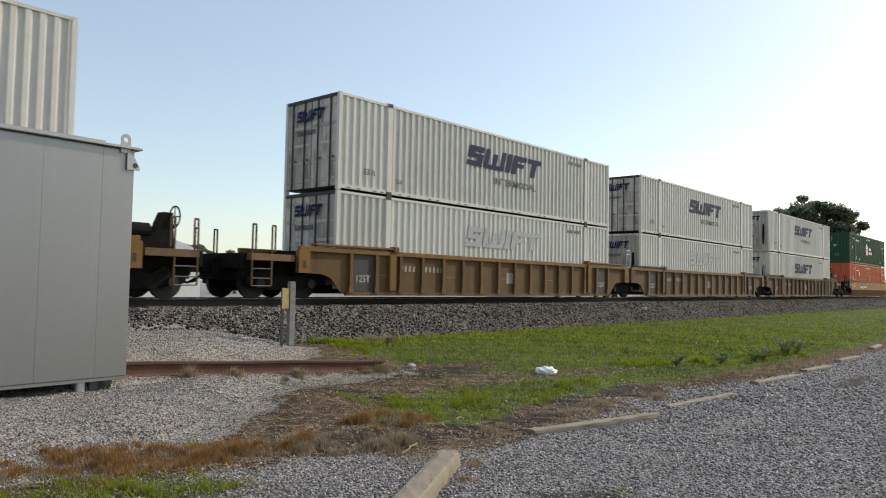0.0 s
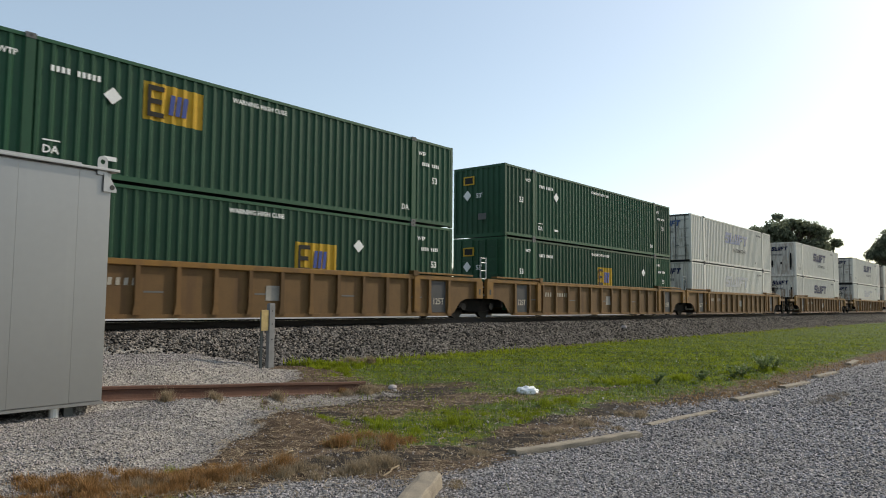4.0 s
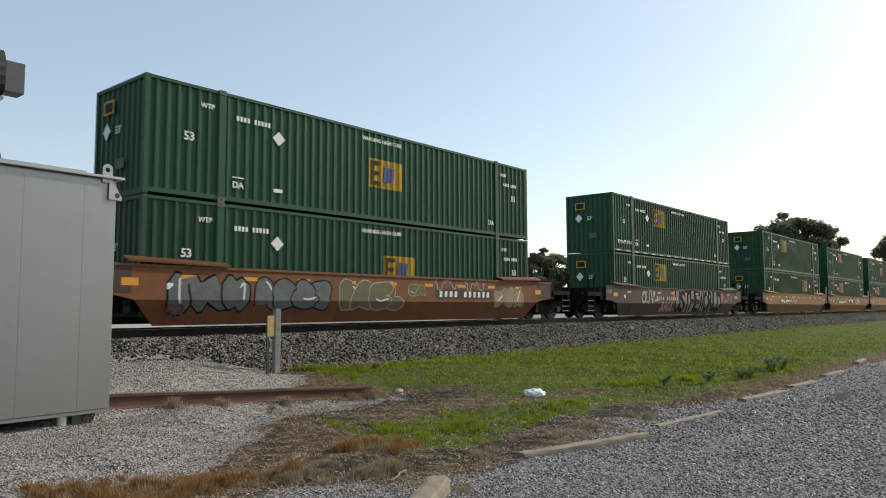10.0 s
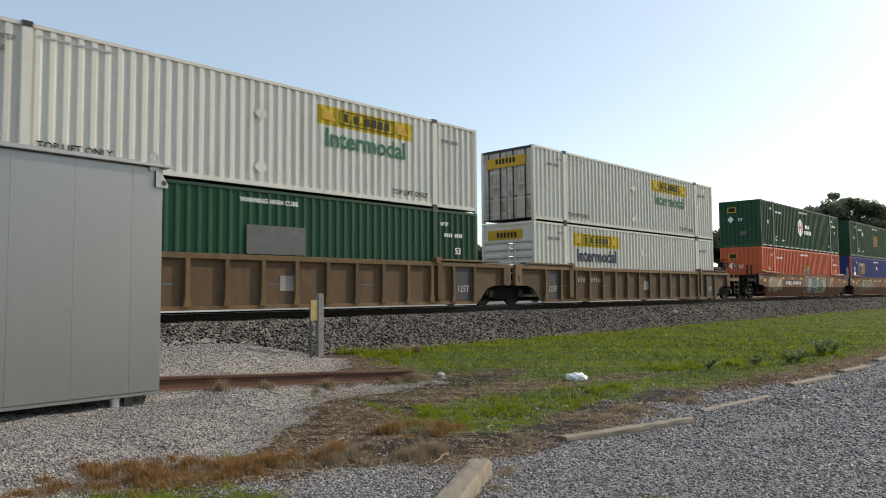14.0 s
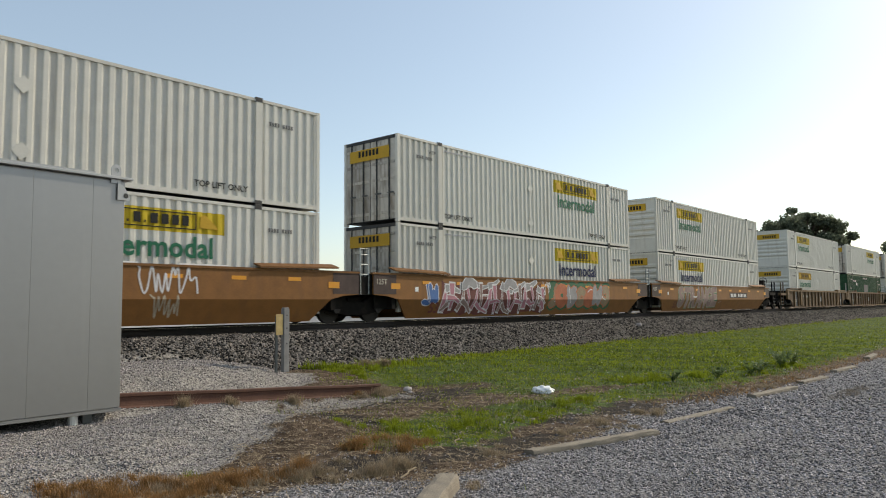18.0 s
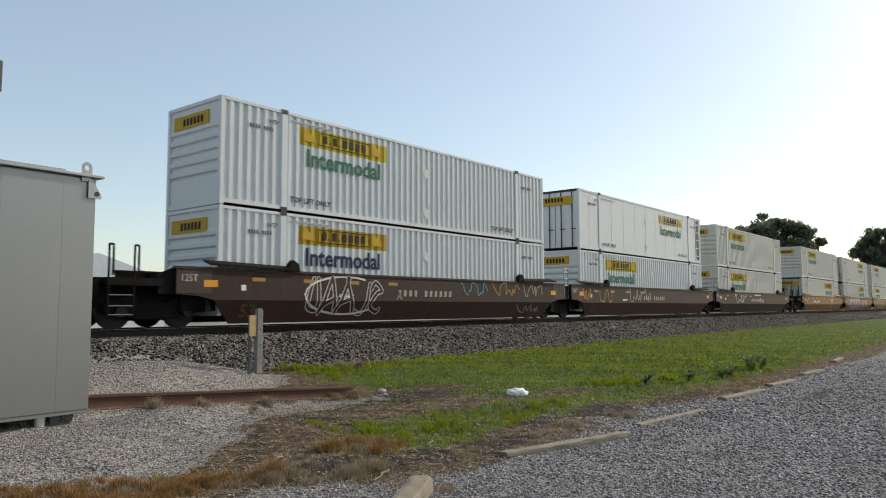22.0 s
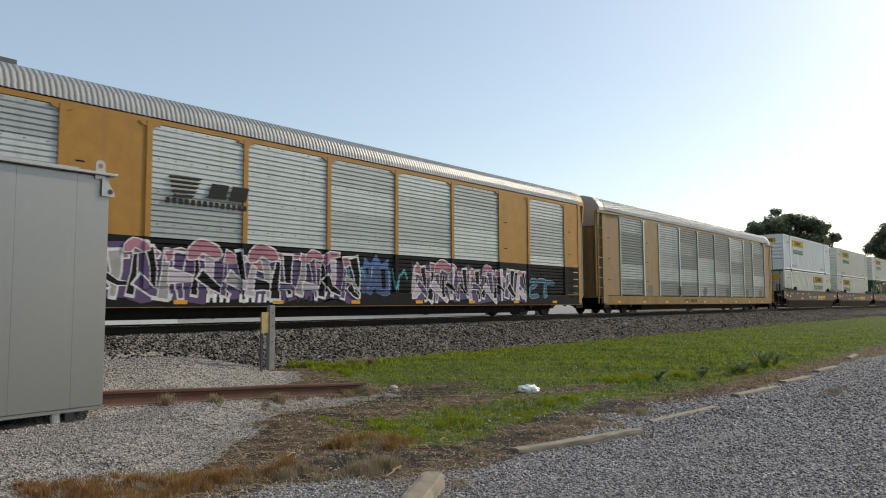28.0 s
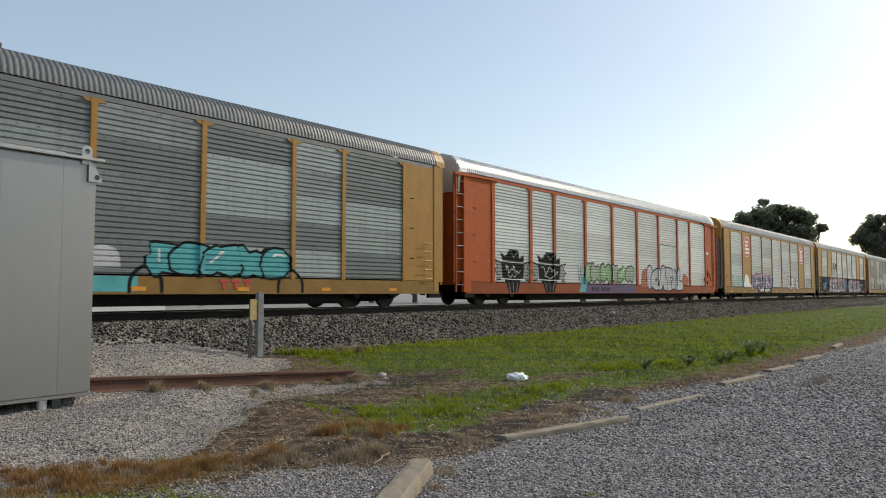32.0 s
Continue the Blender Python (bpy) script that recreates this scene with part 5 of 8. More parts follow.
def painted(name, shape, side, lift, material, parent, label=""):
    """Lays a flat shape on a car's side as a coat of paint, bent wherever the side bends; side: its breaks in x and z and its depth."""
    bm = bmesh.new()
    if isinstance(shape, MB):
        vs = [bm.verts.new(v) for v in shape.v]
        for f in shape.f:
            try:
                bm.faces.new([vs[q] for q in f])
            except ValueError:
                pass
    else:
        bm.from_mesh(shape)
    bmesh.ops.triangulate(bm, faces=bm.faces[:])
    lo = [min(v.co[a] for v in bm.verts) for a in (0, 2)]
    hi = [max(v.co[a] for v in bm.verts) for a in (0, 2)]
    for axis, cuts, no in ((0, side[0], (1, 0, 0)), (1, side[1], (0, 0, 1))):
        for c in cuts:
            if lo[axis] < c < hi[axis]:
                co = (c, 0, 0) if axis == 0 else (0, 0, c)
                bmesh.ops.bisect_plane(bm, geom=bm.verts[:] + bm.edges[:] + bm.faces[:], plane_co=co, plane_no=no, dist=1e-5)
    for v in bm.verts:
        v.co.y += side[2](v.co.x, v.co.z) - lift
    bmesh.ops.recalc_face_normals(bm, faces=bm.faces[:])
    me = bpy.data.meshes.new(name)
    bm.to_mesh(me)
    bm.free()
    me.materials.append(material)
    ob = new(name, me)
    ob.parent = parent
    return tagged(ob, label) if label else ob


def graffiti(car, x0, x1, z0, z1, side, cols, seed, asp=0.8, rim=1.42, thick=0.17, halo=None):
    """Swollen spray-painted forms that spell nothing: outline, fill and shine strokes."""
    rr = random.Random(seed)
    H = z1 - z0
    n = max(2, round((x1 - x0) / (H * asp)))
    w = (x1 - x0) / n
    hw = min(w * 1.1, H) * thick
    if halo:
        top = [(x0 + (x1 - x0) * k / (2 * n), z1 + H * (0.06 if k % 2 else -0.04)) for k in range(2 * n + 1)]
        low = [(x1 - (x1 - x0) * k / (2 * n), z0 - H * (0.05 if k % 2 else -0.05)) for k in range(2 * n + 1)]
        painted("graffiti_halo", polygon(curved(top, 4) + curved(low, 4)), side, 0.0008, M[halo], car)
    for k in range(n):
        g = GLYPHS[(rr.randrange(len(GLYPHS)) + k) % len(GLYPHS)]
        flip, turn = rr.random() < 0.4, rr.random() < 0.4
        m = hw * 1.45
        grow = rr.uniform(0.9, 1.0)
        pts = []
        for a, b in g:
            a, b = a + rr.uniform(-0.2, 0.2), b + rr.uniform(-0.13, 0.13)
            a, b = 1 - a if flip else a, 1 - b if turn else b
            pts.append((min(x1 - m, max(x0 + m, x0 + w * (k + 0.5) + 0.95 * w * (a - 0.5) + 0.12 * w * (b - 0.5))), z0 + m + (H - 2 * m) * min(1, max(0, b)) * grow))
        d = 0.0016 + 0.0036 * (k % 3)
        line = curved(pts)
        painted("graffiti_outline", ribbon(line, hw * rim), side, d, M[cols[0]], car)
        fill = painted("graffiti_fill", ribbon(line, hw), side, d + 0.0016, M[cols[1 + k % (len(cols) - 1)]], car)
        if thick > 0.12 and k % 2 == 0:
            painted("graffiti_shine", ribbon([(p + hw * 0.3, q + hw * 0.4) for p, q in line[:9]], hw * 0.13), side, d + 0.0032, M["spray_white"], fill)


def wildstyle(car, x0, x1, z0, z1, side, edge, low, high, back, seed, n=7, heads=3):
    """Interlocked pointed spray-painted shards that spell nothing: pale edges, two-coloured fills, a dark cloud behind."""
    rr = random.Random(seed)
    H, w = z1 - z0, (x1 - x0) / n
    if back:
        top = [(x0 + (x1 - x0) * k / (2 * n), z1 - H * rr.uniform(0.06, 0.3)) for k in range(2 * n + 1)]
        bot = [(x1 - (x1 - x0) * k / (2 * n), z0 + H * rr.uniform(0.0, 0.12)) for k in range(2 * n + 1)]
        painted("graffiti_cloud", polygon(top + bot), side, 0.0008, M[back], car)
    cut = z0 + 0.55 * H
    for k in range(n):
        c = x0 + w * (k + 0.5)
        lines = [((c - 0.36 * w, z0 + rr.uniform(0.05, 0.15) * H), (c - 0.2 * w + rr.uniform(-0.1, 0.2) * w, z0 + rr.uniform(0.75, 0.9) * H)),
                 ((c - 0.3 * w, z0 + rr.uniform(0.7, 0.85) * H), (c + rr.uniform(0.5, 0.8) * w, z0 + rr.uniform(0.5, 0.98) * H)),
                 ((c + 0.2 * w, z0 + rr.uniform(0.8, 0.9) * H), (c + rr.uniform(0.1, 0.5) * w, z0 + rr.uniform(0.02, 0.15) * H)),
                 ((c - 0.2 * w, z0 + rr.uniform(0.3, 0.5) * H), (c + rr.uniform(0.6, 0.95) * w, z0 + rr.uniform(0.0, 0.4) * H))]
        if k in (0, n - 1):
            s = -1 if k == 0 else 1
            lines.append(((c, z0 + 0.35 * H), (c + s * 0.85 * w, z0 + rr.uniform(0.05, 0.2) * H)))
        for j, (a, b) in enumerate(lines):
            hw = 0.078 * H * rr.uniform(0.6, 1.35)
            a, b = [(min(x1, max(x0, p)), q) for p, q in (a, b)]
            bend = ((a[0] + b[0]) / 2 + rr.uniform(-0.1, 0.1) * w, (a[1] + b[1]) / 2 + rr.uniform(-0.08, 0.08) * H)
            path = [a, bend, b]
            d = 0.0014 + 0.0005 * (5 * k + j)
            painted("graffiti_edge", ribbon(path, hw * 1.3, False, 0.55), side, d, M[edge], car)
            inner = [(a[0] + 0.06 * (b[0] - a[0]), a[1] + 0.06 * (b[1] - a[1])), bend, (a[0] + 0.93 * (b[0] - a[0]), a[1] + 0.93 * (b[1] - a[1]))]
            painted("graffiti_fill", ribbon(inner, hw * 0.95, False, 0.6), side, d + 0.00025, M[high if (a[1] + b[1]) / 2 > cut else low[(k + j) % len(low)]], car)
    for k in range(heads):
        c, z = x0 + (x1 - x0) * (k + 0.6) / (heads + 0.6), z1 - 0.13 * H
        r = rr.uniform(0.06, 0.12) * H
        path = curved([(c - 2 * r, z - r), (c - 0.4 * r, z + 0.3 * r), (c + 2.2 * r, z - 0.6 * r)])
        painted("graffiti_edge", ribbon(path, r * 1.3), side, 0.024 + 0.002 * k, M[edge], car)
        painted("graffiti_fill", ribbon(path, r), side, 0.0255 + 0.002 * k, M[high], car)


def sprayed_word(car, word, x0, x1, z0, z1, side, edge, fill, seed, swell=0.05, rim=0.045, shadow=None):
    """A readable sprayed word in fat, slightly tumbling letters."""
    rr = random.Random(seed)
    w, H = (x1 - x0) / len(word), z1 - z0
    for k, ch in enumerate(word):
        tilt, up = rr.uniform(-0.09, 0.09), rr.uniform(-0.03, 0.03) * H
        for name, fat, m, lift in (("graffiti_shadow", swell + 2 * rim, shadow, 0.0006 + 0.0006 * (k % 2)), ("graffiti_outline", swell + rim, edge, 0.0018 + 0.0024 * (k % 2)), ("graffiti_letter", swell, fill, 0.003 + 0.0024 * (k % 2))):
            if m is None:
                continue
            cu = bpy.data.curves.new("letter", "FONT")
            cu.body, cu.size, cu.resolution_u, cu.offset = ch, 1.0, 3, fat
            tmp = bpy.data.objects.new("letter", cu)
            me = bpy.data.meshes.new_from_object(tmp)
            bpy.data.objects.remove(tmp)
            xs, ys = [v.co.x for v in me.vertices], [v.co.y for v in me.vertices]
            cx, cy = (min(xs) + max(xs)) / 2, (min(ys) + max(ys)) / 2
            if name == "graffiti_shadow" or (name == "graffiti_outline" and not shadow):
                sx, sy = w * 1.12 / (max(xs) - min(xs)), H / (max(ys) - min(ys))
            for v in me.vertices:
                a, b = (v.co.x - cx) * sx, (v.co.y - cy) * sy
                v.co = (x0 + w * (k + 0.5) + a * math.cos(tilt) - b * math.sin(tilt), 0, (z0 + z1) / 2 + up + a * math.sin(tilt) + b * math.cos(tilt))
            painted(name, me, side, lift, M[m], car, f"sprayed letter {ch}" if name == "graffiti_letter" else "")


def scrawl(car, x0, x1, z0, z1, side, m, seed, n=14, t=0.03):
    """A loose looping tag in one thin stroke."""
    rr = random.Random(seed)
    pts = [(x0 + (x1 - x0) * (k + 0.5) / n + rr.uniform(-0.7, 0.7) * (x1 - x0) / n, rr.uniform(z0, z1) if k % 3 else (z0 if (k // 3) % 2 else z1)) for k in range(n)]
    painted("graffiti_tag", ribbon(curved(pts, 5), t), side, 0.003, M[m], car, "loose sprayed tag")


M["spray_white"] = mat("chalky_white_spray", (0.6, 0.58, 0.58), 0.7, var=0.2)
M["spray_olive"] = mat("dull_olive_spray", (0.12, 0.1, 0.055), 0.7, var=0.3)
M["spray_navy"] = mat("deep_blue_spray", (0.035, 0.07, 0.16), 0.7, var=0.35)
M["spray_chalk"] = mat("chalky_silver_spray", (0.46, 0.45, 0.47), 0.6, var=0.3)
M["spray_pistachio"] = mat("pale_grey_green_spray", (0.3, 0.36, 0.27), 0.7, var=0.3)
M["spray_ash"] = mat("thin_ash_grey_spray", (0.17, 0.165, 0.16), 0.75, var=0.5, scale=1.5)
M["spray_grey"] = mat("grey_spray", (0.28, 0.27, 0.27), 0.7, var=0.35)
M["spray_pink"] = mat("dull_pink_spray", (0.40, 0.17, 0.21), 0.7, var=0.3)
M["spray_blue"] = mat("blue_spray", (0.05, 0.13, 0.33), 0.7, var=0.35)
M["spray_teal"] = mat("turquoise_spray", (0.06, 0.34, 0.36), 0.7, var=0.25)
M["spray_black"] = mat("black_spray", (0.013, 0.013, 0.015), 0.8, var=0.35, spec=0.12)
M["spray_lime"] = mat("pale_green_spray", (0.25, 0.40, 0.2), 0.7, var=0.3)
M["spray_purple"] = mat("purple_spray", (0.075, 0.04, 0.12), 0.7, var=0.3)
M["spray_red"] = mat("red_spray", (0.42, 0.07, 0.05), 0.7, var=0.3)
M["spray_slate"] = mat("dull_blue_grey_spray", (0.1, 0.115, 0.11), 0.75, var=0.4, scale=2)
M["spray_pale"] = mat("thin_cream_spray", (0.4, 0.35, 0.26), 0.75, var=0.3)
M["spray_sand"] = mat("sandy_beige_spray", (0.27, 0.2, 0.12), 0.75, var=0.35, scale=2)
M["spray_mist"] = mat("pale_blue_grey_spray", (0.24, 0.27, 0.26), 0.75, var=0.35, scale=2)
M["spray_brick"] = mat("dark_brick_red_spray", (0.13, 0.035, 0.028), 0.75, var=0.35)
M["spray_mauve"] = mat("greyish_mauve_spray", (0.25, 0.17, 0.15), 0.75, var=0.3, scale=2)
M["spray_green"] = mat("emerald_spray", (0.03, 0.12, 0.055), 0.75, var=0.4, scale=2)
M["spray_coral"] = mat("faded_coral_spray", (0.42, 0.13, 0.06), 0.75, var=0.35)
M["spray_lilac"] = mat("pale_lilac_spray", (0.44, 0.38, 0.44), 0.75, var=0.35, scale=2)
M["spray_rose"] = mat("dusty_rose_spray", (0.36, 0.15, 0.2), 0.75, var=0.3, scale=2)
M["stencil_plate"] = mat("dark_blue_grey_stencil_plate", (0.024, 0.026, 0.032), 0.6, var=0.3)
M["ghost"] = mat("worn_dull_gold_figures", (0.085, 0.052, 0.026), 0.7, var=0.4, scale=6)
M["cast"] = mat("dirty_grey_plate", (0.25, 0.235, 0.21), 0.6, var=0.3)


def well_ribbed(u, left, right, paint="well_tan", top="well_tan"):
    car = moving("well_car", u, RAIL_Z, "dusty tan rail well car with ribbed sides carrying two containers", "rail car", "well cars of the train")
    P, T = M[paint], M[top]
    for sgn, y in ((-1, -1.44), (1, 1.40)):
        part("side_plate", lambda: MB().prism([(-0.05, 1.34), (-1.2, 1.34), (-1.2, 0.72), (-0.62, 0.7), (-0.3, 0.6), (0.05, 0.22), (0.2, 0.16), (CL - 0.2, 0.16), (CL - 0.05, 0.22), (CL + 0.3, 0.6), (CL + 0.62, 0.7), (CL + 1.2, 0.72), (CL + 1.2, 1.34)], 0, 0.04), M["panel_gold" if top == "chord_yellow" else "well_panel"], car, key=("rplate", top), at=(0, y, 0))
    for y in (-1.53, 1.39):
        part("top_chord", lambda: MB().box(-1.45, CL + 1.45, 0, 0.14, 1.32, 1.46), T, car, key=("rchord", top), at=(0, y, 0), bevel=0.012)
        part("bottom_chord", lambda: MB().box(0.25, CL - 0.25, 0.04, 0.14, 0.1, 0.2), P, car, key=("rbot", paint), at=(0, y, 0))
    for k in range(16):
        x = 0.42 + k * 1.021
        part("rib", lambda: MB().prism([(-0.055, 1.33), (0.055, 1.33), (0.055, 0.45), (0.1, 0.18), (-0.1, 0.18), (-0.055, 0.45)], -1.53, -1.44), P, car, key=("rib", paint), at=(x, 0, 0))
    for x in (2.1, CL - 2.1):
        part("wide_rib", lambda: MB().box(-0.13, 0.13, -1.55, -1.44, 0.26, 1.4), T, car, key=("wrib", top), at=(x, 0, 0))
    for m in (0, 1):
        X = (lambda x: CL - x) if m else (lambda x: x)
        a, b = sorted((X(-0.9), X(2.25)))
        part("guide_flange", MB().box(a, b, -1.56, -1.3, 1.5, 1.56), T, car, bevel=0.008)
        part("flange_foot", MB().box(*sorted((X(2.1), X(2.32))), -1.58, -1.35, 1.42, 1.6), P, car, bevel=0.01)
        part("end_casting", MB().prism([(X(-1.5), 0.72), (X(-1.12), 0.72), (X(-1.12), 1.34), (X(-1.5), 1.34)], -1.55, -1.4), T, car)
        part("end_slot", MB().box(*sorted((X(-1.36), X(-1.26))), -1.556, -1.55, 0.86, 1.06), M["dark"], car)
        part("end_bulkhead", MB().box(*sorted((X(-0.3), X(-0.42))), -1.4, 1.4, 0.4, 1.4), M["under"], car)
        # near-black box placed to stand for the shadow inside the wheel arch
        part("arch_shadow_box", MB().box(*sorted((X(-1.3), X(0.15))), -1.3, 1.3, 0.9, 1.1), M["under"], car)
        mk = part("data_plate", MB().box(*sorted((X(0.55), X(1.3))), -1.452, -1.44, 0.22, 1.28), M["stencil_plate"], car, "dark blue-grey stencil plate")
        text_part("lettering", "125T", 0.3, M["fadedmark"], mk, (min(X(0.62), X(1.23)), -1.456, 0.5), "stencilled figures 125T", width=0.95)
    number_bars(car, 2.5, 0.86, -1.446, "fadedmark", 11, 0.17, 0.19)
    part("side_label", MB().box(8.1, 8.7, -1.45, -1.44, 0.55, 0.95), M["cast"], car)
    for k in range(15):
        if k % 3 == 1:
            part("stencil_bar", MB().box(0.6 + k * 1.021, 1.1 + k * 1.021, -1.446, -1.44, 0.7, 0.74), M["greymark"], car)
    finish_well(car, left, right, T)
    return car


def finish_well(car, left, right, P):
    bogie(car, -1.62)
    if left:
        end_gear(car, False, P, False)
    else:
        joint(car, P)
    if right:
        bogie(car, CL + 1.62)
        end_gear(car, True, P, True)


def joint(car, P):
    """The shared joint between two units, over one bogie."""
    part("joint_casting", lambda: MB().box(-2.3, -0.4, -0.35, 0.35, 0.7, 1.15).cyl((-1.62, 0, 0.6), 0.35, 0.75, "z", 14), M["under"], car, key="jointc")
    part("joint_deck", lambda: MB().box(-1.55, -0.45, -1.2, 1.2, 1.15, 1.2), M["under"], car, key="jdeck")
    for x in (-1.75, -1.42):
        part("grab_iron", lambda: MB().tube([(0, -1.42, 0.85), (0, -1.42, 2.25)], 0.024, 6), M["galv_old"], car, key=("jgrab", P.name), at=(x, 0, 0))
    for z in (0.85, 1.15, 1.45, 1.75, 2.05, 2.22):
        part("ladder_rung", lambda: MB().tube([(-1.75, -1.42, 0), (-1.42, -1.42, 0)], 0.016, 6), M["galv_old"], car, key=("jrung", P.name), at=(0, 0, z))
    part("brake_pipe", lambda: MB().tube([(-2.2, -0.9, 0.7), (-1.6, -0.95, 0.62), (-1.0, -0.9, 0.7)], 0.03, 6), M["under"], car, key="jpipe")


def well_smooth(u, left, right, paint, words_, plate="reflector", number=0.0):
    car = moving("well_car", u, RAIL_Z, f"{words_} rail well car with smooth sides carrying two containers", "rail car", "well cars of the train")
    P = M[paint]
    for sgn in (-1, 1):
        y = 1.5 * sgn
        part("side_plate", lambda: MB().prism([(-1.3, 1.49), (-1.3, 0.84), (-0.7, 0.8), (-0.25, 0.7), (CL + 0.25, 0.7), (CL + 0.7, 0.8), (CL + 1.3, 0.84), (CL + 1.3, 1.49)], -0.02, 0.02), P, car, key=("splate", paint), at=(0, y, 0))

        def low():
            mb = MB()
            for o in (0, 0.03):
                mb.v += [(-0.25, -1.52 + o, 0.7), (CL + 0.25, -1.52 + o, 0.7), (CL - 0.35, -1.27 + o, 0.09), (0.35, -1.27 + o, 0.09)]
            mb.f += [(0, 1, 2, 3), (7, 6, 5, 4), (0, 4, 5, 1), (1, 5, 6, 2), (2, 6, 7, 3), (3, 7, 4, 0)]
            return mb
        lo = part("lower_side", low, P, car, key=("slow", paint))
        if sgn > 0:
            lo.rotation_euler, lo.location = (0, 0, math.pi), (CL, 0, 0)
    for y in (-1.55, 1.43):
        part("top_chord", lambda: MB().box(-1.35, CL + 1.35, 0, 0.12, 1.46, 1.52), P, car, key=("schord", paint), at=(0, y, 0))
    for m in (0, 1):
        X = (lambda x: CL - x) if m else (lambda x: x)
        fl = MB()
        a, b = X(-0.45), X(2.2)
        fl.v += [(a, -1.62, 1.57), (b, -1.62, 1.52), (b, -1.3, 1.62), (a, -1.3, 1.68), (a, -1.62, 1.62), (b, -1.62, 1.57), (b, -1.3, 1.66), (a, -1.3, 1.72)]
        fl.f += [(0, 1, 2, 3), (4, 7, 6, 5), (0, 4, 5, 1), (1, 5, 6, 2), (2, 6, 7, 3), (3, 7, 4, 0)]
        part("guide_flange", fl, M["under"] if paint == "well_brown" else P, car)
        if paint == "well_brown":
            part("corner_guide", MB().prism([(X(2.0), 1.5), (X(2.45), 1.5), (X(2.4), 1.72), (X(2.22), 1.82), (X(2.1), 1.7)], -1.6, -1.42), M["under"], car, "black container guide on the top edge")
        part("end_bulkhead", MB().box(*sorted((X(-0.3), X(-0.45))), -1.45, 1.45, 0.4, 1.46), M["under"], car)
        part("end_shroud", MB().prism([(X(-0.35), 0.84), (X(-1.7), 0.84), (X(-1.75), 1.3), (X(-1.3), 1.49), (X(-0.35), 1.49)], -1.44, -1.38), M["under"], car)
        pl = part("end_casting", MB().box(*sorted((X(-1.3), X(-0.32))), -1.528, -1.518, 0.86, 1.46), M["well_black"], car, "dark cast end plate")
        # added near-black panel stands for the shade in the gap by the bogie
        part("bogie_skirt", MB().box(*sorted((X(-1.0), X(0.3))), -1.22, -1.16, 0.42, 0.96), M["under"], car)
        if not m:
            text_part("lettering", "125T", 0.24, M["fadedmark"], pl, (-1.2, -1.531, 1.16), "stencilled figures 125T", width=0.95)
        part("end_reflector", MB().box(*sorted((X(-0.55), X(-0.15))), -1.53, -1.522, 1.02, 1.2), M[plate], car, "orange-yellow reflector")
    plates(car, "dull_reflector" if paint == "well_brown" else plate, 4 if paint == "well_brown" else 9, 1.2, -1.522)
    if number is not None:
        number_bars(car, number if number else {"well_yellow": 3.1, "well_rust": 5.0}.get(paint, 6.6), 0.86, -1.522, "mark" if paint in ("well_yellow", "well_rust") else "fadedmark", 11, 0.2, 0.265, paint in ("well_yellow", "well_rust"))
    n53 = text_part("lettering", "53", 0.52, M["spray_brick"] if paint in ("well_yellow", "well_rust") else M["ghost"], car, (0.5 if paint in ("well_rust", "well_brown") else 1.2, -1.44, 0.26), "large figures 53")
    n53.rotation_euler = (radians(22), 0, 0)
    part("stencil_bar", MB().box(4.0, 4.6, -1.526, -1.522, 0.86, 0.89).box(4.0, 4.45, -1.526, -1.522, 0.81, 0.84), M["mark"], car)
    part("corner_tab", MB().box(0.55, 0.7, -1.526, -1.522, 0.95, 1.1), M["mark"], car)
    finish_well(car, left, right, P)
    return car


FY = -1.5225
W = {}
for k in U:
    first = k in (-3, -2, 1, 2, 5, 8, 9, 12, 15, 18, 21)      # leading unit of its car
    last = k in (-3, 0, 1, 4, 7, 8, 11, 14, 17, 20, 23)       # trailing unit
    if k in (9, 10, 11):
        W[k] = well_smooth(U[k], last, first, "well_rust", "rust-stained yellow", number={9: 10.4, 10: None, 11: 3.4}[k])
    elif k in (-3, 5, 6, 7, 15, 16, 17):
        W[k] = well_smooth(U[k], last, first, "well_yellow", "weathered yellow", number={5: 11.3, 15: 9.9, 16: None, 17: 3.05}.get(k, 0.0))
    elif k == 8:
        W[k] = well_smooth(U[k], last, first, "well_black", "soot-dark graffiti-covered", number=4.25)
    elif k >= 18:
        W[k] = well_smooth(U[k], last, first, "well_brown", "mineral brown")
    else:
        W[k] = well_ribbed(U[k], last, first, "well_gold" if k in (1, 0, 2, 3, 4) else "well_tan", "chord_yellow" if k in (1, 0, 2, 3, 4) else "well_tan")


# ---------------------------------------------------------------- covered auto-carrier cars
RL = 26.4


def rack_roof(parent, key, m="roofgalv"):
    """A rolled, cross-ribbed roof from eave to eave."""
    def build():
        arc = [(-1.56, 4.9), (-1.53, 5.06), (-1.42, 5.29), (-1.2, 5.49), (-0.75, 5.62), (0, 5.67), (0.75, 5.62), (1.2, 5.49), (1.42, 5.29), (1.53, 5.06), (1.56, 4.9)]
        mb = MB()
        xs = []
        x, k = 0.0, 0
        while x < RL:
            xs += [(x, 0.0), (x + 0.03, 0.024), (x + 0.07, 0.024), (x + 0.1, 0.0)]
            x += 0.125
        xs.append((RL, 0.0))
        n = len(arc)
        for x, o in xs:
            for y, z in arc:
                r = math.hypot(y, z - 4.2)
                mb.v.append((x, y + o * y / r, z + o * (z - 4.2) / r))
        for i in range(len(xs) - 1):
            mb.f += [(i * n + j, i * n + j + 1, (i + 1) * n + j + 1, (i + 1) * n + j) for j in range(n - 1)]
        return mb
    return part("roof", build, M[m], parent, "ribbed galvanised roof", key=key)


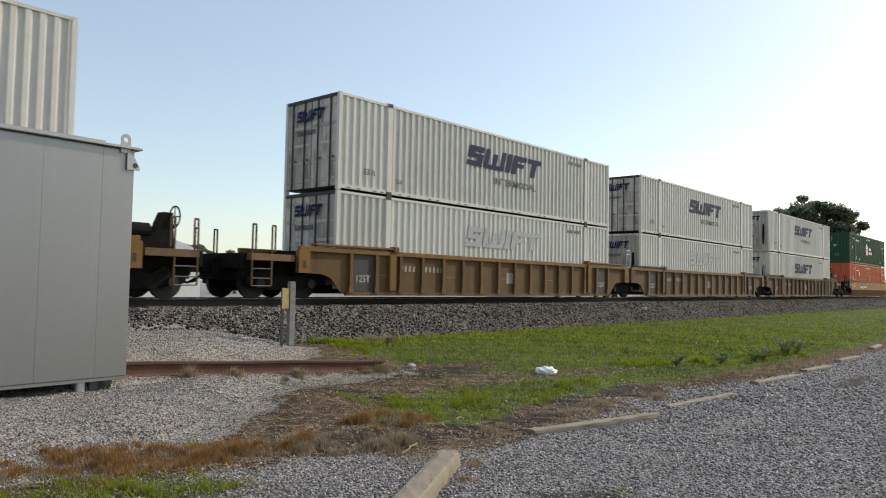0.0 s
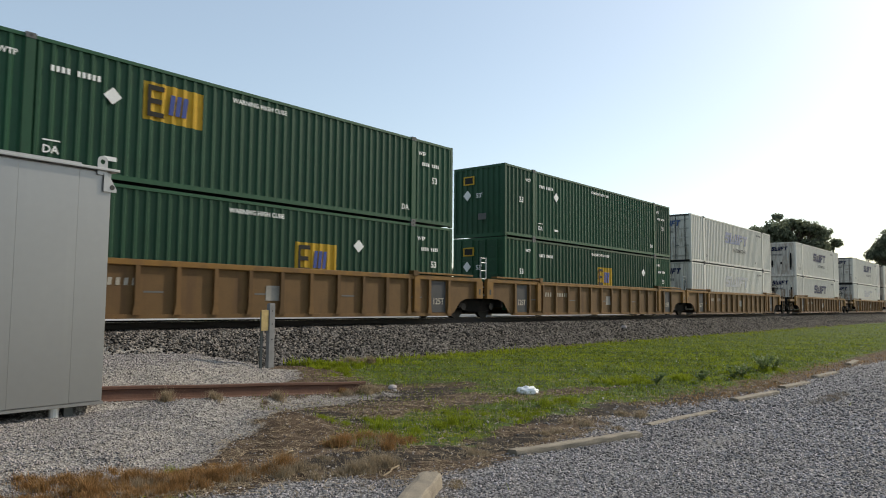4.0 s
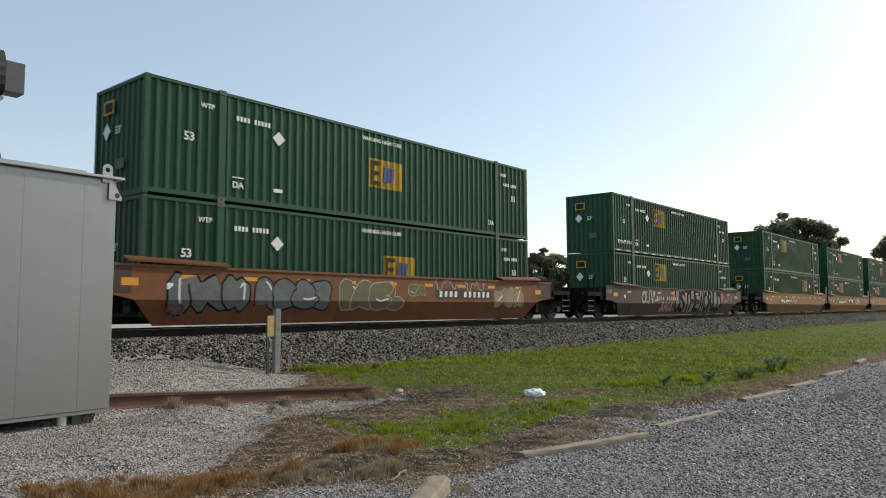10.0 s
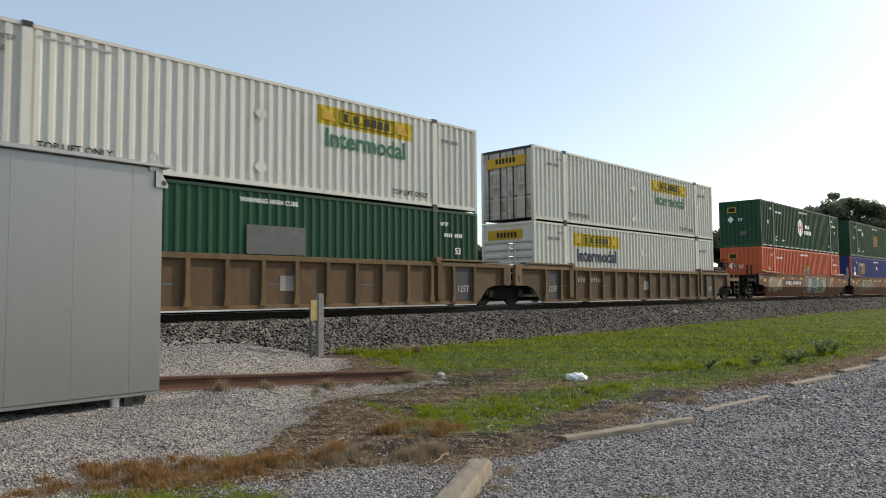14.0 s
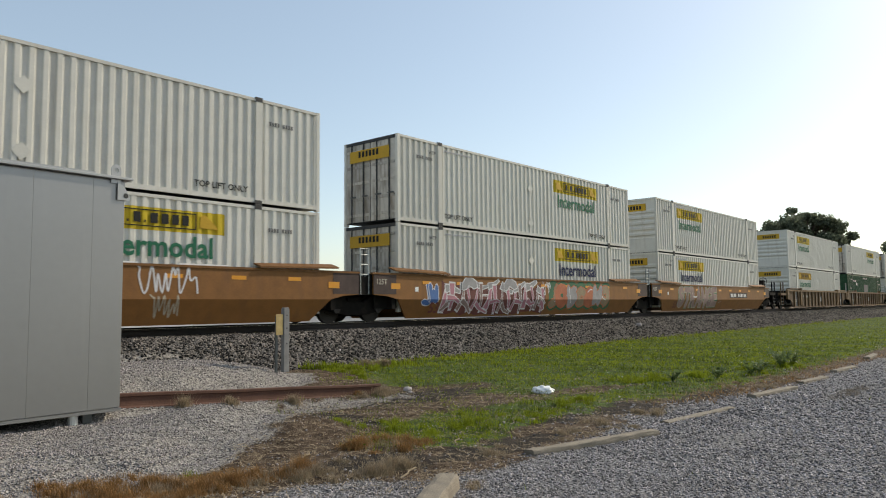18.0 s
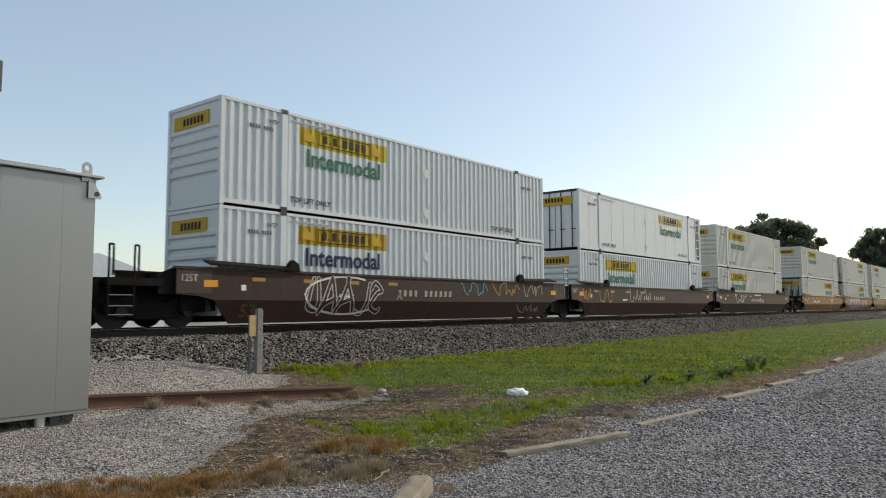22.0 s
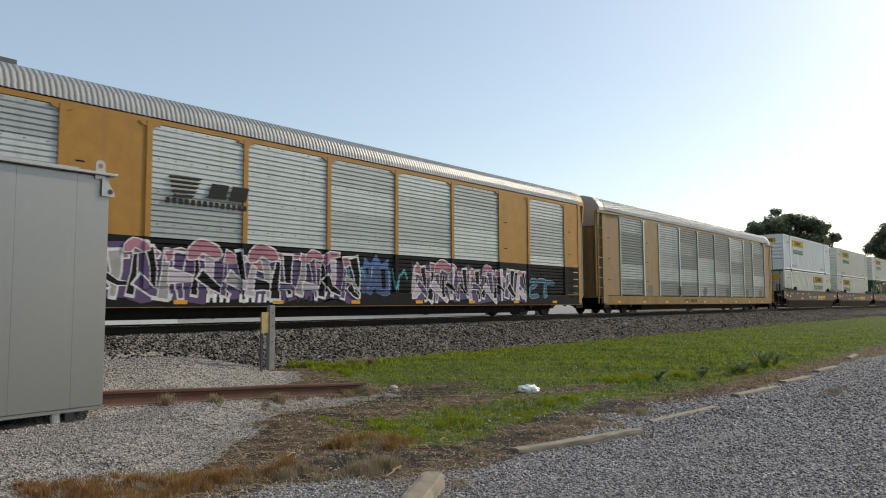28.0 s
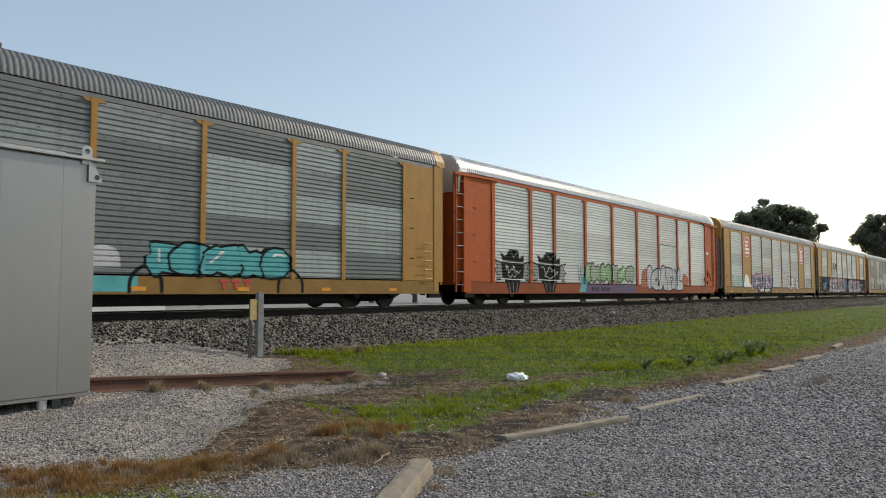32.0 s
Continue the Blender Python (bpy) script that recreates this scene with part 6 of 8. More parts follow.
ROW = 0.768            # height of one sheet of a side screen


def row_points():
    """Folds of one screen sheet, from its foot up: a flat lap, then broad ridges with narrow grooves between."""
    pts = [(-1.545, 0.0), (-1.545, 0.02)]
    for k in range(5):
        q = 0.03 + k * 0.125
        pts += [(-1.572, q + 0.01), (-1.572, q + 0.085), (-1.538, q + 0.1), (-1.538, q + 0.115)]
    return pts + [(-1.56, 0.675), (-1.56, ROW)]


ROW_POINTS = row_points()


def screen(width):
    return MB().sheet(ROW_POINTS, 0.0, width, "x")


def rivets(width):
    mb = MB()
    n = max(3, int(width / 0.42))
    for k in range(n):
        x = width * (k + 0.5) / n
        mb.box(x - 0.016, x + 0.016, -1.568, -1.559, 0.715, 0.74)
    return mb


def rack_side(bays, plated, post):
    """Breaks and depth of an auto-carrier's side: sill, folded screens, flat panels, posts."""
    xs, rows = [], [ROW_POINTS[k][1] + 0.9 + r * ROW for r in range(2) for k in range(len(ROW_POINTS))]
    for b in bays[1:-1]:
        xs += [b - post - 0.004, b - post, b + post, b + post + 0.004]
    zs = sorted({round(q, 4) for q in rows if 0.9 < q < 2.4} | {0.861, 0.865})
    fz, fy = np.array([0.9 + r * ROW + q for r in range(5) for _, q in ROW_POINTS]) + 1e-6 * np.arange(5 * len(ROW_POINTS)), np.array([y for r in range(5) for y, _ in ROW_POINTS])

    def depth(x, z):
        if z < 0.863:
            return -1.5925
        if any(abs(x - b) < post + 0.002 for b in bays[1:-1]):
            return -1.6125
        for a, b in plated:
            if a < x < b:
                return -1.5825
        return float(np.interp(z, fz, fy)) - 0.0015
    return xs, zs, depth


def autorack(u, paint, words_, plated, bays, end, screens="galv", ladder=True, roof="roofgalv", post=0.07):
    car = moving("autorack_car", u, RAIL_Z, f"{words_} covered auto-carrier rail car with galvanised side screens", "rail car", "auto-carrier cars of the train")
    P = M[paint]
    rack_roof(car, "rackroof" + roof, roof)
    for y in (-1.56, 1.5):
        part("eave_rail", lambda: MB().box(0, RL, 0, 0.06, 4.76, 4.88), M["roofold"] if roof == "roofold" else P, car, key=("eave", paint, roof), at=(0, y, 0))
        part("side_sill", lambda: MB().box(-0.1, RL + 0.1, -0.03, 0.1, 0.44, 0.86), M["sill_" + paint], car, key=("sill", paint), at=(0, y, 0))
    part("underframe", lambda: MB().box(-0.4, RL + 0.4, -0.5, 0.5, 0.5, 0.9).box(4.2, RL - 4.2, -1.4, 1.4, 0.16, 0.5), M["under"], car, key="uframe")
    part("deck", lambda: MB().box(0.0, RL, -1.45, 1.45, 0.88, 0.95), M["under"], car, key="rdeck")
    part("far_side", lambda: MB().box(0.1, RL - 0.1, 1.5, 1.54, 0.86, 4.8), M[screens], car, key=("farside", screens))
    for a, b in zip(bays, bays[1:]):
        if (round(a, 2), round(b, 2)) in plated:
            part("side_door_panel", MB().box(a + 0.04, b - 0.04, -1.58, -1.53, 0.88, 4.76), P, car)
            for z in (1.6, 2.6, 3.6):
                part("rivet_strip", MB().box(a + 0.3, a + 0.5, -1.585, -1.58, z, z + 0.03), M["under"], car)
        else:
            wide = round(b - a - 0.1, 3)
            for r in range(5):
                sc = part("side_screen", lambda: screen(wide), M[screens], car, key=("screen", wide, screens), at=(a + 0.05, 0, 0.9 + r * ROW))
                rv = part("lap_rivet", lambda: rivets(wide), M["greymark"], sc, key=("rivets", wide))
                tagged(rv, kind="stuff")
    for x in bays[1:-1]:
        part("side_post", lambda: MB().box(-post, post, -1.61, -1.5, 0.86, 4.78).prism([(-0.26, 4.76), (0.26, 4.76), (0.22, 4.7), (post, 4.66), (-post, 4.66), (-0.22, 4.7)], -1.6, -1.55), M["galv_old"] if paint == "rack_tan" else P, car, key=("rpost", paint, post), at=(x, 0, 0))
    for x in (0.04, RL - 0.04):
        part("end_post", lambda: MB().box(-0.12, 0.12, -1.6, -1.45, 0.5, 4.86), P, car, key=("epost", paint), at=(x, 0, 0))
    arc = [(-1.5, 0.8), (-1.5, 4.9), (-1.4, 5.26), (-1.18, 5.46), (0, 5.62), (1.18, 5.46), (1.4, 5.26), (1.5, 4.9), (1.5, 0.8)]
    E = M[end]
    for x in (-0.45, RL + 0.35):
        d = part("end_door", lambda: MB().prism([(p * 0.97, q - 0.04) for p, q in arc], 0, 0.1, "x"), E, car, key=("edoor", end), at=(x, 0, 0))
        for y in (-1.2, -0.8, -0.4, 0.0, 0.4, 0.8):
            part("door_fold", lambda: MB().box(-0.04, 0.14, -0.02, 0.02, 0.85, 4.9), E, d, key=("fold", end), at=(0, y, 0))
    if E != P or ladder:
        for x in (-0.46, RL + 0.445):
            part("end_crown", lambda: MB().prism([(-1.5, 4.15), (-1.55, 4.88), (-1.42, 5.29), (-1.19, 5.49), (-0.75, 5.625), (0, 5.675), (0.75, 5.625), (1.19, 5.49), (1.42, 5.29), (1.55, 4.88), (1.5, 4.15)], -0.05, 0.065, "x"), M[roof] if ladder else P, car, "pale grey upper end panel" if ladder else "yellow upper end panel", key=("crown", paint, roof), at=(x, 0, 0))
    for x in (-0.45, RL + 0.1):
        part("end_cheek", lambda: MB().box(0, 0.35, -1.48, -1.4, 0.85, 4.86), M["rack_dark"] if E != P else E, car, key=("cheek", end), at=(x, 0, 0))
        part("end_cheek", lambda: MB().box(0, 0.35, 1.4, 1.48, 0.85, 4.86), E, car, key=("cheek_far", end), at=(x, 0, 0))
        part("end_hood", lambda: MB().sheet([(-1.565, 4.88), (-1.54, 5.06), (-1.43, 5.3), (-1.2, 5.5), (-0.75, 5.635), (0, 5.685), (0.75, 5.635), (1.2, 5.5), (1.43, 5.3), (1.54, 5.06), (1.565, 4.88)], 0, 0.5, "x"), M[roof] if ladder else P, car, key=("hood", paint, roof, ladder), at=(x if x < 0 else RL - 0.03, 0, 0))
    if ladder:
        for x in (-0.75, RL + 0.12):
            near, far = (0.47, 0.0) if x < 0 else (0.0, 0.6)
            part("ladder_column", lambda: MB().box(0, 0.18, -1.62, -1.5, 0.5, 4.8), P, car, key=("lcol", paint), at=(x + near, 0, 0))
            part("ladder_rail", lambda: MB().box(0, 0.04, -1.62, -1.56, 0.5, 4.8), P, car, key=("lrail", paint), at=(x + far, 0, 0))
            part("eave_bracket", lambda: MB().prism([(-0.1, 4.72), (2.55, 4.78), (2.75, 4.86), (-0.1, 4.82)], -1.66, -1.56), P, car, key=("ebr", paint), at=(x, 0, 0)) if x < 0 else part("eave_bracket", lambda: MB().prism([(0.75, 4.72), (-1.9, 4.78), (-2.1, 4.86), (0.75, 4.82)], -1.66, -1.56), P, car, key=("ebr2", paint), at=(x, 0, 0))
            for k in range(9):
                part("ladder_rung", lambda: MB().box(0.03, 0.62, -1.6, -1.58, 0, 0.025), M["galv_old"], car, key="lrung", at=(x, 0, 0.75 + k * 0.47))
            part("ladder_back", lambda: MB().box(0, 0.65, -1.5, -1.46, 0.85, 4.8), M["sill_" + paint], car, key=("lback", paint), at=(x, 0, 0))
    else:
        for x in (0.35, RL - 0.75):
            for k in range(5):
                part("grab_iron", lambda: MB().tube([(0, -1.66, 0), (0.42, -1.66, 0)], 0.018, 6), P, car, key=("rgrab", paint), at=(x, 0, 0.95 + 0.3 * k))
    if paint == "rack_orange":
        hb = part("brake_box", MB().box(RL - 1.6, RL - 1.1, -1.66, -1.58, 1.2, 1.42), P, car)
        part("brake_lever", MB().tube([(RL - 0.95, -1.63, 1.75), (RL - 0.8, -1.66, 1.6), (RL - 0.6, -1.66, 1.2)], 0.03, 6), P, hb)
        part("brake_rod", MB().box(RL - 1.08, RL - 1.02, -1.62, -1.58, 1.0, 1.9), M["under"], hb)
        part("side_label", MB().box(RL - 1.1, RL - 0.78, -1.588, -1.58, 2.9, 3.04), M["mark"], car, "small white label")
        # black strip drawn in place of the shaded gap beside the ladder column
        part("gap_strip", MB().box(RL - 0.1, RL - 0.02, -1.605, -1.6, 0.9, 4.7), M["under"], car)
        part("weld_seam", MB().box(RL - 1.2, RL - 0.7, -1.586, -1.58, 3.5, 3.52), M["sill_rack_orange"], car)
    for m in (0, 1):
        X = (lambda v: RL - v) if m else (lambda v: v)
        bogie(car, X(2.6))
        part("coupler", MB().box(*sorted((X(-0.3), X(-0.95))), -0.12, 0.12, 0.68, 0.96), M["under"], car)
        part("air_hose", MB().tube([(X(-0.2), -0.4, 0.7), (X(-0.45), -0.45, 0.42), (X(-0.7), -0.4, 0.4), (X(-0.95), -0.36, 0.55)], 0.03, 6), M["under"], car)
        part("end_step", MB().box(*sorted((X(-0.2), X(0.4))), -1.58, -1.45, 0.3, 0.5), M["under"], car)
        part("brake_rigging", MB().box(*sorted((X(4.5), X(8.0))), -0.9, -0.8, 0.35, 0.5), M["under"], car)
    for k in range(0 if paint == "rack_orange" else 9):
        part("reflector", lambda: MB().box(0, 0.35, -1.6, -1.594, 0.52, 0.62), M["reflector"], car, key="rrefl", at=(1.2 + 2.85 * k, 0, 0))
    if paint != "rack_yellow" or plated != PL:
        number_bars(car, 9.6, 0.55, -1.594, "black", 10, 0.18, 0.19)
    return car


B1 = [0.0, 1.3, 4.0, 6.05, 8.85, 11.7, 14.55, 17.4, 20.25, 22.25, 25.1, RL]
PL = {(0.0, 1.3), (4.0, 6.05), (20.25, 22.25), (25.1, RL)}
B3 = [0.0, 1.5, 4.25, 6.2, 8.85, 11.7, 14.55, 17.4, 20.25, 22.25, 25.1, RL]
PL3 = {(0.0, 1.5), (4.25, 6.2), (20.25, 22.25), (25.1, RL)}
B5 = [0.0, 1.7, 4.4, 6.3, 9.15, 11.85, 14.5, 17.25, 20.1, 22.0, 24.7, RL]
PE5 = {(0.0, 1.7), (24.7, RL)}
B2 = [0.0, 1.6, 4.3, 6.22, 9.05, 11.85, 14.75, 17.6, 20.38, 22.35, 25.1, RL]
PE = {(0.0, 1.6), (25.1, RL)}
RU = {101: -500.75, 102: -529.55, 103: -557.75, 104: -586.6, 105: -614.8}

RACK = {
    101: autorack(RU[101], "rack_tan", "yellow", {(0.0, 1.6), (4.3, 6.22), (25.1, RL)}, B2, "rack_tan", "galv_dark"),
    102: autorack(RU[102], "rack_yellow", "yellow and sprayed", PL3, B3, "rack_grey", ladder=False),
    103: autorack(RU[103], "rack_yellow", "yellow", PL, B1, "rack_grey", ladder=False),
    104: autorack(RU[104], "rack_orange", "orange", PE, B2, "rack_orange", "galv_bright", roof="roofbright", post=0.1),
    105: autorack(RU[105], "rack_yellow", "yellow", PE5, B5, "rack_yellow", "galv_dark", ladder=False, roof="roofold"),
}


# ---------------------------------------------------------------- marks and graffiti on the cars
def slab_logo(car, x, z, m="gold"):
    """A slanted striped emblem in one colour."""
    for k, w in enumerate((0.62, 0.62, 0.5, 0.55)):
        part("logo_mark", MB().prism([(x, z), (x + w, z), (x + w + 0.16, z + 0.26), (x + 0.16, z + 0.26)], FY - 0.004, FY), M[m], car, "slanted logo block")
        x += w + 0.12
    part("logo_underline", MB().prism([(x - 3.0, z - 0.08), (x - 0.1, z - 0.03), (x - 0.1, z - 0.06), (x - 3.1, z - 0.12)], FY - 0.004, FY), M[m], car)


for k in (21, 22, 23):
    slab_logo(W[k], 9.8, 0.86)
WS = WELL_SIDE
graffiti(W[8], 2.5, 3.4, 0.7, 1.32, WS, ("spray_white", "well_black"), 14, rim=1.9, thick=0.05)
scrawl(W[8], 3.45, 4.1, 0.72, 1.36, WS, "spray_white", 17, 9, 0.022)
graffiti(W[8], 4.85, 6.35, 0.22, 0.8, WS, ("spray_red", "spray_grey"), 15, rim=1.9, thick=0.06)
painted("graffiti_ground", polygon([(6.55, 0.3), (6.6, 1.36), (7.4, 1.44), (9.0, 1.4), (10.8, 1.44), (12.2, 1.4), (13.6, 1.38), (13.85, 0.9), (13.7, 0.36), (12.4, 0.22), (10.6, 0.3), (8.8, 0.2), (7.5, 0.28)]), WS, 0.0005, M["spray_ash"], W[8], "thin grey ground coat under black letters")
sprayed_word(W[8], "USTHEWORLD", 6.65, 13.75, 0.22, 1.42, WS, "spray_black", "spray_black", 16, 0.02, 0.012)
for x in (6.3, 13.7):
    painted("graffiti_patch", polygon(curved([(x, 0.95), (x + 0.2, 1.4), (x + 0.5, 1.2), (x + 0.35, 0.8), (x, 0.95)])), WS, 0.0007, M["spray_red"], W[8])
scrawl(W[8], 14.0, 15.9, 0.8, 1.3, WS, "spray_grey", 13, 12, 0.02)
graffiti(W[9], 0.5, 2.9, 0.3, 1.44, WS, ("spray_black", "spray_slate"), 3, rim=1.25, thick=0.24)
graffiti(W[9], 2.95, 5.65, 0.35, 1.4, WS, ("spray_black", "spray_slate"), 4, asp=0.6, rim=1.22, thick=0.25)
graffiti(W[9], 5.85, 8.75, 0.35, 1.44, WS, ("spray_pale", "spray_olive"), 5, asp=0.62, rim=1.13, thick=0.25)
graffiti(W[9], 8.85, 9.7, 0.85, 1.3, WS, ("spray_pale", "spray_olive"), 16, rim=1.2)
scrawl(W[9], 10.05, 11.5, 1.12, 1.42, WS, "spray_grey", 6, 12, 0.02)
scrawl(W[9], 11.7, 13.1, 1.1, 1.42, WS, "spray_grey", 12, 12, 0.02)
graffiti(W[9], 13.45, 15.6, 0.4, 1.4, WS, ("spray_olive", "spray_sand"), 8, asp=0.7, rim=1.15, thick=0.26)
graffiti(W[10], 1.15, 1.95, 0.3, 1.0, WS, ("spray_slate", "spray_slate"), 7, thick=0.22)
graffiti(W[10], 2.2, 5.9, 0.3, 1.44, WS, ("spray_pale", "spray_olive"), 9, asp=0.55, rim=1.12, thick=0.25)
graffiti(W[10], 6.0, 6.95, 0.25, 1.1, WS, ("spray_slate", "well_rust"), 10, thick=0.12)
graffiti(W[10], 7.2, 9.1, 0.4, 1.1, WS, ("spray_brick", "well_rust"), 11, rim=1.7, thick=0.09)
scrawl(W[10], 6.2, 8.6, 1.15, 1.42, WS, "spray_grey", 8, 14, 0.022)
graffiti(W[10], 10.0, 10.7, 0.3, 1.1, WS, ("spray_slate", "spray_slate"), 29, thick=0.22)
graffiti(W[10], 11.15, 12.0, 0.35, 1.1, WS, ("spray_slate", "well_rust"), 30, thick=0.16)
graffiti(W[11], 0.2, 2.75, 0.28, 1.44, WS, ("spray_slate", "spray_sand"), 31, asp=0.7, rim=1.13, thick=0.26)
scrawl(W[11], 3.6, 4.9, 1.25, 1.45, WS, "spray_sand", 12, 10, 0.02)
graffiti(W[11], 7.2, 11.75, 0.3, 1.44, WS, ("spray_black", "spray_slate", "spray_mist"), 33, asp=0.7, rim=1.2, thick=0.24, halo="spray_sand")
scrawl(W[11], 12.2, 13.7, 0.7, 1.4, WS, "spray_pale", 13, 14, 0.022)
sprayed_word(W[15], "STRANGE", 1.95, 7.55, 0.2, 1.47, WS, "spray_pale", "spray_mauve", 18, 0.06, 0.022, "spray_green")
scrawl(W[15], 7.7, 8.2, 0.5, 0.62, WS, "spray_grey", 68, 8, 0.012)
graffiti(W[16], 0.85, 1.7, 0.5, 1.3, WS, ("spray_white", "spray_blue"), 20)
wildstyle(W[16], 1.85, 8.2, 0.12, 1.47, WS, "spray_white", ("spray_pink", "spray_mauve", "spray_pink"), "spray_grey", "spray_brick", 21, 8, 2)
graffiti(W[16], 8.45, 13.6, 0.3, 1.42, WS, ("spray_coral", "spray_sand", "spray_coral", "spray_grey"), 22, asp=0.65, rim=1.3, thick=0.2, halo="spray_green")
scrawl(W[16], 8.0, 8.6, 0.95, 1.4, WS, "spray_white", 24, 12, 0.016)
scrawl(W[17], 10.6, 12.25, 0.85, 1.48, WS, "spray_white", 23, 22, 0.022)
scrawl(W[17], 11.0, 11.8, 0.26, 0.8, WS, "spray_pale", 25, 14, 0.016)
text_part("lettering", "B", 0.4, M["fadedmark"], W[18], (9.5, -1.526, 0.76), "stencilled letter B")
scrawl(W[18], 2.6, 5.6, 0.8, 1.35, WS, "spray_grey", 27, 14, 0.04)
painted("stencil_ring", ribbon([(8.88 + 0.2 * math.cos(a * 0.4), 0.95 + 0.2 * math.sin(a * 0.4)) for a in range(17)], 0.014, False), WS, 0.003, M["fadedmark"], W[18])
part("stencil_bar", MB().box(7.6, 8.4, -1.527, -1.523, 0.93, 1.0), M["fadedmark"], W[18])
part("stencil_bar", MB().box(7.4, 9.0, -1.527, -1.523, 1.32, 1.38), M["mark"], W[18])
scrawl(W[19], -0.9, 0.7, 0.8, 1.35, WS, "gold", 25, 14, 0.02)
scrawl(W[19], 1.4, 3.0, 0.75, 1.3, WS, "gold", 26, 14, 0.02)
scrawl(W[19], 4.6, 7.6, 0.8, 1.4, WS, "spray_grey", 27, 18, 0.025)
graffiti(W[20], 2.75, 5.9, 0.28, 1.44, WS, ("spray_white", "well_brown"), 28, asp=0.55, rim=1.5, thick=0.075)
painted("graffiti_ring", ribbon([(4.3 + 1.6 * math.cos(a * 0.26), 0.86 + 0.56 * math.sin(a * 0.26)) for a in range(4, 22)], 0.03, False), WS, 0.006, M["spray_white"], W[20])
text_part("lettering", "A", 0.34, M["fadedmark"], W[20], (6.55, -1.526, 0.76), "stencilled letter A")
for a, b, c, q in ((9.9, 11.6, "spray_teal", 61), (11.8, 13.9, "gold", 62), (14.0, 15.6, "spray_pale", 63)):
    scrawl(W[20], a, b, 0.95, 1.4, WS, c, q, 14, 0.018)
scrawl(W[20], 13.6, 15.6, 0.3, 0.6, WS, "spray_grey", 64, 12, 0.018)
scrawl(W[6], 10.5, 12.5, 0.75, 1.3, WS, "spray_white", 30, 16, 0.025)
scrawl(W[7], 6.4, 7.4, 0.8, 1.35, WS, "spray_white", 31, 12, 0.02)
tp = part("logo_plate", MB().box(7.2, 9.4, FY - 0.003, FY, 0.82, 1.2), M["black"], W[6], "black logo plate")
for x in (7.35, 8.05, 8.75):
    part("logo_mark", MB().box(x, x + 0.5, FY - 0.006, FY - 0.003, 1.06, 1.15).box(x + 0.19, x + 0.31, FY - 0.006, FY - 0.003, 0.87, 1.06), M["mark"], tp)
for k in (5, 15, 17):
    for j in range(5):
        part("guide_strip", lambda: MB().box(0, 1.35, -1.46, -1.42, 1.52, 1.56), M["mark"], W[k], "white strip on the top edge", key="gstrip", at=(2.35 + 2.35 * j, 0, 0))

# --- auto-carriers
SIDES = {101: rack_side(B2, {(0.0, 1.6), (4.3, 6.22), (25.1, RL)}, 0.07), 102: rack_side(B3, PL3, 0.07), 103: rack_side(B1, PL, 0.07), 104: rack_side(B2, PE, 0.1), 105: rack_side(B5, PE5, 0.07)}
RY = -1.613


def octagon_sign(car, cx, cz, r):
    def octo(s):
        return [(cx + s * r * math.cos(math.pi / 8 + k * math.pi / 4), cz + s * r * 0.98 * math.sin(math.pi / 8 + k * math.pi / 4)) for k in range(8)]
    a = part("logo_sign", MB().prism(octo(1.0), -1.588, -1.582), M["red"], car, "red octagonal railway emblem")
    part("sign_border", MB().prism(octo(0.93), -1.591, -1.588), M["mark"], a)
    part("sign_field", MB().prism(octo(0.87), -1.594, -1.591), M["red"], a)
    for j, (w, o) in enumerate(((0.75, -0.05), (0.62, -0.1), (0.95, 0.0), (0.7, 0.05))):
        z = cz + 0.42 * r - j * 0.3 * r
        part("sign_mark", MB().box(cx + o - w * r * 0.6, cx + o + w * r * 0.6, -1.597, -1.594, z - 0.09 * r, z + 0.09 * r), M["mark"], a)


part("sprayed_sill", MB().box(7.6, 11.3, -1.597, -1.593, 0.47, 0.85), M["spray_black"], RACK[103], "black number panel on the sill")
for j in range(10):
    if j != 4:
        part("number_mark", lambda: MB().box(0, 0.19, -1.6, -1.597, 0, 0.2), M["mark"], RACK[103], key="kcsn", at=(8.0 + 0.3 * j, 0, 0.56))
for cx in (5.02, 21.25):
    octagon_sign(RACK[103], cx, 3.8, 0.86)
for a, b in zip(B3, B3[1:]):
    painted("sprayed_band", polygon([(a + 0.08, 0.9), (b - 0.08, 0.9), (b - 0.08, 2.08), (a + 0.08, 2.08)]), SIDES[102], 0.0004, M["spray_black"], RACK[102], "sooty black band sprayed along the lower side")
for b in B3[1:-1]:
    part("sprayed_post", MB().box(b - 0.072, b + 0.072, -1.612, -1.5, 0.864, 2.08), M["spray_black"], RACK[102])
part("sprayed_sill", MB().box(0.0, RL, -1.592, -1.588, 0.46, 0.855), M["spray_black"], RACK[102])
wildstyle(RACK[102], 4.9, 12.9, 0.5, 2.1, SIDES[102], "spray_white", ("spray_lilac", "spray_black", "spray_grey", "spray_black", "spray_purple"), "spray_rose", "spray_purple", 41, 10, 4)
graffiti(RACK[102], 13.0, 14.3, 0.75, 1.75, SIDES[102], ("spray_blue", "spray_navy"), 41, asp=0.5)
painted("graffiti_crown", polygon([(13.1, 1.6), (13.15, 1.95), (13.4, 1.75), (13.65, 2.05), (13.9, 1.75), (14.2, 1.95), (14.2, 1.6)]), SIDES[102], 0.002, M["spray_blue"], RACK[102])
for a in (12.5, 14.4):
    scrawl(RACK[102], a, a + 0.7, 0.9, 1.6, SIDES[102], "spray_teal", 49, 9, 0.03)
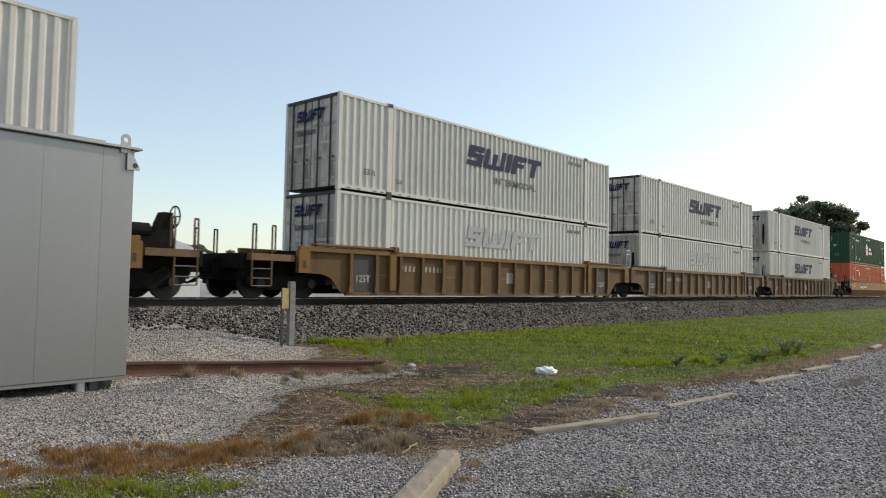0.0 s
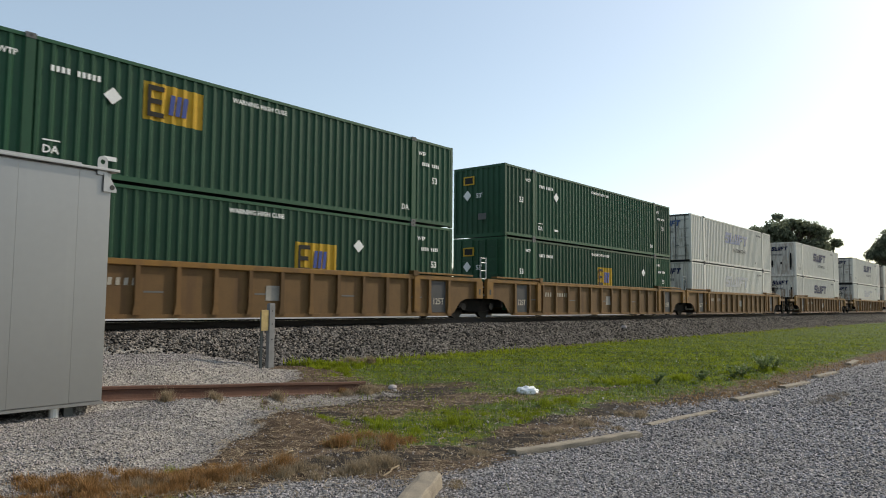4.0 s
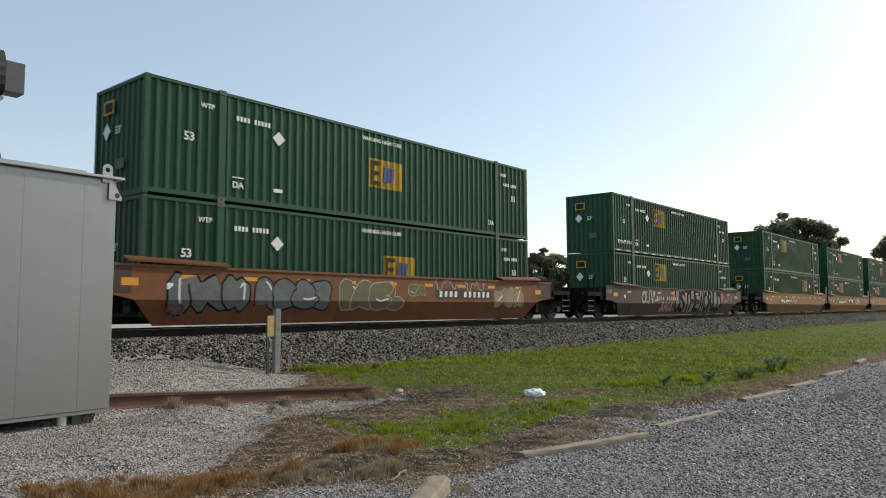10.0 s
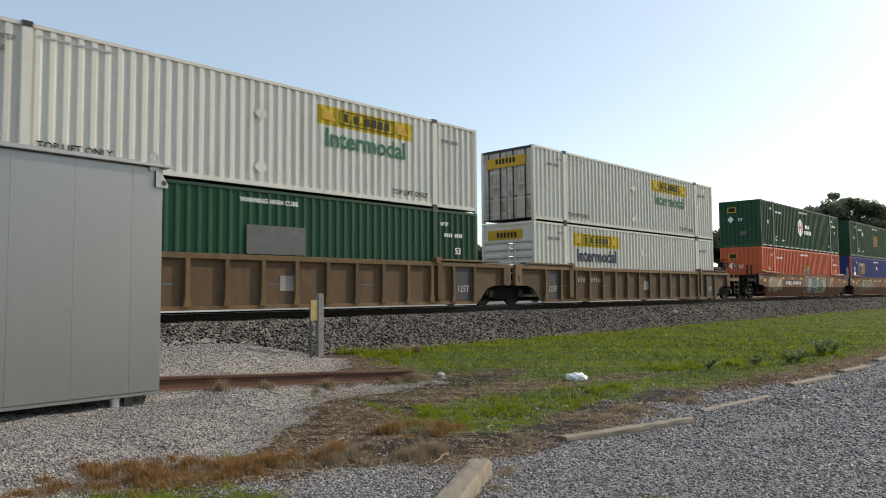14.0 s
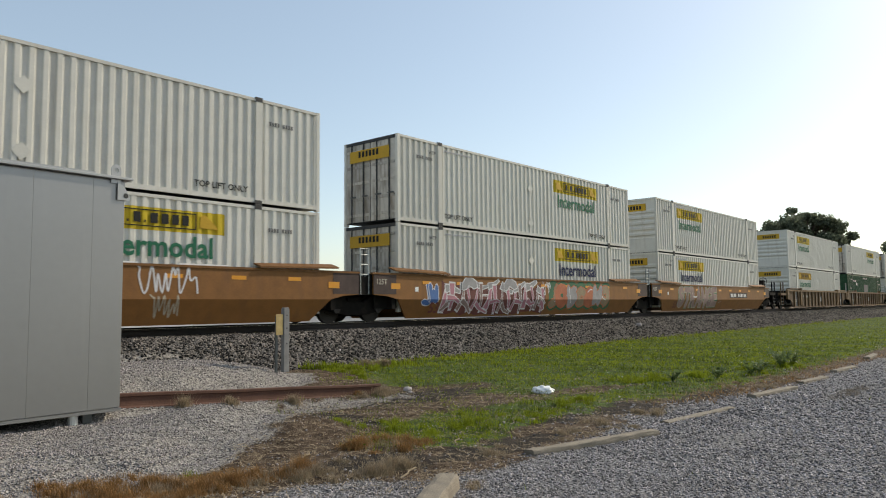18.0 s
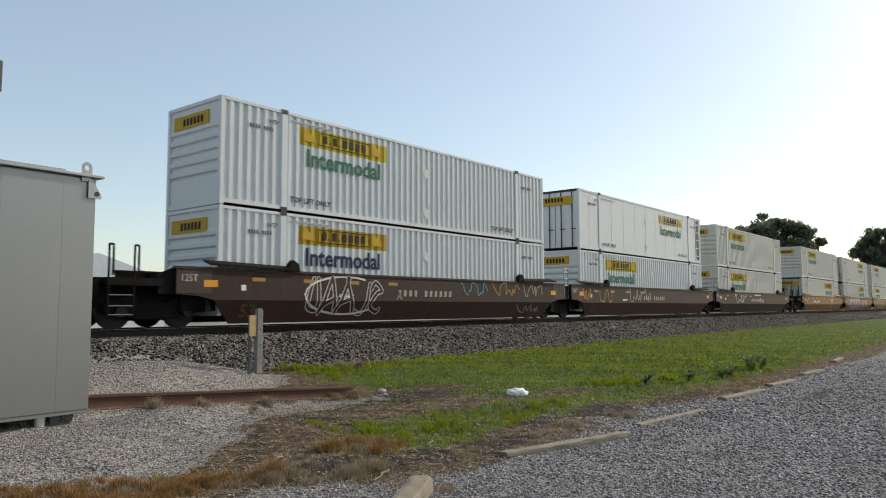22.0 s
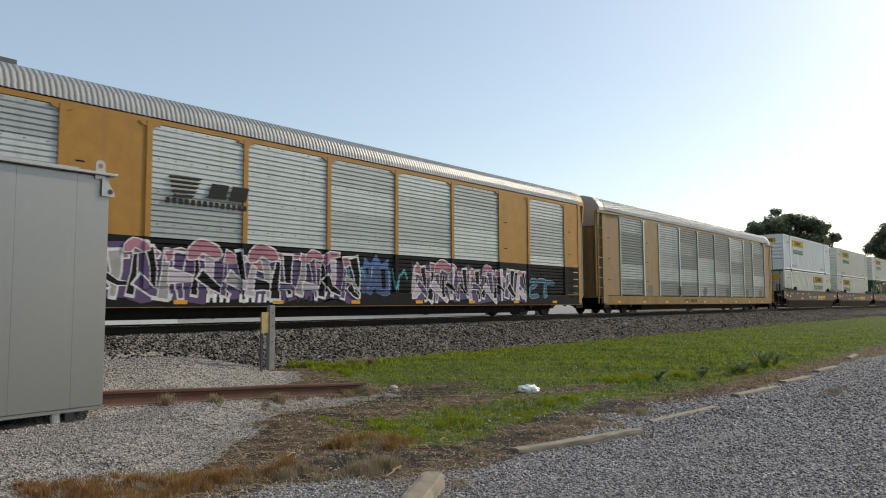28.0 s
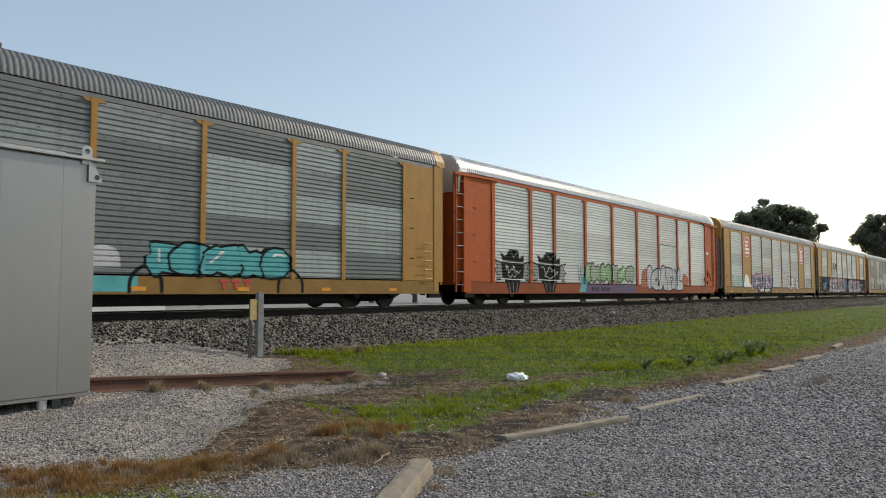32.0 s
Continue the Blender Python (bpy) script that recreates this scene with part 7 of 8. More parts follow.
wildstyle(RACK[102], 15.3, 22.0, 0.5, 2.0, SIDES[102], "spray_white", ("spray_lilac", "spray_black", "spray_black", "spray_purple"), "spray_rose", "spray_purple", 43, 9, 2)
graffiti(RACK[102], 22.2, 24.2, 0.7, 1.55, SIDES[102], ("spray_teal", "spray_navy"), 43, rim=1.5, thick=0.09)
graffiti(RACK[102], 2.1, 3.4, 0.75, 1.55, SIDES[102], ("spray_teal", "spray_navy"), 44, rim=1.5, thick=0.1)
scrawl(RACK[102], 3.3, 4.75, 1.3, 1.85, SIDES[102], "spray_blue", 46, 12, 0.035)
scrawl(RACK[102], 0.5, 0.95, 1.5, 1.9, SIDES[102], "spray_grey", 47, 9, 0.014)
number_bars(RACK[102], 7.75, 0.56, -1.598, "mark", 11, 0.22, 0.19)
for j in range(5):
    part("logo_stripe", MB().prism([(6.7 + 0.03 * j, 3.58 - 0.11 * j), (7.6 - 0.05 * j, 3.6 - 0.11 * j), (7.5 - 0.05 * j, 3.53 - 0.11 * j), (6.68 + 0.03 * j, 3.52 - 0.11 * j)], RY - 0.004, RY), M["black"], RACK[102])
for j, (x, w) in enumerate(((7.75, 0.5), (8.35, 0.5))):
    part("logo_mark", MB().prism([(x, 3.15), (x + w, 3.15), (x + w + 0.1, 3.52), (x + 0.1, 3.52)], RY - 0.004, RY), M["black"], RACK[102])
for j in range(14):
    part("code_mark", lambda: MB().box(0, 0.11, RY - 0.004, RY, 0, 0.13), M["black"], RACK[102], key="ns", at=(6.62 + 0.165 * j, 0, 2.92))
S3, S4, S5 = SIDES[103], SIDES[104], SIDES[105]
wildstyle(RACK[103], 6.0, 11.7, 0.7, 2.05, S3, "spray_white", ("spray_purple", "spray_lilac", "spray_navy"), "spray_rose", "spray_purple", 45, 6, 2)
painted("bare_patch", polygon(curved([(4.1, 0.88), (4.45, 1.5), (4.7, 1.82), (5.3, 1.6), (5.5, 1.15), (5.95, 1.05), (5.95, 0.88)], 4)), S3, 0.001, M["mark"], RACK[103], "bare white patch")
graffiti(RACK[103], 1.4, 3.9, 0.9, 1.7, S3, ("spray_teal", "galv"), 46, rim=1.5, thick=0.09)
painted("graffiti_patch", polygon(curved([(3.6, 0.9), (3.9, 1.7), (4.2, 1.5), (4.1, 0.9)], 4)), S3, 0.0015, M["spray_teal"], RACK[103])
graffiti(RACK[103], 16.3, 20.2, 0.72, 1.95, S3, ("spray_purple", "spray_white", "galv"), 46, asp=0.6)
graffiti(RACK[103], 20.45, 21.1, 1.2, 1.7, S3, ("spray_teal", "rack_yellow"), 64)
graffiti(RACK[103], 21.3, 22.1, 1.0, 1.8, S3, ("spray_red", "rack_yellow"), 66)
scrawl(RACK[103], 22.6, 24.9, 0.95, 1.9, S3, "spray_black", 61, 20, 0.025)
scrawl(RACK[103], 14.3, 16.5, 2.0, 2.3, S3, "spray_purple", 62, 20, 0.016)
scrawl(RACK[103], 14.3, 16.6, 1.65, 1.9, S3, "spray_red", 67, 20, 0.016)
scrawl(RACK[103], 1.0, 1.45, 2.6, 3.1, S3, "spray_red", 63, 8, 0.012)


def crowned_shield(car, x, z, w, h, side, seed):
    """A black sprayed shield with a spiked crown, torn ribbons at its flanks and pale strokes on it."""
    def at(pts):
        return [(x + a * w, z + b * h) for a, b in pts]
    crown = at(((0.22, 0.78), (0.16, 0.98), (0.3, 0.88), (0.42, 1.06), (0.52, 0.86), (0.66, 1.04), (0.68, 0.84), (0.8, 0.95), (0.8, 0.74)))
    body = at(((0.2, 0.74), (0.82, 0.72), (0.78, 0.34), (0.7, 0.28), (0.62, 0.0), (0.38, 0.0), (0.3, 0.28), (0.22, 0.36)))
    for sx in (0, 1):
        wing = [(1 - a if sx else a, b) for a, b in ((0.24, 0.7), (0.02, 0.78), (0.1, 0.62), (0.0, 0.5), (0.1, 0.46), (0.06, 0.3), (0.26, 0.34))]
        painted("graffiti_wing", polygon(at(wing)), side, 0.001, M["spray_grey"], car)
        painted("graffiti_outline", ribbon(at(wing), 0.03, False), side, 0.0016, M["spray_black"], car)
    painted("graffiti_crown", polygon(crown), side, 0.0022, M["spray_black"], car)
    sh = painted("graffiti_shield", polygon(body), side, 0.0022, M["spray_black"], car, "black sprayed shield")
    for b in (0.74, 0.32):
        painted("graffiti_stroke", ribbon(at(((0.18, b + 0.02), (0.5, b), (0.84, b + 0.01))), 0.022, False), side, 0.003, M["spray_white"], sh)
    for a in (0.42, 0.5, 0.58):
        painted("graffiti_stroke", ribbon(at(((a, 0.02), (a + (a - 0.5) * 0.5, 0.28))), 0.012, False), side, 0.003, M["spray_grey"], sh)
    painted("graffiti_rim", ribbon(at(((0.16, 0.98), (0.3, 0.88), (0.42, 1.06), (0.52, 0.86), (0.66, 1.04), (0.68, 0.84), (0.8, 0.95))), 0.02, False), side, 0.003, M["spray_grey"], sh)
    scrawl(sh, x + 0.28 * w, x + 0.74 * w, z + 0.48 * h, z + 0.66 * h, side, "spray_white", seed, 12, 0.02)
    scrawl(sh, x + 0.36 * w, x + 0.64 * w, z + 0.37 * h, z + 0.45 * h, side, "spray_white", seed + 1, 7, 0.015)


crowned_shield(RACK[104], 1.65, 0.48, 2.65, 1.62, S4, 70)
crowned_shield(RACK[104], 4.3, 0.48, 3.0, 1.62, S4, 72)
scrawl(RACK[104], 8.3, 8.75, 1.0, 1.75, S4, "spray_slate", 74, 10, 0.02)
graffiti(RACK[104], 8.9, 14.4, 0.86, 1.98, S4, ("spray_black", "spray_lime", "spray_pistachio"), 50, asp=0.8, rim=1.25, thick=0.23)
painted("graffiti_patch", polygon(curved([(8.4, 0.5), (8.9, 1.4), (9.2, 1.2), (9.0, 0.5)], 4)), S4, 0.001, M["spray_teal"], RACK[104])
part("sprayed_sill", MB().box(8.9, 14.5, -1.592, -1.588, 0.45, 0.855), M["spray_purple"], RACK[104])
painted("graffiti_patch", polygon(curved([(21.0, 0.9), (21.3, 1.6), (22.1, 1.3), (22.0, 0.9)], 4)), S4, 0.001, M["spray_coral"], RACK[104])
painted("graffiti_patch", polygon(curved([(15.2, 0.8), (15.4, 1.6), (16.1, 1.7), (16.2, 0.8)], 4)), S4, 0.001, M["spray_coral"], RACK[104])
graffiti(RACK[104], 15.9, 21.3, 0.5, 2.02, S4, ("spray_black", "spray_chalk"), 51, asp=0.56, rim=1.3, thick=0.24)
for j in range(4):
    painted("logo_mark", polygon([(17.9 + 0.58 * j, 3.24), (18.36 + 0.58 * j, 3.24), (18.46 + 0.58 * j, 3.46), (18.0 + 0.58 * j, 3.46)]), S4, 0.004, M["rack_orange"], RACK[104], "slanted orange logo block")
painted("logo_underline", polygon([(17.75, 3.14), (20.1, 3.12), (20.1, 3.16), (17.75, 3.19)]), S4, 0.004, M["teal"], RACK[104])
graffiti(RACK[105], 15.7, 20.1, 0.78, 1.8, S5, ("spray_black", "spray_teal"), 53, asp=0.8, rim=1.28, thick=0.25)
for a, b in ((15.4, 16.2), (19.6, 20.45)):
    painted("graffiti_outline", ribbon(curved([(a, 0.5), (a + 0.05, 0.85), ((a + b) / 2, 1.1), (b - 0.05, 0.85), (b, 0.5)]), 0.045), S5, 0.001, M["spray_black"], RACK[105])
painted("graffiti_patch", polygon(curved([(14.3, 1.0), (14.6, 1.5), (15.1, 1.45), (15.2, 1.05)], 4)), S5, 0.001, M["spray_chalk"], RACK[105])
part("sprayed_sill", MB().box(13.6, 15.6, -1.593, -1.588, 0.5, 0.855), M["spray_teal"], RACK[105])
for x in (17.75, 18.1, 18.45):
    part("logo_mark", MB().box(x, x + 0.26, -1.6, -1.594, 0.74, 0.8).box(x + 0.09, x + 0.17, -1.6, -1.594, 0.56, 0.74), M["red"], RACK[105])
for x in (4.7, 8.7, 12.7, 16.7, 20.7, 23.7):
    painted("sprayed_dab", polygon(curved([(x, 0.95), (x + 0.5, 0.95), (x + 0.62, 1.3), (x + 0.2, 1.45), (x - 0.1, 1.2)], 4)), SIDES[101], 0.001, M["spray_slate"], RACK[101])


# ---------------------------------------------------------------- loose stones, turf and weeds
RNG = np.random.default_rng(7)


def wedge(n, r0, r1):
    """Places in front of the viewer's side of the line, thinning out with distance."""
    r = np.exp(RNG.uniform(np.log(r0), np.log(r1), n))
    a = np.radians(RNG.uniform(12, 86, n))
    return r * np.sin(a), r * np.cos(a)


def big_mesh(name, v, f, material):
    k = f.shape[1]
    me = bpy.data.meshes.new(name)
    me.vertices.add(len(v))
    me.vertices.foreach_set("co", v.astype(np.float32).ravel())
    me.loops.add(f.size)
    me.loops.foreach_set("vertex_index", f.astype(np.int32).ravel())
    me.polygons.add(len(f))
    me.polygons.foreach_set("loop_start", np.arange(0, f.size, k))
    me.polygons.foreach_set("loop_total", np.full(len(f), k))
    me.update(calc_edges=True)
    me.materials.append(material)
    return me


OCT = np.array([(1, 0, 0), (-1, 0, 0), (0, 1, 0), (0, -1, 0), (0, 0, 1), (0, 0, -1)], float)
OCF = np.array([(0, 2, 4), (2, 1, 4), (1, 3, 4), (3, 0, 4), (2, 0, 5), (1, 2, 5), (3, 1, 5), (0, 3, 5)])


def stones(name, x, y, size, material, label, flat=0.75):
    n = len(x)
    z = height(x, y)
    v = OCT[None] + RNG.normal(0, 0.28, (n, 6, 3))
    q = RNG.normal(0, 1, (n, 4))
    q /= np.linalg.norm(q, axis=1)[:, None]
    w, a, b, c = q.T
    R = np.stack([1 - 2 * (b * b + c * c), 2 * (a * b - c * w), 2 * (a * c + b * w), 2 * (a * b + c * w), 1 - 2 * (a * a + c * c), 2 * (b * c - a * w), 2 * (a * c - b * w), 2 * (b * c + a * w), 1 - 2 * (a * a + b * b)], 1).reshape(n, 3, 3)
    v = np.einsum("nij,nkj->nki", R, v) * size[:, None, None]
    v[:, :, 2] *= flat
    v += np.stack([x, y, z + size * 0.2], 1)[:, None]
    f = (OCF[None] + 6 * np.arange(n)[:, None, None]).reshape(-1, 3)
    return tagged(new(name, big_mesh(name, v.reshape(-1, 3), f, material)), label, "gravel", kind="stuff")


GREY = mat("grey_limestone_gravel", (0.282, 0.26, 0.259), 0.9, var=0.5, scale=20, dirt=(0.085, 0.08, 0.078), dirt_amt=0.55, dirt_scale=0.7, island=1.6, spec=0.25)
PALE = mat("pale_crushed_stone", (0.272, 0.245, 0.238), 0.9, var=0.4, scale=20, dirt=(0.17, 0.15, 0.13), dirt_amt=0.3, dirt_scale=0.7, island=1.5, spec=0.25)
DARKB = mat("brown_grey_ballast_stone", (0.122, 0.108, 0.096), 0.9, var=0.85, scale=9, island=2.0, spec=0.25)

x, y = wedge(190000, 2.0, 30)
zz = zones(x, y)
keep = RNG.uniform(0, 1, len(x)) < (zz["park"] * 0.97 + 0.03 * (y < 6)) * smooth(2.0, 3.4, np.hypot(x, y)) * (1 - smooth(18, 30, np.hypot(x, y))) * (1 - 0.75 * smooth(0.1, 0.6, np.maximum.reduce([blob(x, y, 4.5, 2.7, 0.9, 0.35, -0.6), blob(x, y, 13.6, 2.85, 2.2, 0.3), blob(x, y, 8.4, 2.9, 1.2, 0.25)]) + 0.3 * wob(x, y, 3.3, 21))) * smooth(12, 20, np.degrees(np.arctan2(x, y)))
x, y = x[keep], y[keep]
stones("lot_gravel", x, y, RNG.uniform(0.006, 0.0145, len(x)) * np.clip(np.hypot(x, y) / 6, 1, 1.9), GREY, "loose grey gravel on the parking lot")
x, y = wedge(95000, 5.4, 16)
zz = zones(x, y)
keep = RNG.uniform(0, 1, len(x)) < np.maximum(zz["pad"], 0.06 * (x < 9) * (y > 5) * (y < 11))
x, y = x[keep], y[keep]
stones("pad_gravel", x, y, RNG.uniform(0.006, 0.014, len(x)) * np.clip(np.hypot(x, y) / 9, 1, 1.5), PALE, "pale crushed stone heaped round the cabinet")
x = 2 + np.exp(RNG.uniform(np.log(5), np.log(110), 85000))
y = TRACK_Y - RNG.uniform(0.6, 4.0, len(x)) + 0.1
keep = RNG.uniform(0, 1, len(x)) < zones(x, y)["ballast"]
x, y = x[keep], y[keep]
stones("track_ballast", x, y, RNG.uniform(0.022, 0.05, len(x)), DARKB, "dark crushed stone track ballast")


def blades(name, x, y, h, material, label, lean=0.45, wide=0.006, category="grass"):
    n = len(x)
    z = height(x, y) - 0.01
    a = RNG.uniform(0, 2 * np.pi, n)
    d = np.stack([np.cos(a), np.sin(a), np.zeros(n)], 1)
    p = np.stack([-d[:, 1], d[:, 0], d[:, 2]], 1)
    w = (wide * np.clip(np.hypot(x, y) / 7, 1, 3))[:, None]
    k = (RNG.uniform(0.1, 1, n) * lean * h)[:, None]
    base = np.stack([x, y, z], 1)
    up = np.array([0, 0, 1.0])
    hh = h[:, None]
    v = np.stack([base - p * w, base + p * w, base + d * k * 0.3 + up * hh * 0.55 + p * w * 0.8, base + d * k * 0.3 + up * hh * 0.55 - p * w * 0.8, base + d * k + up * hh], 1)
    i = 5 * np.arange(n)[:, None]
    f = np.concatenate([i + np.array([0, 1, 2]), i + np.array([0, 2, 3]), i + np.array([3, 2, 4])], 0)
    return tagged(new(name, big_mesh(name, v.reshape(-1, 3), f, material)), label, category, kind="stuff")


GRASS = leafy(mat("fresh_yellow_green_grass", (0.222, 0.268, 0.024), 0.7, var=0.35, scale=0.6, island=0.9, spec=0.08))
# deeper green, darkened further to paint in the shade among grass clumps
DEEPGRASS = leafy(mat("deep_shaded_green_grass", (0.088, 0.125, 0.016), 0.7, var=0.35, scale=0.6, island=0.9, spec=0.08))
STRAW = leafy(mat("dry_straw_grass", (0.33, 0.26, 0.175), 0.8, var=0.3, scale=2, island=0.9, spec=0.2), 0.3)
RUSTGRASS = leafy(mat("rust_brown_dead_grass", (0.3, 0.168, 0.068), 0.8, var=0.35, scale=2, island=0.9, spec=0.2), 0.3)
WEED = leafy(mat("dark_green_weed_leaf", (0.13, 0.18, 0.07), 0.6, var=0.35, scale=3, island=0.7, spec=0.3))

def turf_places(n, r0, r1):
    x, y = wedge(n, r0, r1)
    z = zones(x, y)
    fine = np.clip(0.62 + 0.5 * wob(x, y, 2.9, 17) + 0.5 * wob(x, y, 7.3, 27), 0.05, 1)
    dens = z["grass"] ** 1.5 * (fine + (1 - fine) * smooth(13, 20, x)) * (1 - z["pad"]) * (1 - 0.8 * z["loam"])
    dens = np.maximum(dens, 0.1 * (x > 6) * (y > 4.9) * (y < 13.6) * fine * (1 - z["pad"]))
    keep = RNG.uniform(0, 1, n) < dens
    return x[keep], y[keep], fine[keep]


x, y, fine = turf_places(600000, 5.0, 80)
clump = np.clip(0.5 + 0.6 * wob(x, y, 2.3, 3), 0, 1) * np.clip(0.55 + 0.7 * wob(x, y, 6.1, 5), 0, 1)
h = RNG.uniform(0.02, 0.06, len(x)) * (0.6 + 1.9 * clump)
shade = 0.5 + 0.45 * wob(x, y, 0.9, 14) + 0.35 * wob(x, y, 3.3, 24) + RNG.normal(0.08, 0.22, len(x))
for pick, m, name, label in ((shade > 0.46, GRASS, "turf", "patchy bright green grass verge"), ((shade <= 0.46) & (shade > -0.18), DEEPGRASS, "deep_turf", "deeper green grass patches in the verge, darkened for shade among clumps"), (shade <= -0.18, STRAW, "dead_turf", "dry blades among the green verge")):
    blades(name, x[pick], y[pick], h[pick], m, label, lean=1.6, wide=0.003)


def low_leaves(name, x, y, size, lift, material, label):
    """Small broad leaves of clover and plantain close to the soil."""
    n = len(x)
    a, t = RNG.uniform(0, 2 * np.pi, n), RNG.uniform(-0.5, 0.9, n)
    d = np.stack([np.cos(a), np.sin(a), t * 0.6], 1) * size[:, None]
    p = np.stack([-np.sin(a), np.cos(a), RNG.uniform(-0.4, 0.4, n)], 1) * (0.45 * size)[:, None]
    c = np.stack([x, y, height(x, y) + lift], 1)
    v = np.stack([c, c + d * 0.55 + p, c + d, c + d * 0.55 - p], 1).reshape(-1, 3)
    return tagged(new(name, big_mesh(name, v, np.arange(4 * n).reshape(-1, 4), material)), label, "ground cover", kind="stuff")


x, y, fine = turf_places(230000, 5.0, 45)
keep = RNG.uniform(0, 1, len(x)) < np.clip(0.25 + 0.9 * wob(x, y, 1.9, 33) + 0.5 * wob(x, y, 5.7, 35), 0, 1)
x, y = x[keep], y[keep]
mound = np.clip(0.5 + 0.7 * wob(x, y, 5.7, 35), 0.1, 1)
size, lift = RNG.uniform(0.012, 0.03, len(x)) * np.clip(np.hypot(x, y) / 10, 1, 2.2), RNG.uniform(0.005, 0.09, len(x)) * mound
pick = RNG.uniform(0, 1, len(x)) < 0.6
low_leaves("clover", x[pick], y[pick], size[pick], lift[pick], DEEPGRASS, "low clover and broad-leaved weeds in the verge")
low_leaves("pale_clover", x[~pick], y[~pick], size[~pick], lift[~pick], GRASS, "bright young clover leaves in the verge")
# pale flower heads dotted over the turf
x, y, fine = turf_places(700, 9.0, 40)
low_leaves("clover_flower", x, y, np.full(len(x), 0.016) * np.clip(np.hypot(x, y) / 12, 1, 2), RNG.uniform(0.05, 0.11, len(x)), M["bag"], "tiny white clover flower heads in the grass")

# taller, ragged grass and weeds where the turf meets the stone bank
x = 10.2 + np.exp(RNG.uniform(np.log(0.5), np.log(60), 26000))
y = RNG.normal(13.0, 0.42, len(x))
keep = RNG.uniform(0, 1, len(x)) < np.clip(wob(x, y * 0.3, 1.2, 4) + 0.4 * wob(x, y, 4.4, 6) + 0.1, 0, 1) * (y < 14.1)
x, y = x[keep], y[keep]
blades("bank_grass", x, y, RNG.uniform(0.05, 0.24, len(x)) * np.clip(0.6 + 0.6 * wob(x, y, 2.7, 8), 0.3, 1.2), GRASS, "taller ragged grass along the foot of the stone bank", lean=0.9, wide=0.004)

x, y = wedge(150000, 3.4, 60)
ky = kerb_y(x)
verge = smooth(ky - 0.1, ky + 0.3, y) * (1 - smooth(ky + 0.6, ky + 1.5, y))
z = zones(x, y)
mud = np.clip(1.15 - np.hypot((x - 7.2) / 3.6, (y - 7.0) / 2.6), 0, 1)
dens = (verge * (0.5 + 0.6 * smooth(9, 13, x)) + 0.6 * smooth(0.0, 0.5, mud)) * np.clip(0.3 + 0.8 * wob(x, y, 1.9, 12) + 0.4 * wob(x, y, 6.0, 2), 0, 1) * (1 - z["pad"]) * (1 - 0.6 * z["loam"])
keep = RNG.uniform(0, 1, len(x)) < dens
x, y = x[keep], y[keep]
blades("dry_grass", x, y, RNG.uniform(0.015, 0.07, len(x)), STRAW, "dry straw-coloured grass along the lot edge", 2.2, 0.0022)

x, y = wedge(150000, 8.5, 60)
ky = kerb_y(x)
keep = RNG.uniform(0, 1, len(x)) < smooth(ky - 0.15, ky + 0.2, y) * (1 - smooth(ky + 0.35, ky + 1.1, y)) * np.clip(0.5 + 0.7 * wob(x, y, 1.3, 19), 0, 1) * smooth(9.5, 12, x)
x, y = x[keep], y[keep]
blades("dead_verge", x, y, RNG.uniform(0.02, 0.085, len(x)), RUSTGRASS, "rust-brown dead grass strip along the lot edge", 2.4, 0.003)


def flat_straw(name, x, y, material, label):
    """Dead stalks lying flat on the soil."""
    n = len(x)
    a, L = RNG.uniform(0, np.pi, n), RNG.uniform(0.03, 0.13, n)
    d = np.stack([np.cos(a), np.sin(a), RNG.uniform(-0.05, 0.12, n)], 1) * L[:, None]
    p = np.stack([-np.sin(a), np.cos(a), np.zeros(n)], 1) * (0.0026 * np.clip(np.hypot(x, y) / 5, 1, 2.5))[:, None]
    c = np.stack([x, y, height(x, y) + RNG.uniform(0.004, 0.014, n)], 1)
    v = np.stack([c - d / 2 - p, c + d / 2 - p, c + d / 2 + p, c - d / 2 + p], 1).reshape(-1, 3)
    return tagged(new(name, big_mesh(name, v, np.arange(4 * n).reshape(-1, 4), material)), label, "straw", kind="stuff")


x, y = wedge(150000, 3.6, 40)
ky = kerb_y(x)
z = zones(x, y)
soil = (1 - z["pad"]) * (1 - z["park"]) * (1 - z["ballast"]) * (1 - 0.75 * z["grass"]) * (1 - 0.55 * z["loam"])
keep = RNG.uniform(0, 1, len(x)) < soil * np.clip(0.45 + 0.6 * wob(x, y, 1.4, 22), 0.08, 1) * (y > ky)
x, y = x[keep], y[keep]
flat_straw("straw_litter", x, y, STRAW, "bleached dead stalks strewn over the soil")
x, y = wedge(60000, 4.0, 22)
z = zones(x, y)
soil = (1 - z["park"]) * (1 - z["ballast"]) * (1 - z["grass"])
keep = RNG.uniform(0, 1, len(x)) < soil * np.clip(0.1 + 0.4 * wob(x, y, 1.1, 31), 0.03, 0.5)
x, y = x[keep], y[keep]
stones("soil_pebbles", x, y, RNG.uniform(0.005, 0.014, len(x)), GREY, "small pale stones scattered over the soil")


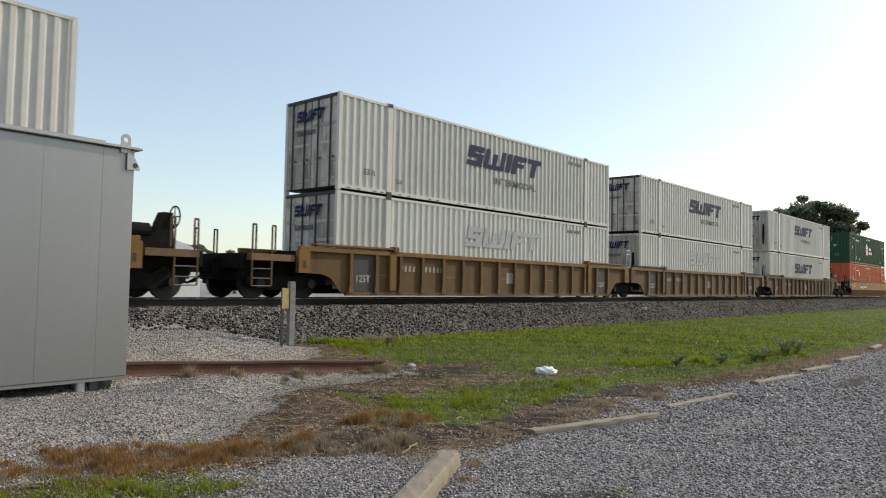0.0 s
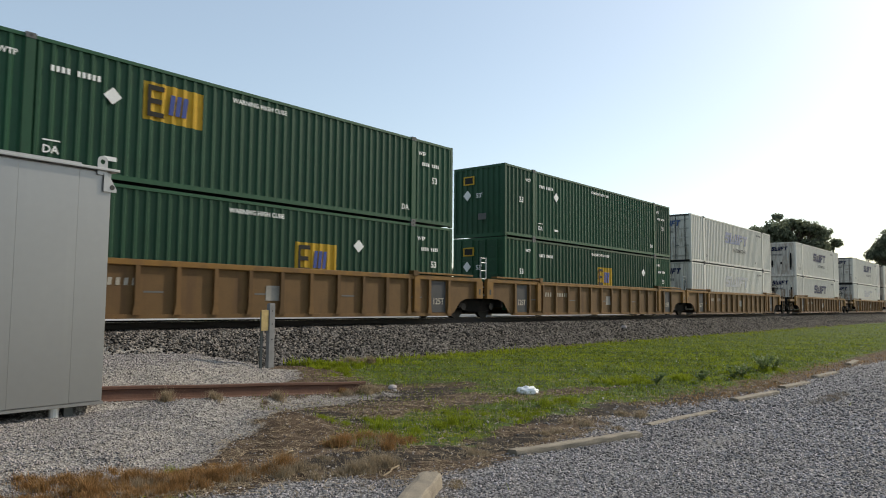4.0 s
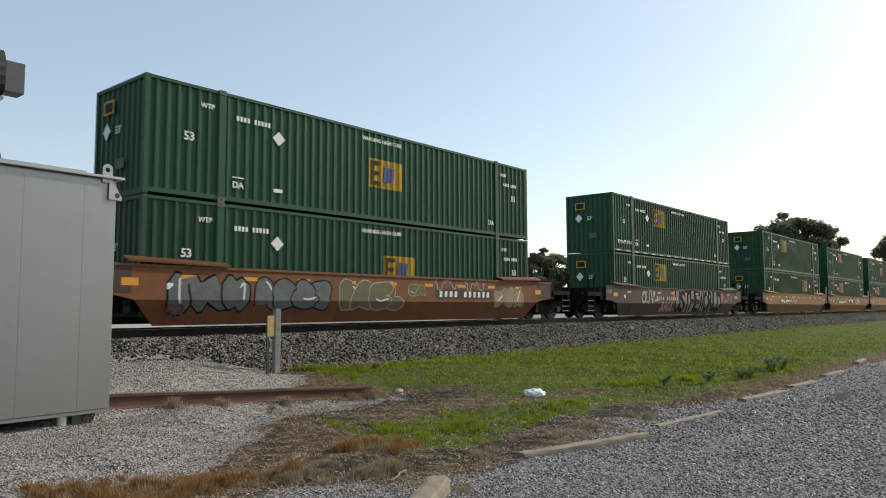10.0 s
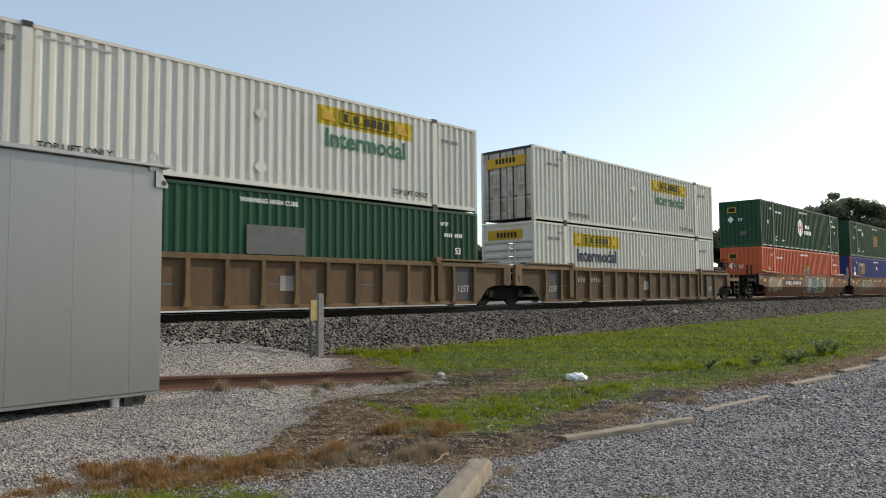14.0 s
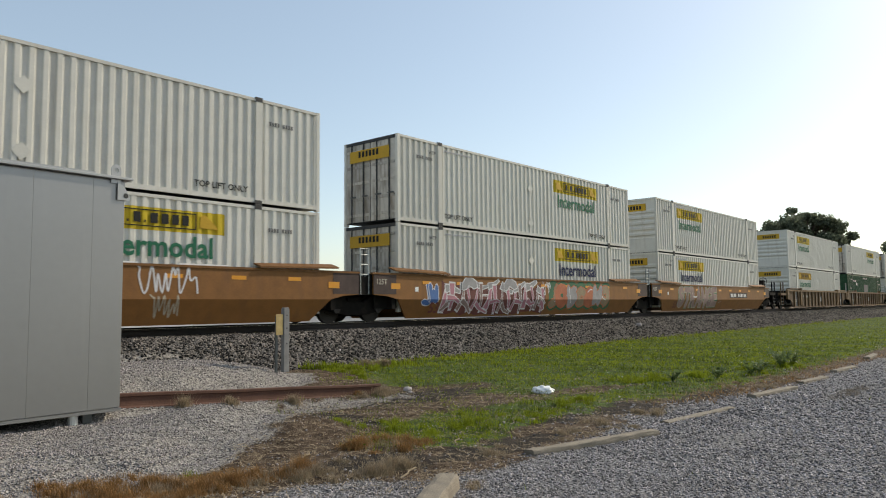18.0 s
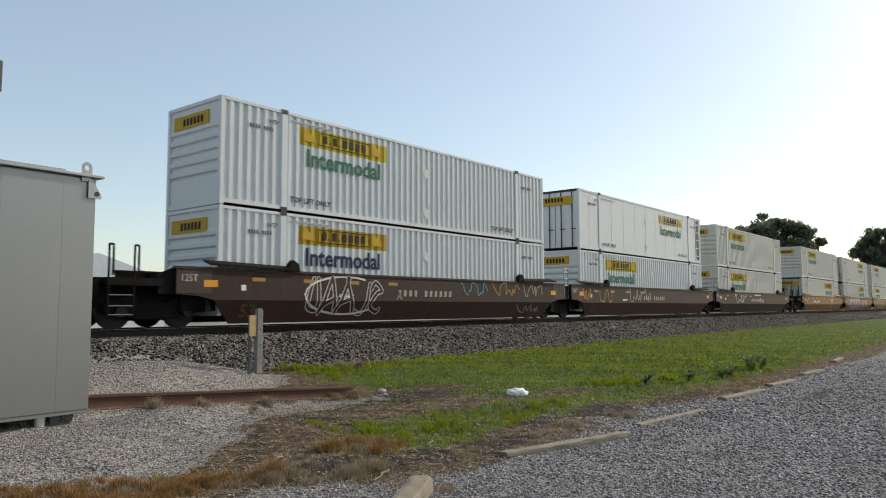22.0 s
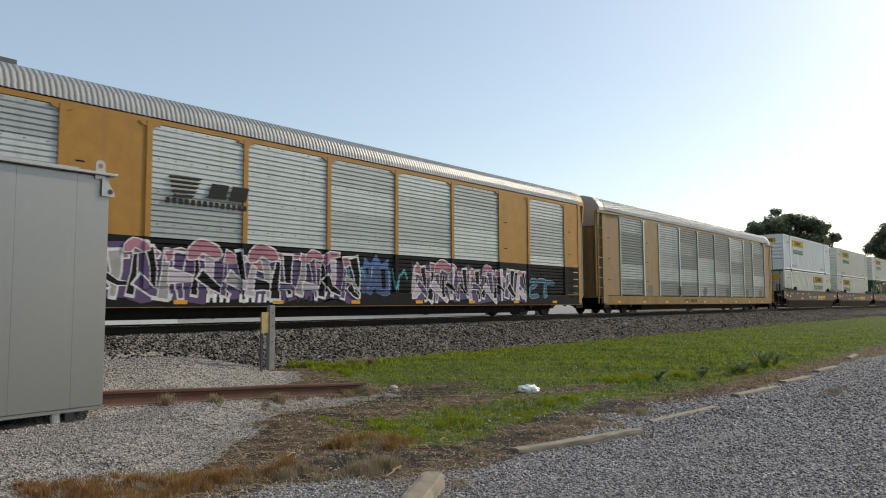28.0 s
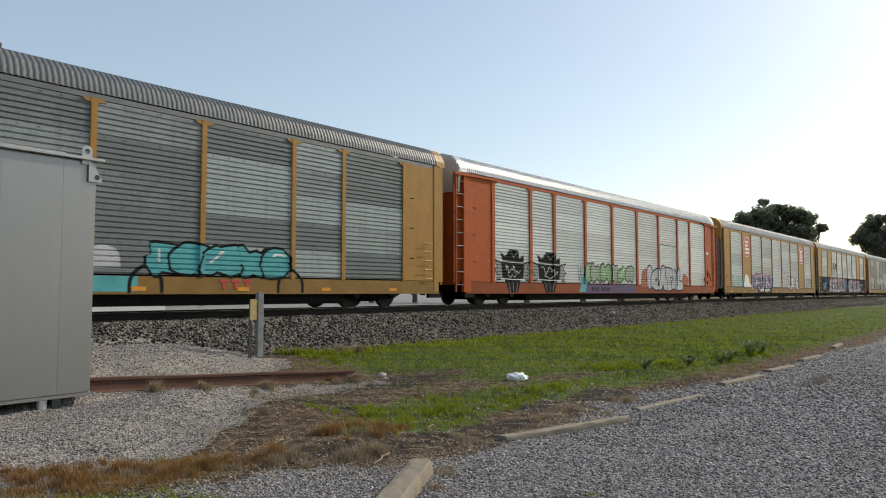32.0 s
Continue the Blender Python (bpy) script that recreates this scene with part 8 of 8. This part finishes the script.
def tuft(cx, cy, r, n, h, material, name, label, lean=1.0):
    """A shaggy tuft: fine blades from several crowns, longest in its middle."""
    k = max(2, int(r / 0.05))
    ca, cr = RNG.uniform(0, 2 * np.pi, k), r * np.sqrt(RNG.uniform(0, 1, k))
    pick = RNG.integers(0, k, n)
    a, q = RNG.uniform(0, 2 * np.pi, n), np.abs(RNG.normal(0, 0.055, n))
    x, y = cx + cr[pick] * np.cos(ca[pick]) + q * np.cos(a), cy + cr[pick] * np.sin(ca[pick]) + q * np.sin(a)
    tall = RNG.uniform(0.45, 1.15, k)[pick] * (1.15 - 0.6 * cr[pick] / r)
    blades(name, x, y, h * RNG.uniform(0.2, 1, n) ** 0.8 * tall, material, label, lean, 0.0017)


RUST_AT = ((2.25, 5.85, 0.35, 0.1), (2.9, 5.75, 0.4, 0.13), (3.2, 5.5, 0.3, 0.12), (3.7, 5.5, 0.25, 0.1), (2.1, 5.75, 0.3, 0.11), (2.45, 5.8, 0.32, 0.14), (2.75, 5.72, 0.34, 0.17), (3.05, 5.62, 0.34, 0.17), (3.35, 5.42, 0.26, 0.13), (3.6, 5.35, 0.2, 0.12), (2.5, 5.4, 0.3, 0.1), (1.7, 5.75, 0.35, 0.12), (3.0, 5.3, 0.3, 0.08), (3.95, 5.35, 0.2, 0.2), (4.1, 5.2, 0.16, 0.16), (5.4, 5.45, 0.26, 0.22), (5.15, 5.5, 0.2, 0.16), (5.65, 5.4, 0.18, 0.14), (7.95, 9.05, 0.3, 0.16))
for cx, cy, r, h in RUST_AT:
    tuft(cx, cy, r * 1.25, int(8500 * r), h, RUSTGRASS, "dead_tuft", "rust-brown dead grass tuft on the dirt")
    tuft(cx + 0.06, cy - 0.08, r, int(1500 * r), h * 0.8, STRAW, "straw_tuft", "pale dry grass tuft")
for cx, cy, r, h in ((4.2, 4.95, 0.2, 0.13), (4.42, 4.8, 0.2, 0.14), (4.62, 4.78, 0.16, 0.12), (4.0, 5.0, 0.2, 0.1), (4.82, 4.72, 0.12, 0.19), (4.95, 4.8, 0.12, 0.12), (4.5, 5.3, 0.4, 0.07), (7.9, 8.75, 0.25, 0.16), (8.4, 8.7, 0.25, 0.14), (5.6, 8.62, 0.08, 0.26), (4.9, 8.6, 0.06, 0.2), (6.6, 8.55, 0.08, 0.16), (9.3, 4.4, 0.3, 0.1), (8.2, 4.35, 0.35, 0.08), (7.3, 4.4, 0.3, 0.09), (6.0, 4.5, 0.3, 0.08), (12.2, 12.9, 0.4, 0.3), (13.4, 4.4, 0.5, 0.08), (15.0, 4.3, 0.6, 0.08), (4.75, 3.85, 0.12, 0.07), (4.3, 3.55, 0.14, 0.05)):
    tuft(cx, cy, r, int(4600 * r) + 80, h * 1.25, STRAW, "straw_tuft", "pale dry grass tuft")
for cx, cy, r, h in ((5.85, 5.45, 0.25, 0.12), (6.2, 5.85, 0.35, 0.15), (6.5, 5.4, 0.35, 0.13), (7.0, 5.6, 0.4, 0.15), (7.5, 5.9, 0.4, 0.12), (7.8, 5.3, 0.35, 0.11), (8.5, 5.5, 0.35, 0.13), (9.1, 5.5, 0.35, 0.15), (9.6, 5.7, 0.3, 0.17), (6.4, 6.6, 0.3, 0.12), (5.8, 6.5, 0.25, 0.1), (2.5, 4.9, 0.35, 0.11), (2.05, 5.15, 0.35, 0.1), (2.85, 4.75, 0.25, 0.12), (3.05, 4.7, 0.15, 0.08), (1.7, 5.3, 0.3, 0.1), (13.2, 6.2, 0.5, 0.2), (12.6, 6.4, 0.35, 0.22), (14.3, 5.6, 0.5, 0.2), (16.0, 5.3, 0.5, 0.2), (18.0, 5.2, 0.6, 0.2), (10.6, 11.8, 0.5, 0.2), (11.4, 12.4, 0.5, 0.26), (10.1, 11.0, 0.4, 0.16), (4.95, 2.55, 0.05, 0.05), (3.35, 5.75, 0.06, 0.14)):
    tuft(cx, cy, r, int(2300 * r) + 40, h, GRASS, "green_tuft", "bright green grass tuft")


def weed(cx, cy, h, seed):
    rr = random.Random(seed)
    w = thing("weed", (cx, cy, float(height(cx, cy))), "dark green leafy weed at the edge of the lot", "weed", "weeds along the verge")
    for k in range(7):
        a = rr.uniform(0, 6.28)
        tip = (0.6 * h * math.cos(a), 0.6 * h * math.sin(a), h * rr.uniform(0.7, 1))
        part("stem", MB().tube([(0, 0, 0), (tip[0] * 0.4, tip[1] * 0.4, tip[2] * 0.6), tip], 0.006, 5), WEED, w)
        for j in range(9):
            t = rr.uniform(0.2, 1)
            b = Vector((tip[0] * t, tip[1] * t, tip[2] * t))
            d = Vector((rr.uniform(-1, 1), rr.uniform(-1, 1), rr.uniform(-0.1, 0.7))).normalized() * rr.uniform(0.07, 0.14)
            s = d.cross(Vector((0, 0, 1))).normalized() * 0.03
            m = d * 0.5 + Vector((0, 0, 0.015))
            leaf = MB()
            leaf.v += [tuple(b), tuple(b + m + s), tuple(b + d), tuple(b + m - s), tuple(b + m * 0.9 + Vector((0, 0, -0.006)))]
            leaf.f += [(0, 1, 4), (1, 2, 4), (2, 3, 4), (3, 0, 4)]
            part("leaf", leaf, WEED, w)


for k, (cx, cy, h) in enumerate(((13.9, 5.15, 0.24), (15.2, 4.95, 0.28), (15.7, 4.95, 0.3), (17.5, 5.05, 0.36), (17.9, 5.1, 0.36), (18.3, 5.0, 0.3), (12.9, 5.6, 0.2))):
    weed(cx, cy, h, k)


def stick(x, y, a, L, seed):
    rr = random.Random(seed)
    pts = [(0, 0, 0.012), (L * 0.35, rr.uniform(-0.03, 0.03), 0.03), (L * 0.7, rr.uniform(-0.04, 0.04), 0.02), (L, 0, 0.03)]
    me = mesh_of("stick", MB().tube(pts, 0.009, 6), STRAW)
    ob = new("stick", me)
    ob.location, ob.rotation_euler = (x, y, float(height(x, y))), (0, 0, a)
    tagged(ob, "bleached dry twig lying on the dirt", "twig", "twigs on the dirt")


stick(4.55, 4.45, 0.35, 0.35, 1)
stick(5.9, 4.95, 0.5, 0.2, 2)
stick(6.8, 4.75, 1.0, 0.25, 3)
stick(4.4, 5.6, 0.6, 0.2, 4)


def pale_stone(x, y, s, seed):
    bm = bmesh.new()
    bmesh.ops.create_icosphere(bm, subdivisions=2, radius=s)
    for v in bm.verts:
        v.co *= 1 + 0.35 * noise.noise(v.co * (1.6 / s) + Vector((seed * 3.1, 0, 0)))
        v.co.z *= 0.6
    me = bpy.data.meshes.new("stone")
    bm.to_mesh(me)
    bm.free()
    me.materials.append(PALE if seed % 2 else DARKB)
    ob = new("stone", me)
    ob.location = (x, y, float(height(x, y)) + s * 0.3)
    tagged(ob, "loose pale stone lying by itself" if seed % 2 else "loose dark stone lying by itself", "stone", "single stones")


for k, (x, y, s) in enumerate(((9.0, 8.55, 0.04), (11.27, 3.47, 0.045), (30.8, 14.9, 0.16), (6.2, 9.6, 0.06), (9.15, 8.75, 0.08))):
    pale_stone(x, y, s, 2 if k == 1 else k + 1)


def motions():
    """The train rolls past at an even pace; all its cars and their loads go with it."""
    for ob, u, z in MOVERS:
        walk(ob, [(t, pose(u + SPEED * t, TRACK_Y, z)) for t in (0, 8, 16, 24, 32)])


motions()
